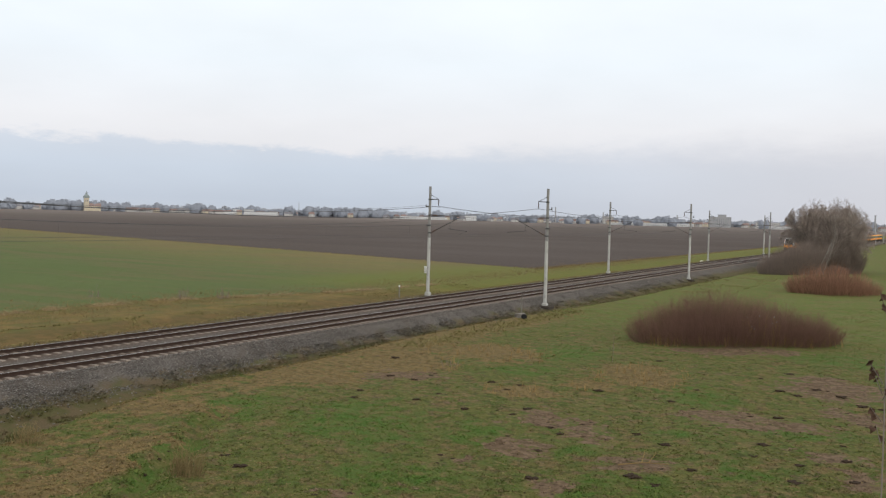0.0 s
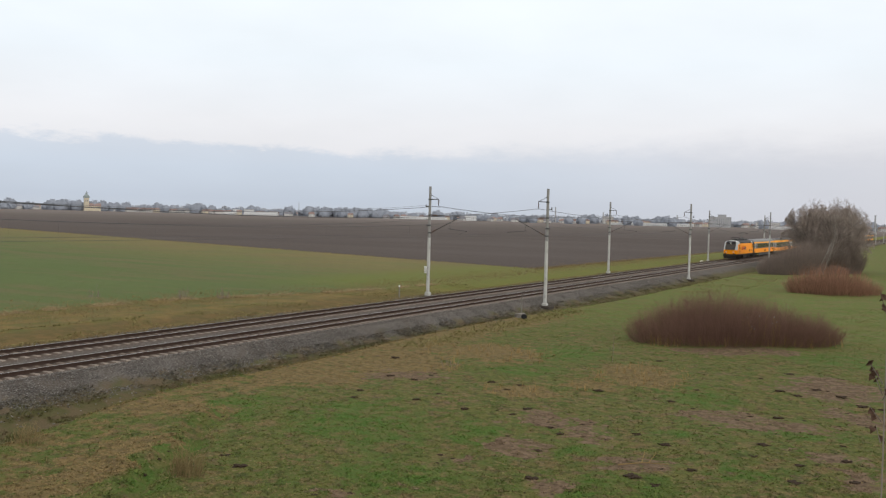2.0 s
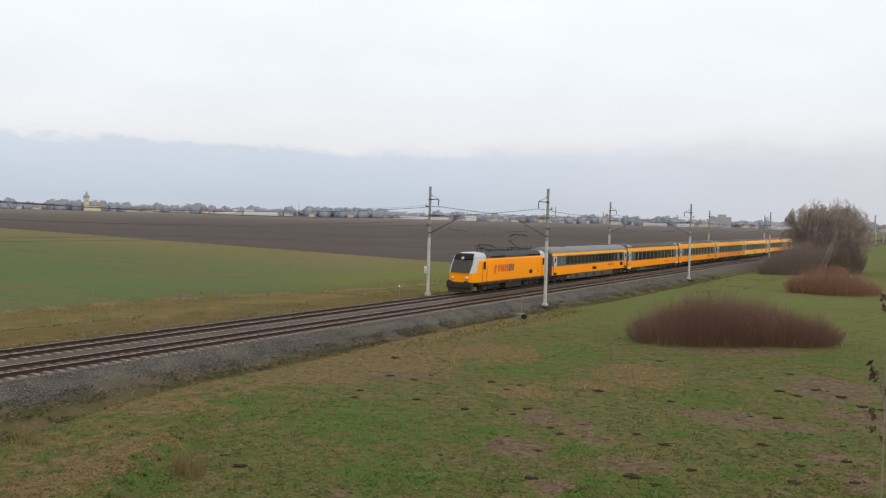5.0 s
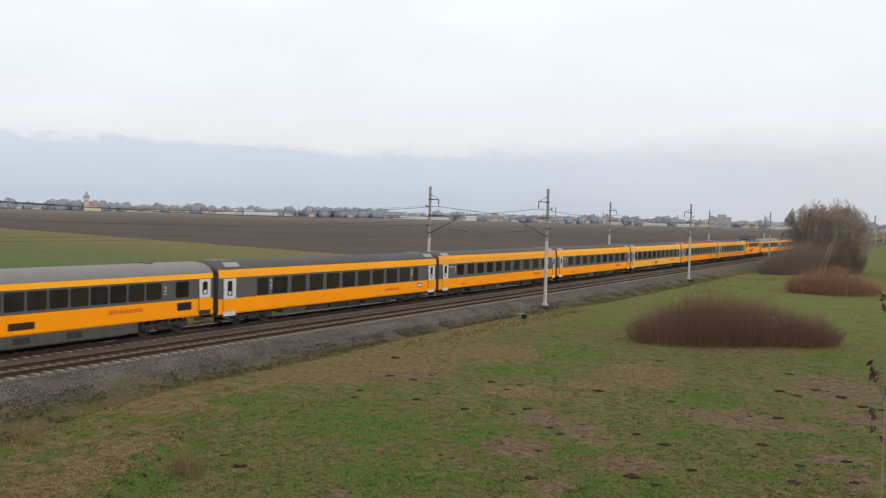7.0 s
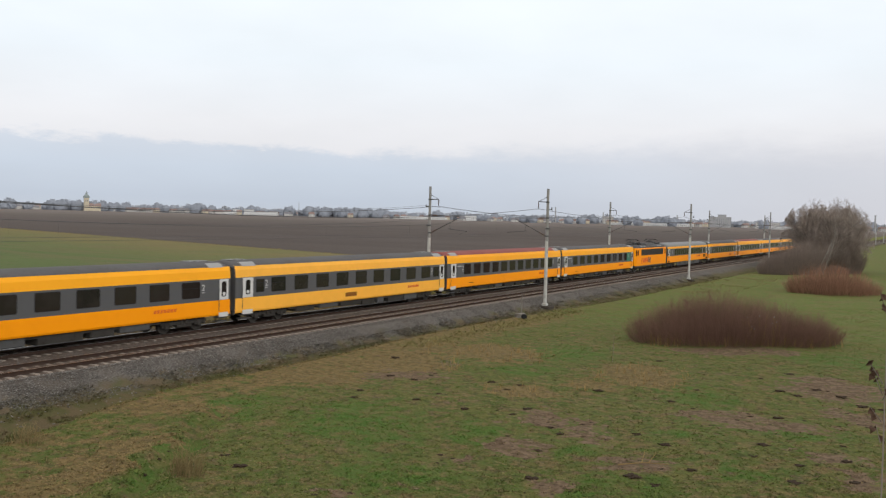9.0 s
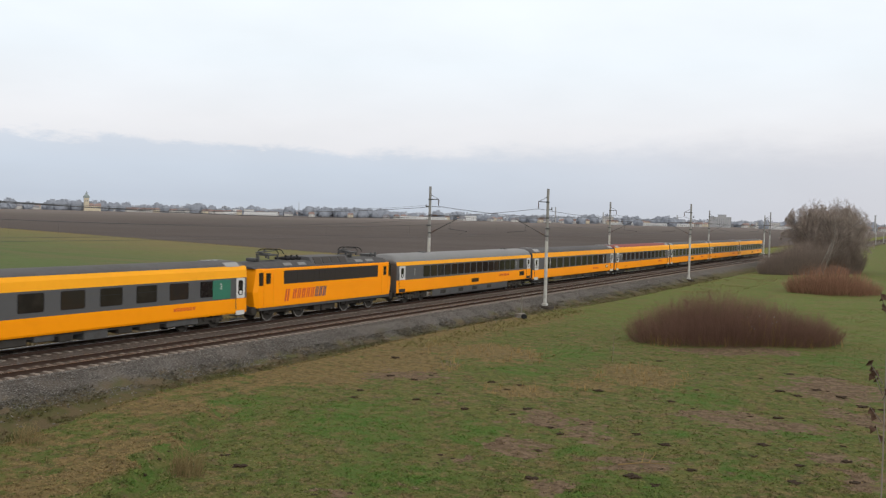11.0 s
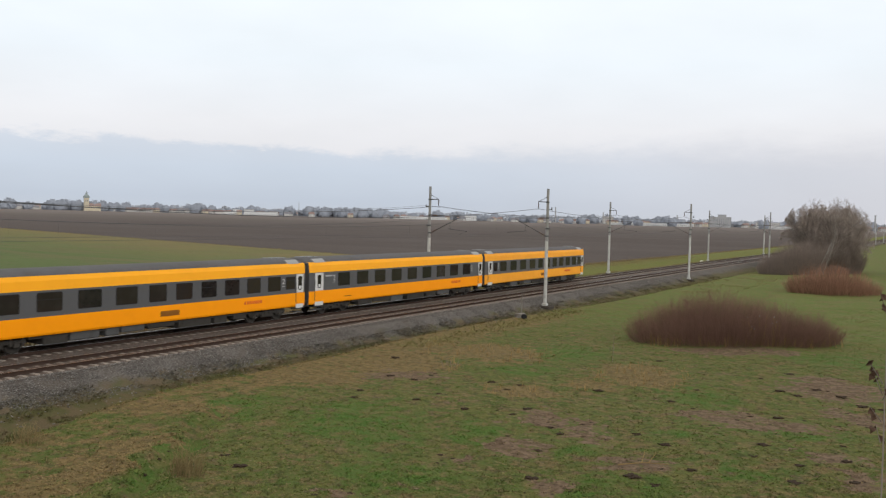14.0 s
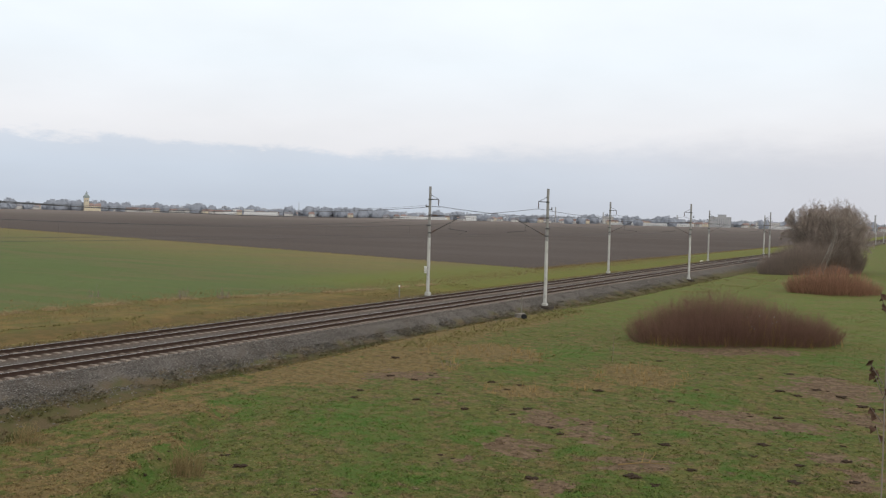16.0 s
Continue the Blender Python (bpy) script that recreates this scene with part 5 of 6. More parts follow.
    return tagged(c, "older orange locomotive with dark louvre band coupled mid-train", "locomotive")


PALE = "orange-yellow coach with grey window band, "
TRAIN = []


def build_train():
    def add(ob, offset):
        ob.location = (FAR_TRACK, MARK + offset, 0)
        TRAIN.append((ob, offset))

    def again(src, offset, label=""):
        ob = copy_thing(src, Matrix.Translation((FAR_TRACK, MARK + offset, 0)))
        if label:
            ob["label"] = label
        TRAIN.append((ob, offset))

    add(build_front_loco(), -45.38)
    a = build_coach("modern", ROOFLIGHT, AMBER, PALE + "silver-grey roof", 1)
    add(a, -26.4)
    b = build_coach("open", ROOFDARK, AMBER, PALE + "ribbed yellow cantrail", 2)
    add(b, 0.0)
    nine, eleven = ((3.5, 2.34, 1.38, 9),), ((3.25, 1.913, 1.27, 11),)
    mixed, turned = ((3.45, 2.33, 1.38, 4), (12.66, 1.945, 1.2, 6)), ((3.4, 1.953, 1.2, 6), (15.2, 2.345, 1.36, 4))
    # its upper ochre is dull paint with glare mixed into the colour
    d = build_coach("compartment", ROOFDARK, OCHRE, PALE + "dull cantrail with glare in its colour, dark roof", 4, plan=turned)
    add(d, 26.4)
    h = build_coach("compartment", ROOFDARK, AMBER, PALE + "bright cantrail and dark roof", 10, plan=nine)
    add(h, 52.8)
    e = build_coach("compartment", ROOFDARK, PALEAMBER, PALE + "faded paint and a vent plate", 5, lower=PALEAMBER, plan=nine, lavatory=True)
    add(e, 79.2)
    f = build_coach("compartment", ROOFRED, AMBER, PALE + "faded red roof", 6, plan=eleven)
    add(f, 105.6)
    g = build_coach("compartment", ROOFDARK, AMBER, PALE + "green panel by door", 8, True, plan=nine)
    add(g, 132.0)
    add(build_mid_loco(), 158.4)
    again(a, 175.2)
    again(b, 201.6)
    again(f, 228.0)
    k = build_coach("compartment", ROOFDARK, AMBER, PALE + "dark roof and a vent plate", 7, plan=mixed, lavatory=True)
    add(k, 254.4)
    again(h, 280.8)
    add(build_coach("compartment", ROOFDARK, OCHRE, "last dull ochre coach of the train with a closed end", 9, lower=OCHRE, plan=mixed, lavatory=True), 307.2)


build_train()

# ---- plants ----
BARK = surface("grey_brown_bark", (0.200, 0.170, 0.150), 0.9, grain=3, var=0.4, island=0.5)
BIRCH = surface("pale_birch_bark", (0.34, 0.31, 0.28), 0.8, grain=5, var=0.4, dirt=(0.12, 0.11, 0.1))
TWIG = surface("brown_twigs", (0.300, 0.252, 0.222), 0.9, grain=2, var=0.3, island=0.7)
WILLOW = surface("red_brown_stems", (0.190, 0.112, 0.086), 0.85, grain=2, stain=0.25, var=0.45, island=0.9)
RUSSET = surface("russet_dry_stems", (0.300, 0.172, 0.118), 0.85, grain=2, stain=0.25, var=0.4, island=0.8)
DARKTWIG = surface("dark_thicket_twigs", (0.235, 0.190, 0.162), 0.9, grain=2, stain=0.3, var=0.3, island=0.7)
STRAW = surface("straw_grass", (0.30, 0.205, 0.085), 0.9, grain=1.5, stain=0.3, var=0.4, island=0.8)
BLEACHED = surface("bleached_grass", (0.33, 0.250, 0.150), 0.9, grain=1.5, stain=0.3, var=0.3, island=0.6)
SAGE = surface("sage_verge_herbs", (0.200, 0.180, 0.075), 0.9, grain=1.5, stain=0.3, var=0.4, island=0.6)
DULL = surface("faded_verge_grass", (0.225, 0.172, 0.085), 0.9, grain=1.5, stain=0.3, var=0.4, island=0.6)
SOILM = surface("dark_fresh_soil", (0.044, 0.031, 0.022), 0.95, grain=14, var=0.6, bump=0.03)
DRYLEAF = surface("withered_brown_leaf", (0.075, 0.045, 0.032), 0.8, grain=20, var=0.4)


def stick(V, F, a, b, r0, r1):
    """A three-sided tapered stick added to vertex and face lists."""
    d = (b - a).normalized()
    u = d.orthogonal().normalized()
    w = d.cross(u)
    k = len(V)
    for c, r in ((a, r0), (b, r1)):
        for i in range(3):
            t = i * 2.0944
            V.append(tuple(c + (u * math.cos(t) + w * math.sin(t)) * r))
    F.extend(((k, k + 1, k + 4, k + 3), (k + 1, k + 2, k + 5, k + 4), (k + 2, k, k + 3, k + 5)))


def rand_dir(rnd):
    z, t = rnd.uniform(-1, 1), rnd.uniform(0, 6.283)
    s = math.sqrt(1 - z * z)
    return Vector((s * math.cos(t), s * math.sin(t), z))


def bare_tree(name, label, height, stems, lean, seed, bark=BARK, kids=(6, 6, 6), droop=0.12, wide=6.4):
    rnd = random.Random(seed)
    limbs, twigs = ([], []), ([], [])

    def grow(p, d, length, r, level):
        n = 3 if level < 2 else 2
        q = p
        pts = [p]
        for i in range(n):
            d = (d + rand_dir(rnd) * 0.16 + Vector((0, 0, 0.10 - droop * (level > 2)))).normalized()
            nq = q + d * (length / n)
            # growth ends at a rounded crown
            if (nq.x ** 2 + nq.y ** 2) / wide ** 2 + ((nq.z - 0.38 * height) / (0.60 * height)) ** 2 > 1.0 + 0.12 * rnd.random():
                n = i
                break
            V, F = limbs if level < 2 else twigs
            ra, rb = r * (1 - 0.75 * i / n), r * (1 - 0.75 * (i + 1) / n)
            stick(V, F, q, nq, ra, rb)
            pts.append(nq)
            q = nq
        if level >= len(kids) or n == 0:
            return
        for k in range(kids[level]):
            f = rnd.uniform(0.22, 1.0)
            s = min(n - 1, int(f * n))
            base = pts[s].lerp(pts[s + 1], f * n - s)
            side = rand_dir(rnd)
            nd = (d * rnd.uniform(0.55, 1.0) + side * rnd.uniform(0.45, 0.95)).normalized()
            grow(base, nd, length * rnd.uniform(0.38, 0.62) * (1.15 - 0.5 * f), max(0.012, r * 0.42), level + 1)

    for s in range(stems):
        a = 6.283 * s / stems + rnd.uniform(-0.4, 0.4)
        d = Vector((math.cos(a) * lean, math.sin(a) * lean, 1)).normalized()
        grow(Vector((math.cos(a) * 0.4, math.sin(a) * 0.4, -0.2)), d, height * rnd.uniform(0.6, 0.78), height * (0.011 if stems > 1 else 0.008), 0)
    t = empty(name)
    part("trunk", pydata("trunk", *limbs, bark), None, t)
    part("crown", pydata("crown", *twigs, TWIG), None, t, "dense crown of fine bare twigs")
    return tagged(t, label, "tree", "trees by the railway")


def thicket(name, label, cx, cy, ru, rv, turn, high, count, mat, seed, spread=0.22, r=0.016, clumps=1):
    """Upright bare stems over an elliptical footprint; high(u) gives their height along its long axis."""
    rnd = random.Random(seed)
    sets = [([], []) for _ in range(clumps)]
    ca, sa = math.cos(radians(turn)), math.sin(radians(turn))
    for _ in range(count):
        a, d = rnd.uniform(0, 6.283), math.sqrt(rnd.random())
        u, v = math.cos(a) * d, math.sin(a) * d
        V, F = sets[min(clumps - 1, int((u + 1) / 2 * clumps))]
        x, y = cx + u * ru * ca - v * rv * sa, cy + u * ru * sa + v * rv * ca
        h = high(u) * (1 - 0.5 * d ** 3) * rnd.uniform(0.5, 1.05) * (1 + 0.22 * noise.noise((x * 0.7, y * 0.7, seed)))
        out = Vector((u * ca - v * sa, u * sa + v * ca, 0)) * spread * d + Vector((rnd.gauss(0, 0.19), rnd.gauss(0, 0.19), 1))
        p = Vector((x, y, ground_z(x, y) - 0.05))
        m = p + out.normalized() * h * 0.6
        q = m + (out + Vector((rnd.gauss(0, 0.16), rnd.gauss(0, 0.16), 0.2))).normalized() * h * 0.42
        stick(V, F, p, m, r, r * 0.75)
        stick(V, F, m, q, r * 0.75, r * 0.3)
        for _k in range(9):
            f = rnd.uniform(0.3, 1.95)
            b = p.lerp(m, f) if f < 1 else m.lerp(q, f - 1)
            e = b + (out + rand_dir(rnd) * 0.7).normalized() * h * rnd.uniform(0.10, 0.26)
            stick(V, F, b, e, r * 0.40, r * 0.16)
    if clumps == 1:
        ob = new(name, pydata(name, *sets[0], mat))
    else:
        ob = empty(name)
        for V, F in sets:
            part("stem_clump", pydata("stem_clump", V, F, mat), None, ob)
    return tagged(ob, label, "shrub", kind="stuff" if name == "weed_clump" else "")


def foot_z(x, y):
    """The ground, or the ballast slope where that lies higher."""
    return max(ground_z(x, y), -0.58 - (x + 33.1) * 0.62) if -33.1 < x < -31.7 else ground_z(x, y)


def blades(name, label, spots, mat, seed, n=4, h0=0.08, h1=0.22, w=0.016, lean=0.5):
    """Tufts of thin blades at (x, y, scale) spots, as one mesh."""
    rs = np.random.RandomState(seed)
    pts = np.array([(x, y, foot_z(x, y), k) for x, y, k in spots])
    m = len(pts)
    base = np.repeat(pts[:, :3], n, 0) + np.concatenate([rs.normal(0, 0.05, (m * n, 2)), np.full((m * n, 1), -0.015)], 1)
    k = np.repeat(pts[:, 3], n)
    ang, h = rs.uniform(0, 6.283, m * n), rs.uniform(h0, h1, m * n) * k
    side = np.stack([np.cos(ang), np.sin(ang), np.zeros(m * n)], 1) * (w * rs.uniform(0.6, 1.3, m * n))[:, None]
    tip = base + np.stack([rs.normal(0, lean, m * n) * h, rs.normal(0, lean, m * n) * h, h], 1)
    mid = base * 0.45 + tip * 0.55 + np.stack([0 * h, 0 * h, 0.12 * h], 1)
    V = np.stack([base - side, base + side, mid + side * 0.8, mid - side * 0.8, tip], 1).reshape(-1, 3)
    i = np.arange(m * n) * 5
    me = bpy.data.meshes.new(name)
    quads = np.stack([i, i + 1, i + 2, i + 3], 1)
    tris = np.stack([i + 3, i + 2, i + 4], 1)
    me.vertices.add(len(V))
    me.vertices.foreach_set("co", V.ravel())
    me.loops.add(quads.size + tris.size)
    me.loops.foreach_set("vertex_index", np.concatenate([quads.ravel(), tris.ravel()]))
    me.polygons.add(len(quads) + len(tris))
    me.polygons.foreach_set("loop_start", np.concatenate([np.arange(len(quads)) * 4, quads.size + np.arange(len(tris)) * 3]))
    me.update(calc_edges=True)
    me.validate()
    me.materials.append(mat)
    return tagged(new(name, me), label, "grass", kind="stuff")


def to_xy(u, v):
    return 0.866 * u - 0.5 * v, 0.5 * u + 0.866 * v


def grass_material():
    """Blades that take the meadow's colour where they grow, each a little lighter or darker."""
    b = Nodes("meadow_blades")
    col = meadow_colour(b, b.n("ShaderNodeNewGeometry").outputs["Position"])
    k = b.math("MULTIPLY_ADD", b.n("ShaderNodeNewGeometry").outputs["Random Per Island"], 0.75, 0.85)
    comb = b.n("ShaderNodeCombineColor")
    for i in range(3):
        b.link(k, comb.inputs[i])
    return b.done(b.mix(1.0, col, comb.outputs[0], "MULTIPLY"), 0.9)


MEADOW = grass_material()


def patch_at(x, y):
    u, v = 0.866 * x + 0.5 * y, -0.5 * x + 0.866 * y
    found = {"lush": 0.0, "straw": 0.0, "bare": 0.0}
    for key, spots in (("lush", LUSH), ("straw", DRIED), ("bare", WORN)):
        for pu, pv, ru, rv in spots:
            found[key] = max(found[key], 1.4 - ((u - pu) / ru) ** 2 - ((v - pv) / rv) ** 2)
    return found


def build_grass():
    rnd = random.Random(21)
    turf, tall, ditch, litter, tussock = [], [], [], [], []
    for _ in range(95000):
        v = 23 + 66 * rnd.random() ** 1.7
        u = rnd.uniform(-0.54, 0.54) * v
        x, y = to_xy(u, v)
        if x < bank_x(y):
            continue
        f = patch_at(x, y)
        worn = f["bare"] * 0.5 + noise.noise((x * 0.9, y * 0.9, 6.0)) * 0.7
        nz = noise.noise((x * 0.5, y * 0.5, 3.0)) + 0.5 * noise.noise((x * 1.7, y * 1.7, 8.0))
        if worn > 0.38:
            if rnd.random() < 0.35:
                litter.append((x, y, rnd.uniform(0.6, 1.2)))
            if rnd.random() < 0.85:
                continue
        turf.append((x, y, 0.7 + 0.6 * max(0.0, nz) + 0.3 * rnd.random() + 0.15 * f["lush"]))
        if f["straw"] > 0.3 and u > -1 and rnd.random() < 0.045:
            tall.append((x, y, rnd.uniform(0.6, 1.1)))
        elif f["straw"] > 0.1 and nz < -0.1 and rnd.random() < 0.2:
            tussock.append((x, y, rnd.uniform(0.7, 1.5)))
    for _ in range(16000):
        y = 15 + 130 * rnd.random() ** 1.5
        x = rnd.uniform(-32.8, bank_x(y) + 0.35)
        if noise.noise((x * 0.6, y * 0.35, 5.0)) > -0.15:
            ditch.append((x, y, rnd.uniform(0.6, 1.5)))
    blades("grass", "short mottled meadow grass, green to straw-coloured", turf, MEADOW, 1, 4, 0.02, 0.06, 0.018, 1.5)
    blades("grass_litter", "flattened pale dead grass on bare soil", litter, DULL, 12, 3, 0.02, 0.05, 0.012, 2.4)
    blades("grass_tussocks", "pale dry tussocks on worn ground", tussock, DULL, 15, 3, 0.05, 0.14, 0.010, 1.1)
    blades("tall_dry_grass", "tall pale dry grass stalks", tall, STRAW, 3, 5, 0.18, 0.5, 0.009, 0.3)
    blades("ditch_grass", "olive and brown grass along the ditch", ditch, MEADOW, 4, 5, 0.03, 0.11, 0.018, 1.3)
    far = []
    for _ in range(26000):
        y = 18 + 200 * rnd.random() ** 1.4
        x = rnd.uniform(-46.5, -42.3) if rnd.random() < 0.5 else rnd.gauss(-58 if y > 70 else -62, 3.5)
        far.append((x, y, rnd.uniform(0.7, 1.6)))
    crest, herbs = [], []
    for _ in range(9000):
        y = 18 + 75 * rnd.random() ** 1.2
        x = rnd.uniform(-52.5, -42.6)
        n = noise.noise((x * 0.35, y * 0.2, 12.0))
        if n > 0.05:
            herbs.append((x, y, rnd.uniform(0.8, 1.8)))
    for _ in range(2600):
        y = 28 + 62 * rnd.random()
        if noise.noise((0.0, y * 0.3, 4.0)) > -0.1:
            crest.append((rnd.gauss(-63.2 + 10 * smoothstep(55, 85, y), 0.6), y, rnd.uniform(0.8, 2.2)))
    blades("verge_herbs", "olive herbs on the bank beyond the tracks", herbs, SAGE, 17, 4, 0.03, 0.10, 0.022, 1.3)
    blades("crest_grass", "pale bent grass along the edge of the sown field", crest, BLEACHED, 18, 4, 0.06, 0.18, 0.014, 0.9)
    blades("verge_grass", "dry yellow grass on the verge beyond the tracks", far, DULL, 5, 4, 0.05, 0.14, 0.014, 0.6)
    edge = []
    for _ in range(2600):
        y = 140 + 330 * rnd.random() ** 1.3
        edge.append((rnd.gauss(-60.5, 0.7), y, rnd.uniform(0.7, 1.5)))
    for _ in range(900):
        x = -60 - 260 * rnd.random()
        edge.append((x, 121.8 - 0.27 * x + rnd.gauss(0, 0.5), rnd.uniform(0.5, 1.1)))
    blades("field_edge_grass", "pale grass along the edge of the ploughed field", edge, DULL, 6, 4, 0.10, 0.28, 0.03, 0.5)
    weeds = []
    for _ in range(3200):
        y = 105 + 110 * rnd.random()
        x = rnd.uniform(-31.5, -22.0)
        if noise.noise((x * 0.25, y * 0.12, 2.0)) > 0.0:
            weeds.append((x, y, rnd.uniform(0.8, 2.0)))
    for _ in range(900):
        y = rnd.uniform(46, 76)
        weeds.append((rnd.gauss(-29.2, 0.7), y, rnd.uniform(0.8, 2.2)))
    blades("ditch_weeds", "rough olive weeds at the foot of the ballast", weeds, SAGE, 7, 4, 0.04, 0.12, 0.022, 1.1)


def build_molehills():
    rnd = random.Random(8)
    meshes = []
    for k in range(6):
        bm = B()
        bmesh.ops.create_icosphere(bm, subdivisions=3, radius=0.5)
        for v in bm.verts:
            o = Vector((k * 7.3, k * 2.1, 0))
            n = noise.noise(v.co * 2.6 + o) * 0.6 + noise.noise(v.co * 6 + o) * 0.4 + noise.noise(v.co * 14 + o) * 0.2
            v.co *= 1 + 1.5 * n
            v.co.z = max(-0.08, v.co.z * 0.45)
        me = bpy.data.meshes.new("molehill")
        bm.to_mesh(me)
        bm.free()
        me.materials.append(SOILM)
        meshes.append(me)
    spots = [(-3.7, 38.8), (-1.0, 38.8), (1.1, 37.0), (-3.7, 40.6), (-2.5, 44.7), (-0.4, 45.0), (-1.2, 43.8), (-1.1, 51.8), (-2.6, 50.6), (0.0, 40.4), (2.6, 43.4), (4.1, 42.9), (3.3, 41.4), (3.1, 36.3), (3.8, 37.4),
             (3.6, 31.2), (7.7, 33.7), (8.5, 32.3), (4.5, 34.5), (4.7, 33.6), (3.0, 27.6), (10.8, 40.5), (8.8, 40.5), (7.8, 42.4), (12.8, 43.1), (13.5, 37.6)]
    spots += [(16.9, 43.2), (17.4, 42.3), (19.0, 43.9), (19.5, 42.1), (19.6, 40.0), (20.1, 39.5), (14.5, 37.1), (12.1, 32.3), (15.2, 32.6), (11.2, 30.6), (12.4, 29.5), (14.2, 30.1), (13.3, 27.6), (11.3, 27.4),
              (6.8, 27.0), (6.3, 27.8), (8.5, 28.7), (-7.1, 29.0), (-6.3, 27.7), (13.0, 51.6), (17.1, 46.4), (19.3, 47.9)]
    # dark soil mounds added to stand in for shade under the runnel's lip
    for k in range(14):
        spots.append((-8.9 + rnd.uniform(-0.25, 0.25), 25.4 + 0.75 * k))
    for _ in range(110):
        u, v, ru, rv = rnd.choice(WORN)
        spots.append((u + rnd.uniform(-1, 1) * ru * 1.3, v + rnd.uniform(-1, 1) * rv * 1.3))
    for i, (u, v) in enumerate(spots):
        x, y = to_xy(u, v)
        if x < bank_x(y) + 2:
            continue
        ob = new("molehill", meshes[i % 6])
        s = rnd.uniform(0.24, 0.46) if i < 48 else rnd.uniform(0.08, 0.2)
        ob.matrix_world = Matrix.Translation((x, y, ground_z(x, y) - 0.01)) @ pose(0, 0, 0, 0, 0, rnd.uniform(-10, 70)) @ Matrix.Diagonal((s, s * rnd.uniform(0.7, 1), s * rnd.uniform(0.5, 0.85), 1))
        tagged(ob, "low mound of dark soil, along the runnel standing in for shade", "molehill", "molehills in the meadow")


def build_shrubs():
    b = thicket("willow_shrub", "broad red-brown leafless shrub standing in the meadow", -12.6, 63.3, 7.5, 3.2, 37,
                lambda u: 3.5 - 1.2 * max(0, u + 0.1) ** 0.9 - 1.0 * max(0, -u - 0.2) ** 1.6, 5200, WILLOW, 3, 0.55, 0.0075, 6)
    thicket("reed_shrub", "russet leafless shrub with dry stems on the grass", -12.2, 119.4, 5.9, 3.4, 39,
            lambda u: 3.6 - 0.9 * max(0, u) - 0.4 * abs(u) ** 2, 1500, RUSSET, 4, 0.5, 0.018, 4)
    thicket("blackthorn_thicket", "dark low thicket of bare twigs beside the track", -23.6, 161.5, 6.2, 3.4, 52,
            lambda u: 5.0 + 2.4 * u, 2400, DARKTWIG, 5, 0.4, 0.019, 4)
    thicket("blackthorn_thicket", "dark tangled thicket under the bare trees", -18.6, 172.0, 6.0, 4.0, 40,
            lambda u: 7.8 - 2.5 * u * u, 3400, DARKTWIG, 6, 0.3, 0.018, 4)
    # pale stalks at the foot of the large shrub
    rnd = random.Random(6)
    stalks = []
    for _ in range(75):
        u = rnd.uniform(-1, 1)
        d = rnd.uniform(2.2, 3.2)
        stalks.append((-12.7 + u * 7.0 * 0.8 + d * 0.6 * (1 - 0.3 * abs(u)), 63.3 + u * 7.0 * 0.6 - d * 0.8 * (1 - 0.3 * abs(u)), rnd.uniform(0.8, 2.2)))
    blades("dry_stalks", "pale dry stalks at the shrub's foot", stalks, STRAW, 9, 3, 0.3, 0.6, 0.012, 0.15)
    # a group of tall seed stalks with pale fluffy heads in front of the shrub
    for k in range(16):
        x, y = -10.9 + rnd.gauss(0.2, 0.75), 61.9 + rnd.gauss(0.1, 0.5)
        h = rnd.uniform(1.1, 2.3)
        st = empty("seed_stalk")
        st.location = (x, y, ground_z(x, y))
        bm = B()
        tip = (rnd.gauss(0, 0.12), rnd.gauss(0, 0.12), h)
        tube(bm, (0, 0, -0.05), tip, 0.016, 0.009, 4)
        for q in range(4):
            f = rnd.uniform(0.45, 0.9)
            tube(bm, (tip[0] * f, tip[1] * f, h * f), (tip[0] * f + rnd.gauss(0, 0.13), tip[1] * f + rnd.gauss(0, 0.1), h * f + 0.2), 0.01, 0.006, 4)
        part("stalk", bm, STRAW, st)
        if k % 2:
            bm = B()
            bmesh.ops.create_icosphere(bm, subdivisions=1, radius=0.05)
            for vert in bm.verts:
                vert.co = vert.co * (1 + 0.5 * noise.noise(vert.co * 12 + Vector((k, 0, 0)))) + Vector(tip)
            part("seed_head", bm, DULLSILVER, st, "pale fluffy seed head")
        tagged(st, "tall dry seed stalk in front of the red-brown shrub", "weed", "seed stalks by the shrub")
    # small weeds
    for x, y, h, n, mat in ((-69.5, 54.9, 1.1, 12, DARKTWIG), (-62.6, 59.6, 1.5, 20, DARKTWIG), (-60.1, 62.2, 1.2, 22, DARKTWIG), (-23.4, 41.7, 0.75, 14, DARKTWIG),
                            (-20.0, 19.3, 0.95, 150, DULL), (-27.3, 18.9, 0.8, 80, DULL), (-70.0, 44.0, 0.8, 14, DARKTWIG)):
        thicket("weed_clump", "small clump of withered weed stalks in the grass", x, y, 0.35 + 0.2 * h, 0.3, 20, lambda u, h=h: h, n, mat, int(abs(x * 10)), 0.3, 0.007 if y < 45 else 0.02)


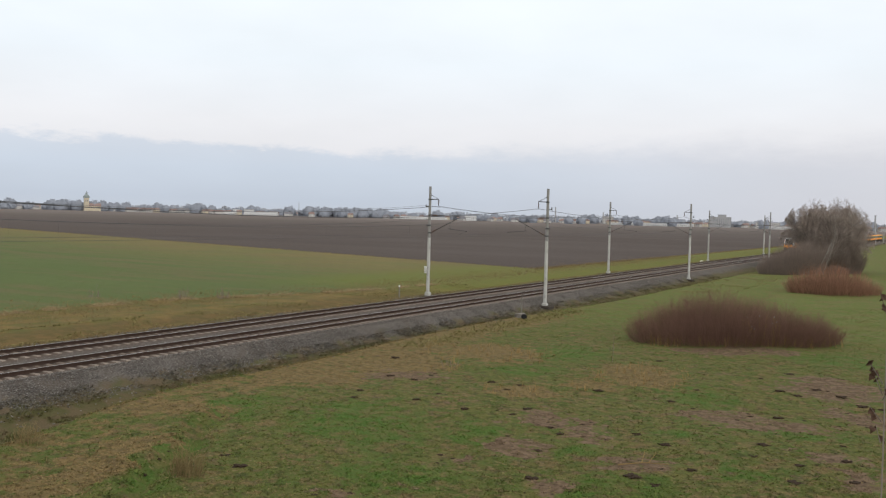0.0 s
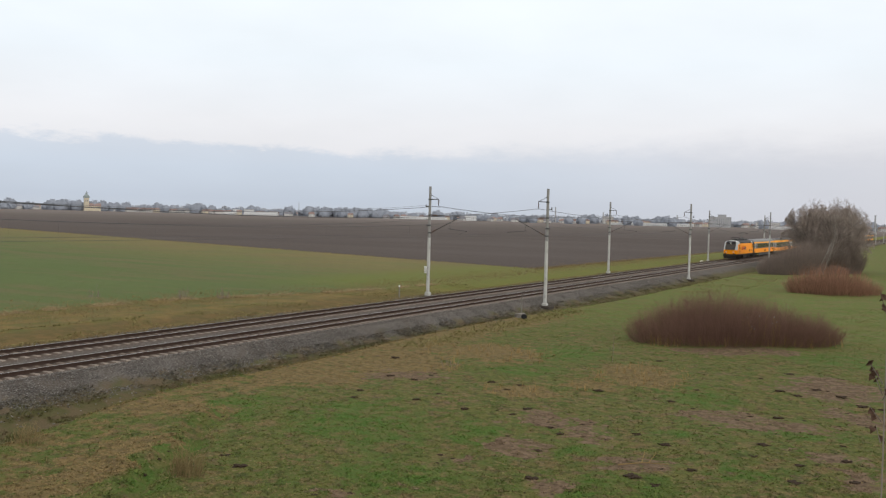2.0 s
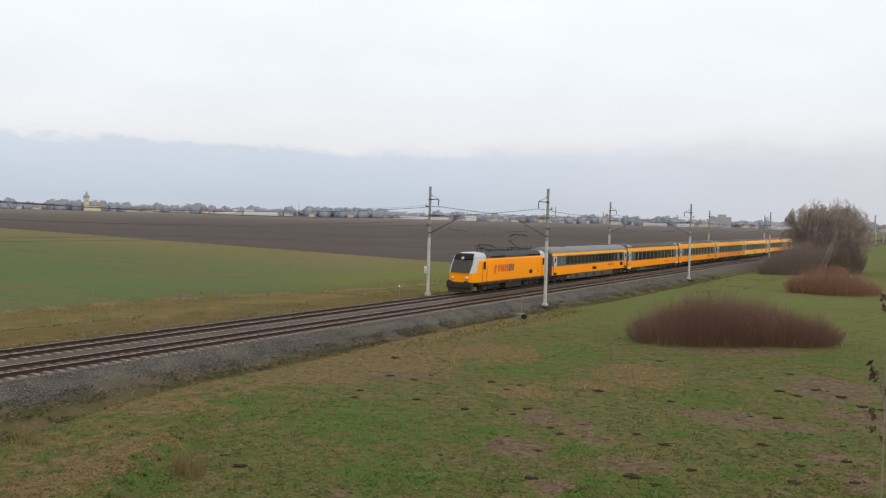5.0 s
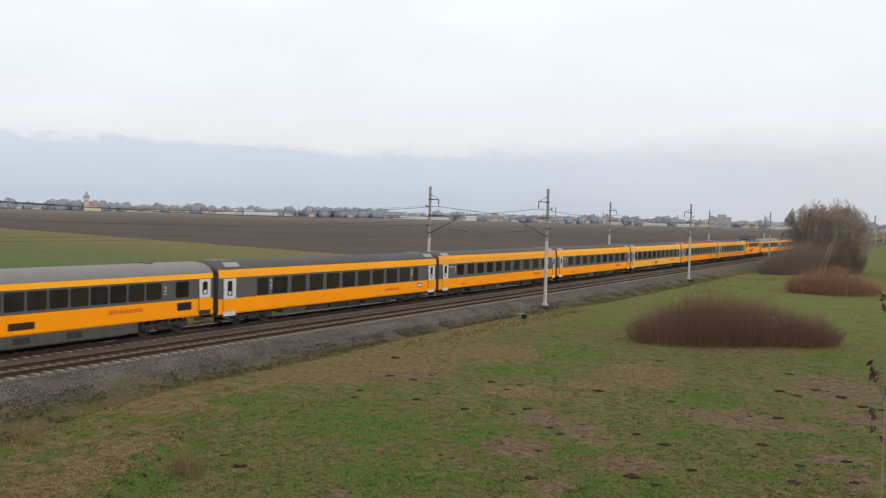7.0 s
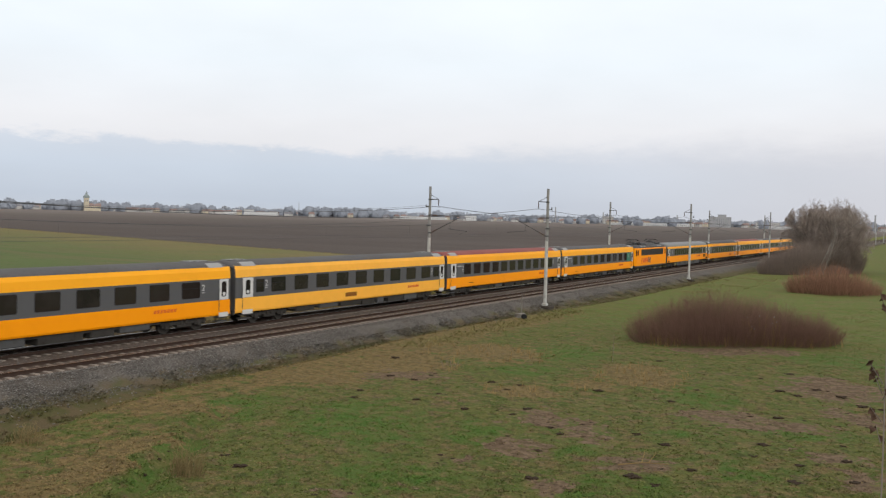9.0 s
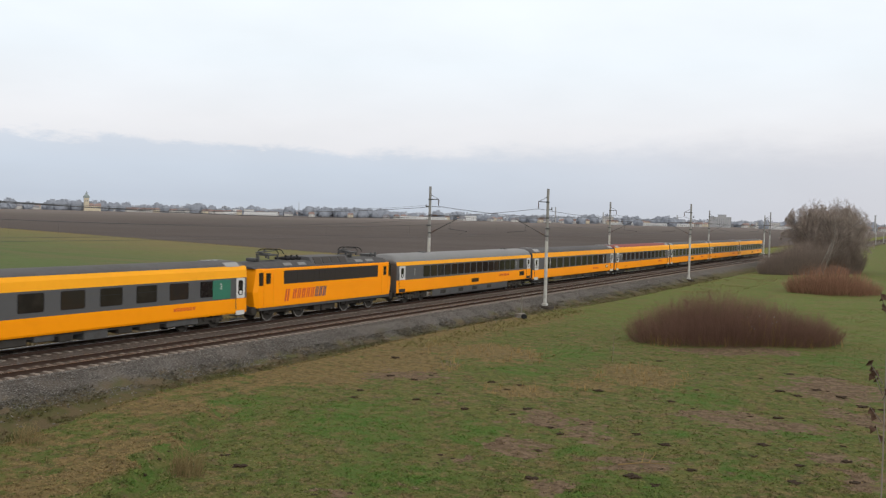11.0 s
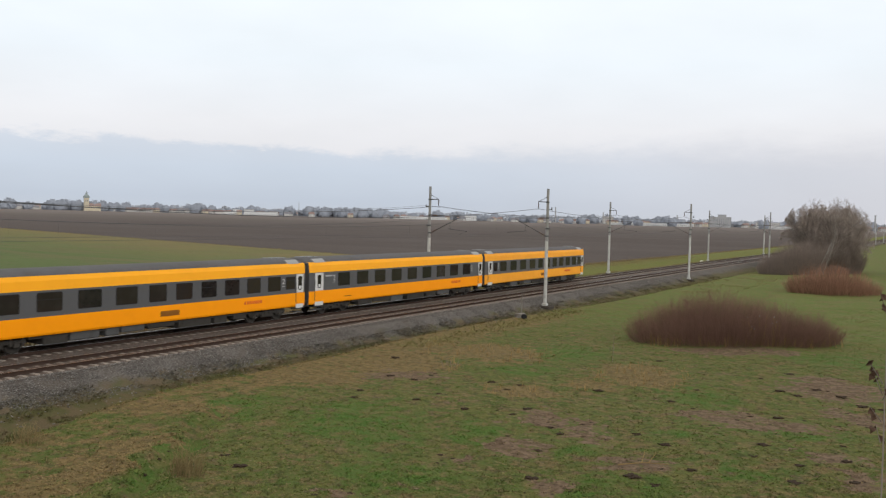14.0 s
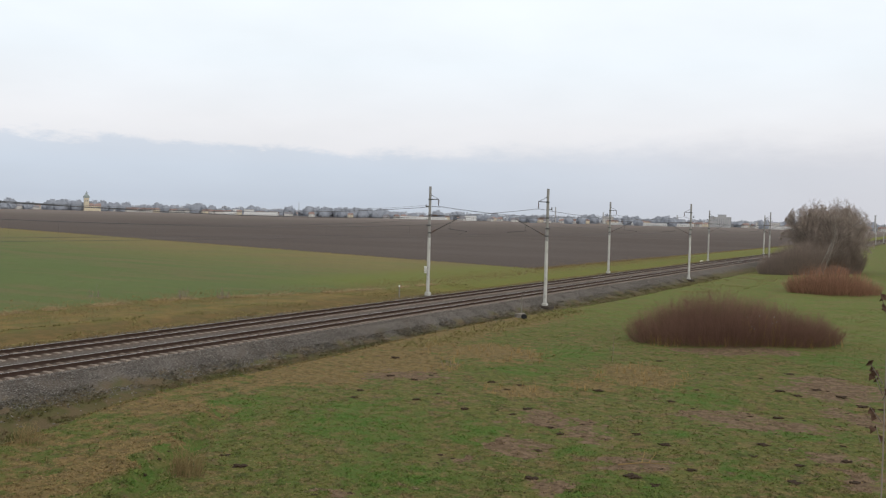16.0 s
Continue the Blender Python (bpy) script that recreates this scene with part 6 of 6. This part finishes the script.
def build_trees():
    a = bare_tree("bare_tree", "leafless grey-brown tree with a broad twiggy crown", 14.8, 8, 0.55, 1, BARK, (9, 8, 7, 6))
    a.location = (-19.4, 178.0, ground_z(-19.4, 178))
    b = bare_tree("bare_tree", "smaller leafless tree with spreading stems", 13.8, 8, 0.65, 2, BARK, (9, 8, 7, 6))
    b.location = (-21.6, 177.0, ground_z(-21.6, 177))
    for src, x, y, turn in ((a, -18.2, 182.0, 120), (b, -17.6, 176.0, 60), (a, -20.6, 181.0, 200), (b, -19.0, 174.0, 300)):
        copy_thing(src, pose(x, y, ground_z(x, y), 0, 0, turn))
    for x, y, h, s in ((-19.7, 163.0, 12.5, 4), (-19.0, 163.5, 11.0, 5)):
        t = bare_tree("birch_tree", "slender birch with a pale leaning stem", h, 1, 0.22, s, BIRCH, (4, 3))
        t.location = (x, y, ground_z(x, y))
    # slender sapling on the bank, a few withered leaves left
    rnd = random.Random(4)
    s = empty("sapling")
    base = Vector((-0.47, 9.0, ground_z(-0.47, 9.0)))
    s.location = base
    bm = B()
    pts = [Vector((0, 0, 0)), Vector((0.03, 0, 1.6)), Vector((-0.02, 0.03, 3.2)), Vector((0.03, 0, 4.6)), Vector((0.01, 0, 6.85))]
    for i in range(4):
        tube(bm, pts[i], pts[i + 1], 0.02 - 0.004 * i, 0.016 - 0.004 * i, 5)
    part("stem", bm, BARK, s)
    tops = []
    for z, dx, dz in ((5.85, -0.13, 0.22), (5.7, 0.08, 0.2), (6.45, 0.06, 0.2), (6.5, -0.05, 0.2), (5.5, -0.1, 0.15), (5.75, -0.12, 0.3), (5.3, -0.05, 0.15)):
        a = Vector((0.0, 0, z))
        e = a + Vector((dx, rnd.uniform(-0.1, 0.1), dz))
        bm = B()
        tube(bm, a, e, 0.006, 0.003, 4)
        part("twig", bm, BARK, s)
        tops += [a.lerp(e, f) for f in (0.5, 0.75, 0.95)]
    for p in tops:
        bm = B()
        l, w = rnd.uniform(0.07, 0.11), rnd.uniform(0.03, 0.045)
        d = (rand_dir(rnd) + Vector((0, 0, -0.8))).normalized()
        n = d.orthogonal().normalized()
        v = [bm.verts.new(q) for q in (p, p + d * l * 0.45 + n * w, p + d * l, p + d * l * 0.45 - n * w, p + d * l * 0.45 + d.cross(n) * 0.012)]
        for f in ((0, 1, 4), (1, 2, 4), (2, 3, 4), (3, 0, 4)):
            bm.faces.new([v[i] for i in f])
        part("leaf", bm, DRYLEAF, s, "withered brown leaf")
    tagged(s, "slender sapling with a few withered brown leaves", "sapling")


def build_lineside():
    # white marker post
    m = empty("marker_post")
    m.location = (-45.3, 70.4, ground_z(-45.3, 70.4))
    bm = B()
    box(bm, -0.05, 0.05, -0.05, 0.05, -0.2, 1.75, bevel=0.01)
    part("post", bm, CONCRETE, m)
    bm = B()
    box(bm, -0.054, 0.054, -0.054, 0.054, 1.55, 1.77, bevel=0.01)
    part("cap", bm, SIGN, m, "white painted top")
    tagged(m, "slim pale concrete marker post in the grass", "marker post")
    # bent pipe post on a block
    g = empty("bent_post")
    g.location = (-31.5, 68.4, ground_z(-31.5, 68.4))
    bm = B()
    tube(bm, (0, 0, -0.1), (0, 0, 1.75), 0.05, 0.045, 8)
    tube(bm, (0, 0, 1.75), (0.14, -0.1, 2.3), 0.045, 0.04, 8)
    tube(bm, (0.14, -0.1, 2.3), (0.36, -0.2, 2.42), 0.04, 0.05, 8)
    part("pipe", bm, CONCRETE, g)
    tagged(g, "bent grey pipe post beside the ballast", "post")
    for x, y, w, h in ((-30.6, 66.4, 0.3, 0.35), (-31.2, 67.2, 0.28, 0.3)):
        bm = B()
        box(bm, x - w, x + w, y - w, y + w, ground_z(x, y) - 0.2, ground_z(x, y) + h, bevel=0.06)
        tagged(part("concrete_block", bm, CONCRETE), "weathered concrete block at the ditch", "concrete block")
    bm = B()
    tube(bm, (-30.0, 65.6, ground_z(-30, 65.6) + 0.22), (-29.8, 65.3, ground_z(-30, 65.6) + 0.22), 0.22, 0.22, 14)
    tagged(part("drain_pipe", bm, BLACK), "short dark drain pipe end by the ditch", "pipe")
    for x, y, r in ((-43.9, 183.0, 0.4), (-43.9, 187.0, 0.25)):
        bm = B()
        bmesh.ops.create_icosphere(bm, subdivisions=2, radius=r)
        for v in bm.verts:
            v.co *= 1 + 0.25 * noise.noise(v.co * 3 + Vector((x, 0, 0)))
            v.co.z *= 0.6
            v.co += Vector((x, y, ground_z(x, y) + r * 0.3))
        tagged(part("boulder", bm, SIGN if r > 0.3 else CONCRETE), "pale stone lying beside the track", "stone")
    # fallen twig in the meadow
    t = empty("fallen_branch")
    x, y = -9.3, 28.3
    t.location = (x, y, ground_z(x, y) + 0.04)
    bm = B()
    for a, b, r in (((0, 0, 0), (0.8, 0.35, 0.12), 0.02), ((0.8, 0.35, 0.12), (1.5, 0.8, 0.05), 0.014), ((0.7, 0.3, 0.1), (0.75, 0.5, 0.5), 0.012), ((0.9, 0.4, 0.1), (1.1, 0.55, 0.42), 0.01)):
        tube(bm, a, b, r, r * 0.5, 5)
    part("branch", bm, STRAW, t)
    tagged(t, "pale dry branch lying in the grass", "branch")
    w = empty("weed_stalk")
    x, y = -16.8, 49.4
    w.location = (x, y, ground_z(x, y))
    bm = B()
    tube(bm, (0, 0, -0.05), (0.05, 0.02, 1.6), 0.014, 0.006, 5)
    for k in range(7):
        z = 0.7 + 0.12 * k
        a = k * 2.4
        tube(bm, (0.03, 0.01, z), (0.03 + 0.16 * math.cos(a), 0.16 * math.sin(a), z + 0.18), 0.006, 0.003, 4)
    part("stalk", bm, DARKTWIG, w)
    tagged(w, "single tall withered weed stalk in the meadow", "weed")


build_grass()
build_molehills()
build_shrubs()
build_trees()
build_lineside()

# ---- far town ----
PLASTER = surface("pale_plaster", (0.50, 0.49, 0.48), 0.9, grain=0.8, stain=0.1, var=0.25, obj=0.3)
CREAM = surface("cream_plaster", (0.55, 0.49, 0.38), 0.9, grain=0.8, stain=0.1, var=0.25)
SHED = surface("white_sheet_metal", (0.60, 0.61, 0.62), 0.6, grain=0.5, stain=0.05, var=0.15)
PANEL = surface("grey_concrete_panels", (0.38, 0.385, 0.40), 0.9, grain=0.5, stain=0.08, var=0.25)
TILE = surface("red_brown_roof_tiles", (0.27, 0.20, 0.185), 0.9, grain=1.0, stain=0.2, var=0.3, obj=0.5)
SLATE = surface("grey_roofing", (0.22, 0.22, 0.24), 0.9, grain=1.0, stain=0.2, var=0.3)
COPPER = surface("green_grey_spire", (0.25, 0.29, 0.29), 0.8, grain=1.0, stain=0.2, var=0.3)
# both tree colours are paled and blued to paint in distance haze
FARWOOD_HAZED = surface("haze_tinted_bare_wood", (0.275, 0.300, 0.350), 0.95, grain=0.2, stain=0.03, var=0.2, island=0.1)
FARHAZE = surface("haze_tinted_woods", (0.36, 0.385, 0.435), 0.95, grain=0.05, stain=0.01, var=0.3, island=0.3)
PANE = surface("far_window_pane", (0.22, 0.23, 0.25), 0.3, var=0.1)


def bearing(deg, dist):
    """A place at an angle to the right of the view's axis."""
    a = radians(29.97 - deg)
    return -math.sin(a) * dist, math.cos(a) * dist


def house(name, w, d, h, roof_h, wall_mat, roof_mat, floors, label, category="house", chimney=True):
    t = empty(name)
    bm = B()
    box(bm, -w / 2, w / 2, -d / 2, d / 2, -1, h)
    part("wall", bm, wall_mat, t)
    bm = B()
    o = 0.5
    if roof_h > 1:
        loft(bm, [[(x, -d / 2 - o, h - 0.1), (x, d / 2 + o, h - 0.1), (x, d / 2 + o, h + 0.1), (x, 0, h + roof_h), (x, -d / 2 - o, h + 0.1)] for x in (-w / 2 - o, w / 2 + o)])
    else:
        box(bm, -w / 2 - 0.3, w / 2 + 0.3, -d / 2 - 0.3, d / 2 + 0.3, h + 0.003, h + 0.6)
    bmesh.ops.recalc_face_normals(bm, faces=bm.faces)
    r = part("roof", bm, roof_mat, t)
    if chimney and roof_h > 1:
        bm = B()
        box(bm, w * 0.2 - 0.5, w * 0.2 + 0.5, 0.3, 1.3, h + roof_h * 0.5, h + roof_h + 1.0)
        part("chimney", bm, TILE, r)
    n = max(2, int(w / 4))
    for f in range(floors):
        for i in range(n):
            x = -w / 2 + (i + 0.5) * w / n
            z = 1.0 + f * (h - 0.4) / floors
            bm = B()
            box(bm, x - 0.8, x + 0.8, -d / 2 - 0.06, -d / 2 + 0.1, z, z + 1.5)
            part("window", bm, PANE, t)
    return tagged(t, label, category, "buildings of the far town")


def face_us(x, y, extra=0.0):
    return math.degrees(math.atan2(y, x)) - 90 + extra


def set_far(ob, deg, dist, extra=0.0, sink=0.0):
    x, y = bearing(deg, dist)
    ob.matrix_world = pose(x, y, ground_z(x, y) - sink, 0, 0, face_us(x, y, extra))
    return ob


def clump_tree(name, w, h, seed, n=170):
    rnd = random.Random(seed)
    t = empty(name)
    bm = B()
    tube(bm, (0, 0, -0.5), (0, 0, h * 0.6), 0.45, 0.2, 6)
    part("trunk", bm, BARK, t)
    def lump(d):
        k = 1 + 0.32 * noise.noise(d * 2.2 + Vector((seed, 0, 0))) + 0.16 * noise.noise(d * 5.5 + Vector((0, seed, 0)))
        return Vector((d.x * w / 2 * k, d.y * w / 2 * k, h * 0.34 + d.z * h * 0.64 * k))

    bm = B()
    bmesh.ops.create_icosphere(bm, subdivisions=3, radius=1.0)
    for vert in bm.verts:
        vert.co = lump(vert.co.normalized())
    V = [tuple(vert.co) for vert in bm.verts]
    F = [tuple(vert.index for vert in face.verts) for face in bm.faces]
    bm.free()
    # ragged sprays round the crown
    for _ in range(n):
        d = rand_dir(rnd)
        p = lump(d) * rnd.uniform(0.96, 1.05)
        u = d.orthogonal().normalized()
        v = d.cross(u)
        s = rnd.uniform(0.3, 0.8) * w / 12
        k = len(V)
        V += [tuple(p + u * s), tuple(p - u * s * 0.6 + v * s), tuple(p - u * s * 0.6 - v * s), tuple(p + d * s * 1.1)]
        F += [(k, k + 1, k + 2), (k, k + 1, k + 3), (k + 1, k + 2, k + 3), (k + 2, k, k + 3)]
    part("crown", pydata("crown", V, F, FARWOOD_HAZED, True), None, t)
    return tagged(t, "bare tree among the houses of the town, haze in its colour", "tree", "trees of the far town")


def build_town():
    rnd = random.Random(31)
    proto = [house("house", 11, 9, 5.5, 4, PLASTER, TILE, 2, "pale plastered house with a red-brown gabled roof"),
             house("house", 14, 9, 4, 4.5, PLASTER, SLATE, 1, "low white house with a grey gabled roof"),
             house("house", 10, 10, 6.5, 3.5, CREAM, TILE, 2, "cream two-storey house with a tiled roof"),
             house("house", 20, 11, 5, 4, PLASTER, TILE, 1, "long white farmhouse with a tiled roof")]
    used = [False] * len(proto)
    lines = []
    for _ in range(190):
        deg = rnd.uniform(-27.5, 28)
        if -9.5 < deg < -3 and rnd.random() < 0.7:
            continue
        lines.append((deg, rnd.uniform(2050, 2500)))
    for _ in range(70):
        lines.append((rnd.uniform(-21, 28), rnd.uniform(1930, 2040)))
    for deg, dist in lines:
        i = rnd.randrange(len(proto))
        src = proto[i]
        if not used[i]:
            used[i] = True
            set_far(src, deg, dist, rnd.uniform(-50, 50))
        else:
            set_far(copy_thing(src, Matrix()), deg, dist, rnd.uniform(-50, 50))
    # halls and blocks
    for deg, dist, w, h, mat, roof, fl, cat, lab in (
            (-13.9, 2000, 40, 6, SHED, SLATE, 1, "hall", "white industrial hall at the edge of town"), (-12.9, 2050, 46, 12, SHED, SLATE, 2, "hall", "tall white works building"),
            (-11.6, 1990, 60, 7, SHED, SHED, 1, "hall", "long white shed at the field's edge"), (-2.0, 1960, 62, 6, SHED, SHED, 1, "hall", "long white shed at the field's edge"),
            (-0.4, 1965, 40, 5, SHED, SHED, 1, "hall", "low white shed at the field's edge"), (1.75, 1980, 26, 11, SHED, SLATE, 2, "hall", "white square works building"),
            (17.5, 1900, 42, 21, PANEL, PANEL, 7, "apartment block", "grey concrete high-rise block with rows of windows"), (17.6, 1905, 16, 26, PANEL, PANEL, 8, "apartment block", "grey stair tower of a concrete block"),
            (20.3, 1850, 44, 12, PLASTER, SLATE, 3, "apartment block", "pale flat-roofed block of three storeys"), (14.0, 1800, 120, 5, SHED, SHED, 1, "hall", "very long low white hall"),
            (21.5, 1760, 70, 6, SHED, TILE, 1, "hall", "white hall with a reddish roof"), (10.6, 2050, 24, 17, PLASTER, PANEL, 5, "apartment block", "pale five-storey block with flat roof"),
            (11.9, 1830, 70, 4, SHED, SHED, 1, "hall", "low white hall along the field"), (23.5, 1800, 60, 7, SHED, SHED, 1, "hall", "white hall behind the bare trees"),
            (-19.0, 2020, 30, 6, PLASTER, TILE, 1, "house", "long pale barn with a tiled roof"), (-16.6, 2010, 34, 7, PLASTER, SLATE, 1, "house", "long pale barn with a grey roof"),
            (-26.0, 2020, 36, 6, PLASTER, SLATE, 1, "house", "long pale barn with a grey roof")):
        set_far(house(cat.replace(" ", "_"), w, 16, h, 0.5 if w > 36 or h > 9 else 4, mat, roof, fl, lab, cat, False), deg, dist, rnd.uniform(-12, 12))
    # church
    c = empty("church")
    bm = B()
    box(bm, -4.6, 4.6, -4.6, 4.6, -1, 27, bevel=0.2)
    tw = part("tower", bm, CREAM, c, "cream church tower")
    bm = B()
    loft(bm, [[(x * s, y * s, z) for x, y in ((-1, -1), (1, -1), (1, 1), (-1, 1))] for s, z in ((5.4, 27), (5.6, 28.6), (4.9, 31), (3.3, 33), (1.9, 34.2), (1.7, 36.2), (2.0, 37.2), (0.9, 38.6), (0.15, 41))])
    bmesh.ops.recalc_face_normals(bm, faces=bm.faces)
    part("spire", bm, COPPER, tw, "green-grey bulbous dome with a small lantern")
    for x in (-1.8, 1.8):
        bm = B()
        box(bm, x - 0.8, x + 0.8, -4.7, -4.5, 19, 23)
        part("belfry_window", bm, PANE, tw)
    bm = B()
    box(bm, 4.6, 28, -5.5, 5.5, -1, 10)
    part("nave", bm, CREAM, c)
    bm = B()
    loft(bm, [[(x, -6, 9.9), (x, 6, 9.9), (x, 0, 16)] for x in (4.6, 28.6)])
    bmesh.ops.recalc_face_normals(bm, faces=bm.faces)
    part("nave_roof", bm, TILE, c)
    tagged(c, "cream village church with a domed tower", "church")
    set_far(c, -22.2, 1975, 10)
    # masts and chimneys
    for deg, dist, h, r in ((7.25, 2300, 38, 2.2), (10.3, 2400, 30, 1.8), (-9.4, 2300, 34, 0.9), (26.2, 1500, 26, 1.6), (14.9, 2350, 26, 2.0)):
        bm = B()
        tube(bm, (0, 0, -1), (0, 0, h), r, r * 0.7, 8)
        tube(bm, (0, 0, h), (0, 0, h + 1.2), r * 0.9, r * 0.9, 8)
        tagged(set_far(part("chimney_stack", bm, PANEL), deg, dist), "slim grey chimney stack over the roofs", "chimney")
    # trees
    kinds = [clump_tree("far_tree", 18, 15.5, 1, 240), clump_tree("far_tree", 26, 21, 2, 340), clump_tree("far_tree", 10, 18, 3), clump_tree("far_tree", 29, 13.5, 4, 300)]
    used = [False] * 4

    def plant(i, deg, dist):
        if not used[i]:
            used[i] = True
            set_far(kinds[i], deg, dist)
        else:
            set_far(copy_thing(kinds[i], Matrix()), deg, dist, rnd.uniform(0, 360))

    for deg, i in ((-26.8, 3), (-26.4, 1), (-25.4, 0), (-24.4, 0), (-24.0, 1), (-23.6, 1), (-23.2, 1), (-22.7, 1), (-21.8, 1), (-21.3, 1), (-20.9, 0), (-20.0, 3), (-18.9, 0), (-17.6, 0), (-15.8, 1),
                   (-15.5, 1), (-13.0, 2), (-10.0, 1)):
        plant(i, deg, 2000 + rnd.uniform(-15, 30))
    for _ in range(170):
        plant(rnd.randrange(4), rnd.uniform(-27.5, 28), rnd.uniform(2080, 2600))
    for k in range(26):
        deg = -9.0 + k * 0.24
        if k in (7, 8, 14, 22):
            continue
        plant(rnd.choice((0, 1, 3)), deg, 2010 + rnd.uniform(-10, 25))
    for deg in (11.7, 12.1, 14.6, 19.9, 20.2, 12.5, 5.2, 5.8, 8.1, 8.9):
        plant(rnd.choice((0, 2)), deg, 1750 + rnd.uniform(0, 60))
    # belt of woods behind the roofs, distance haze put into its colour
    V, F = [], []
    for _ in range(14000):
        deg, dist = rnd.uniform(-29, 30), rnd.uniform(2650, 3100)
        top = 17 + 8 * noise.noise((deg * 0.5, 0, 0)) + 7 * noise.noise((deg * 2.1, 3, 0))
        x, y = bearing(deg, dist)
        p = Vector((x, y, ground_z(x, y) + rnd.random() * top))
        q = (rand_dir(rnd) * 0.45 + Vector((0, 0, 1))).normalized()
        u = q.orthogonal().normalized()
        v = q.cross(u)
        s = rnd.uniform(2.0, 4.5)
        k = len(V)
        V += [tuple(p + u * s), tuple(p - u * s * 0.6 + v * s), tuple(p - u * s * 0.6 - v * s), tuple(p + q * s * 0.9)]
        F += [(k, k + 1, k + 2), (k, k + 1, k + 3), (k + 1, k + 2, k + 3), (k + 2, k, k + 3)]
    tagged(new("far_woods", pydata("far_woods", V, F, FARHAZE)), "belt of bare woods behind the town, haze in its colour", "woods", kind="stuff")


build_town()

# ---- small pieces of the track ----
build_sleepers(BED)
build_stones(BED)


def motions():
    for ob, offset in TRAIN:
        walk(ob, [(t, pose(FAR_TRACK, MARK + offset - SPEED * t, 0)) for t in (0.0, 4.0, 8.0, 12.0, 16.0)])


motions()
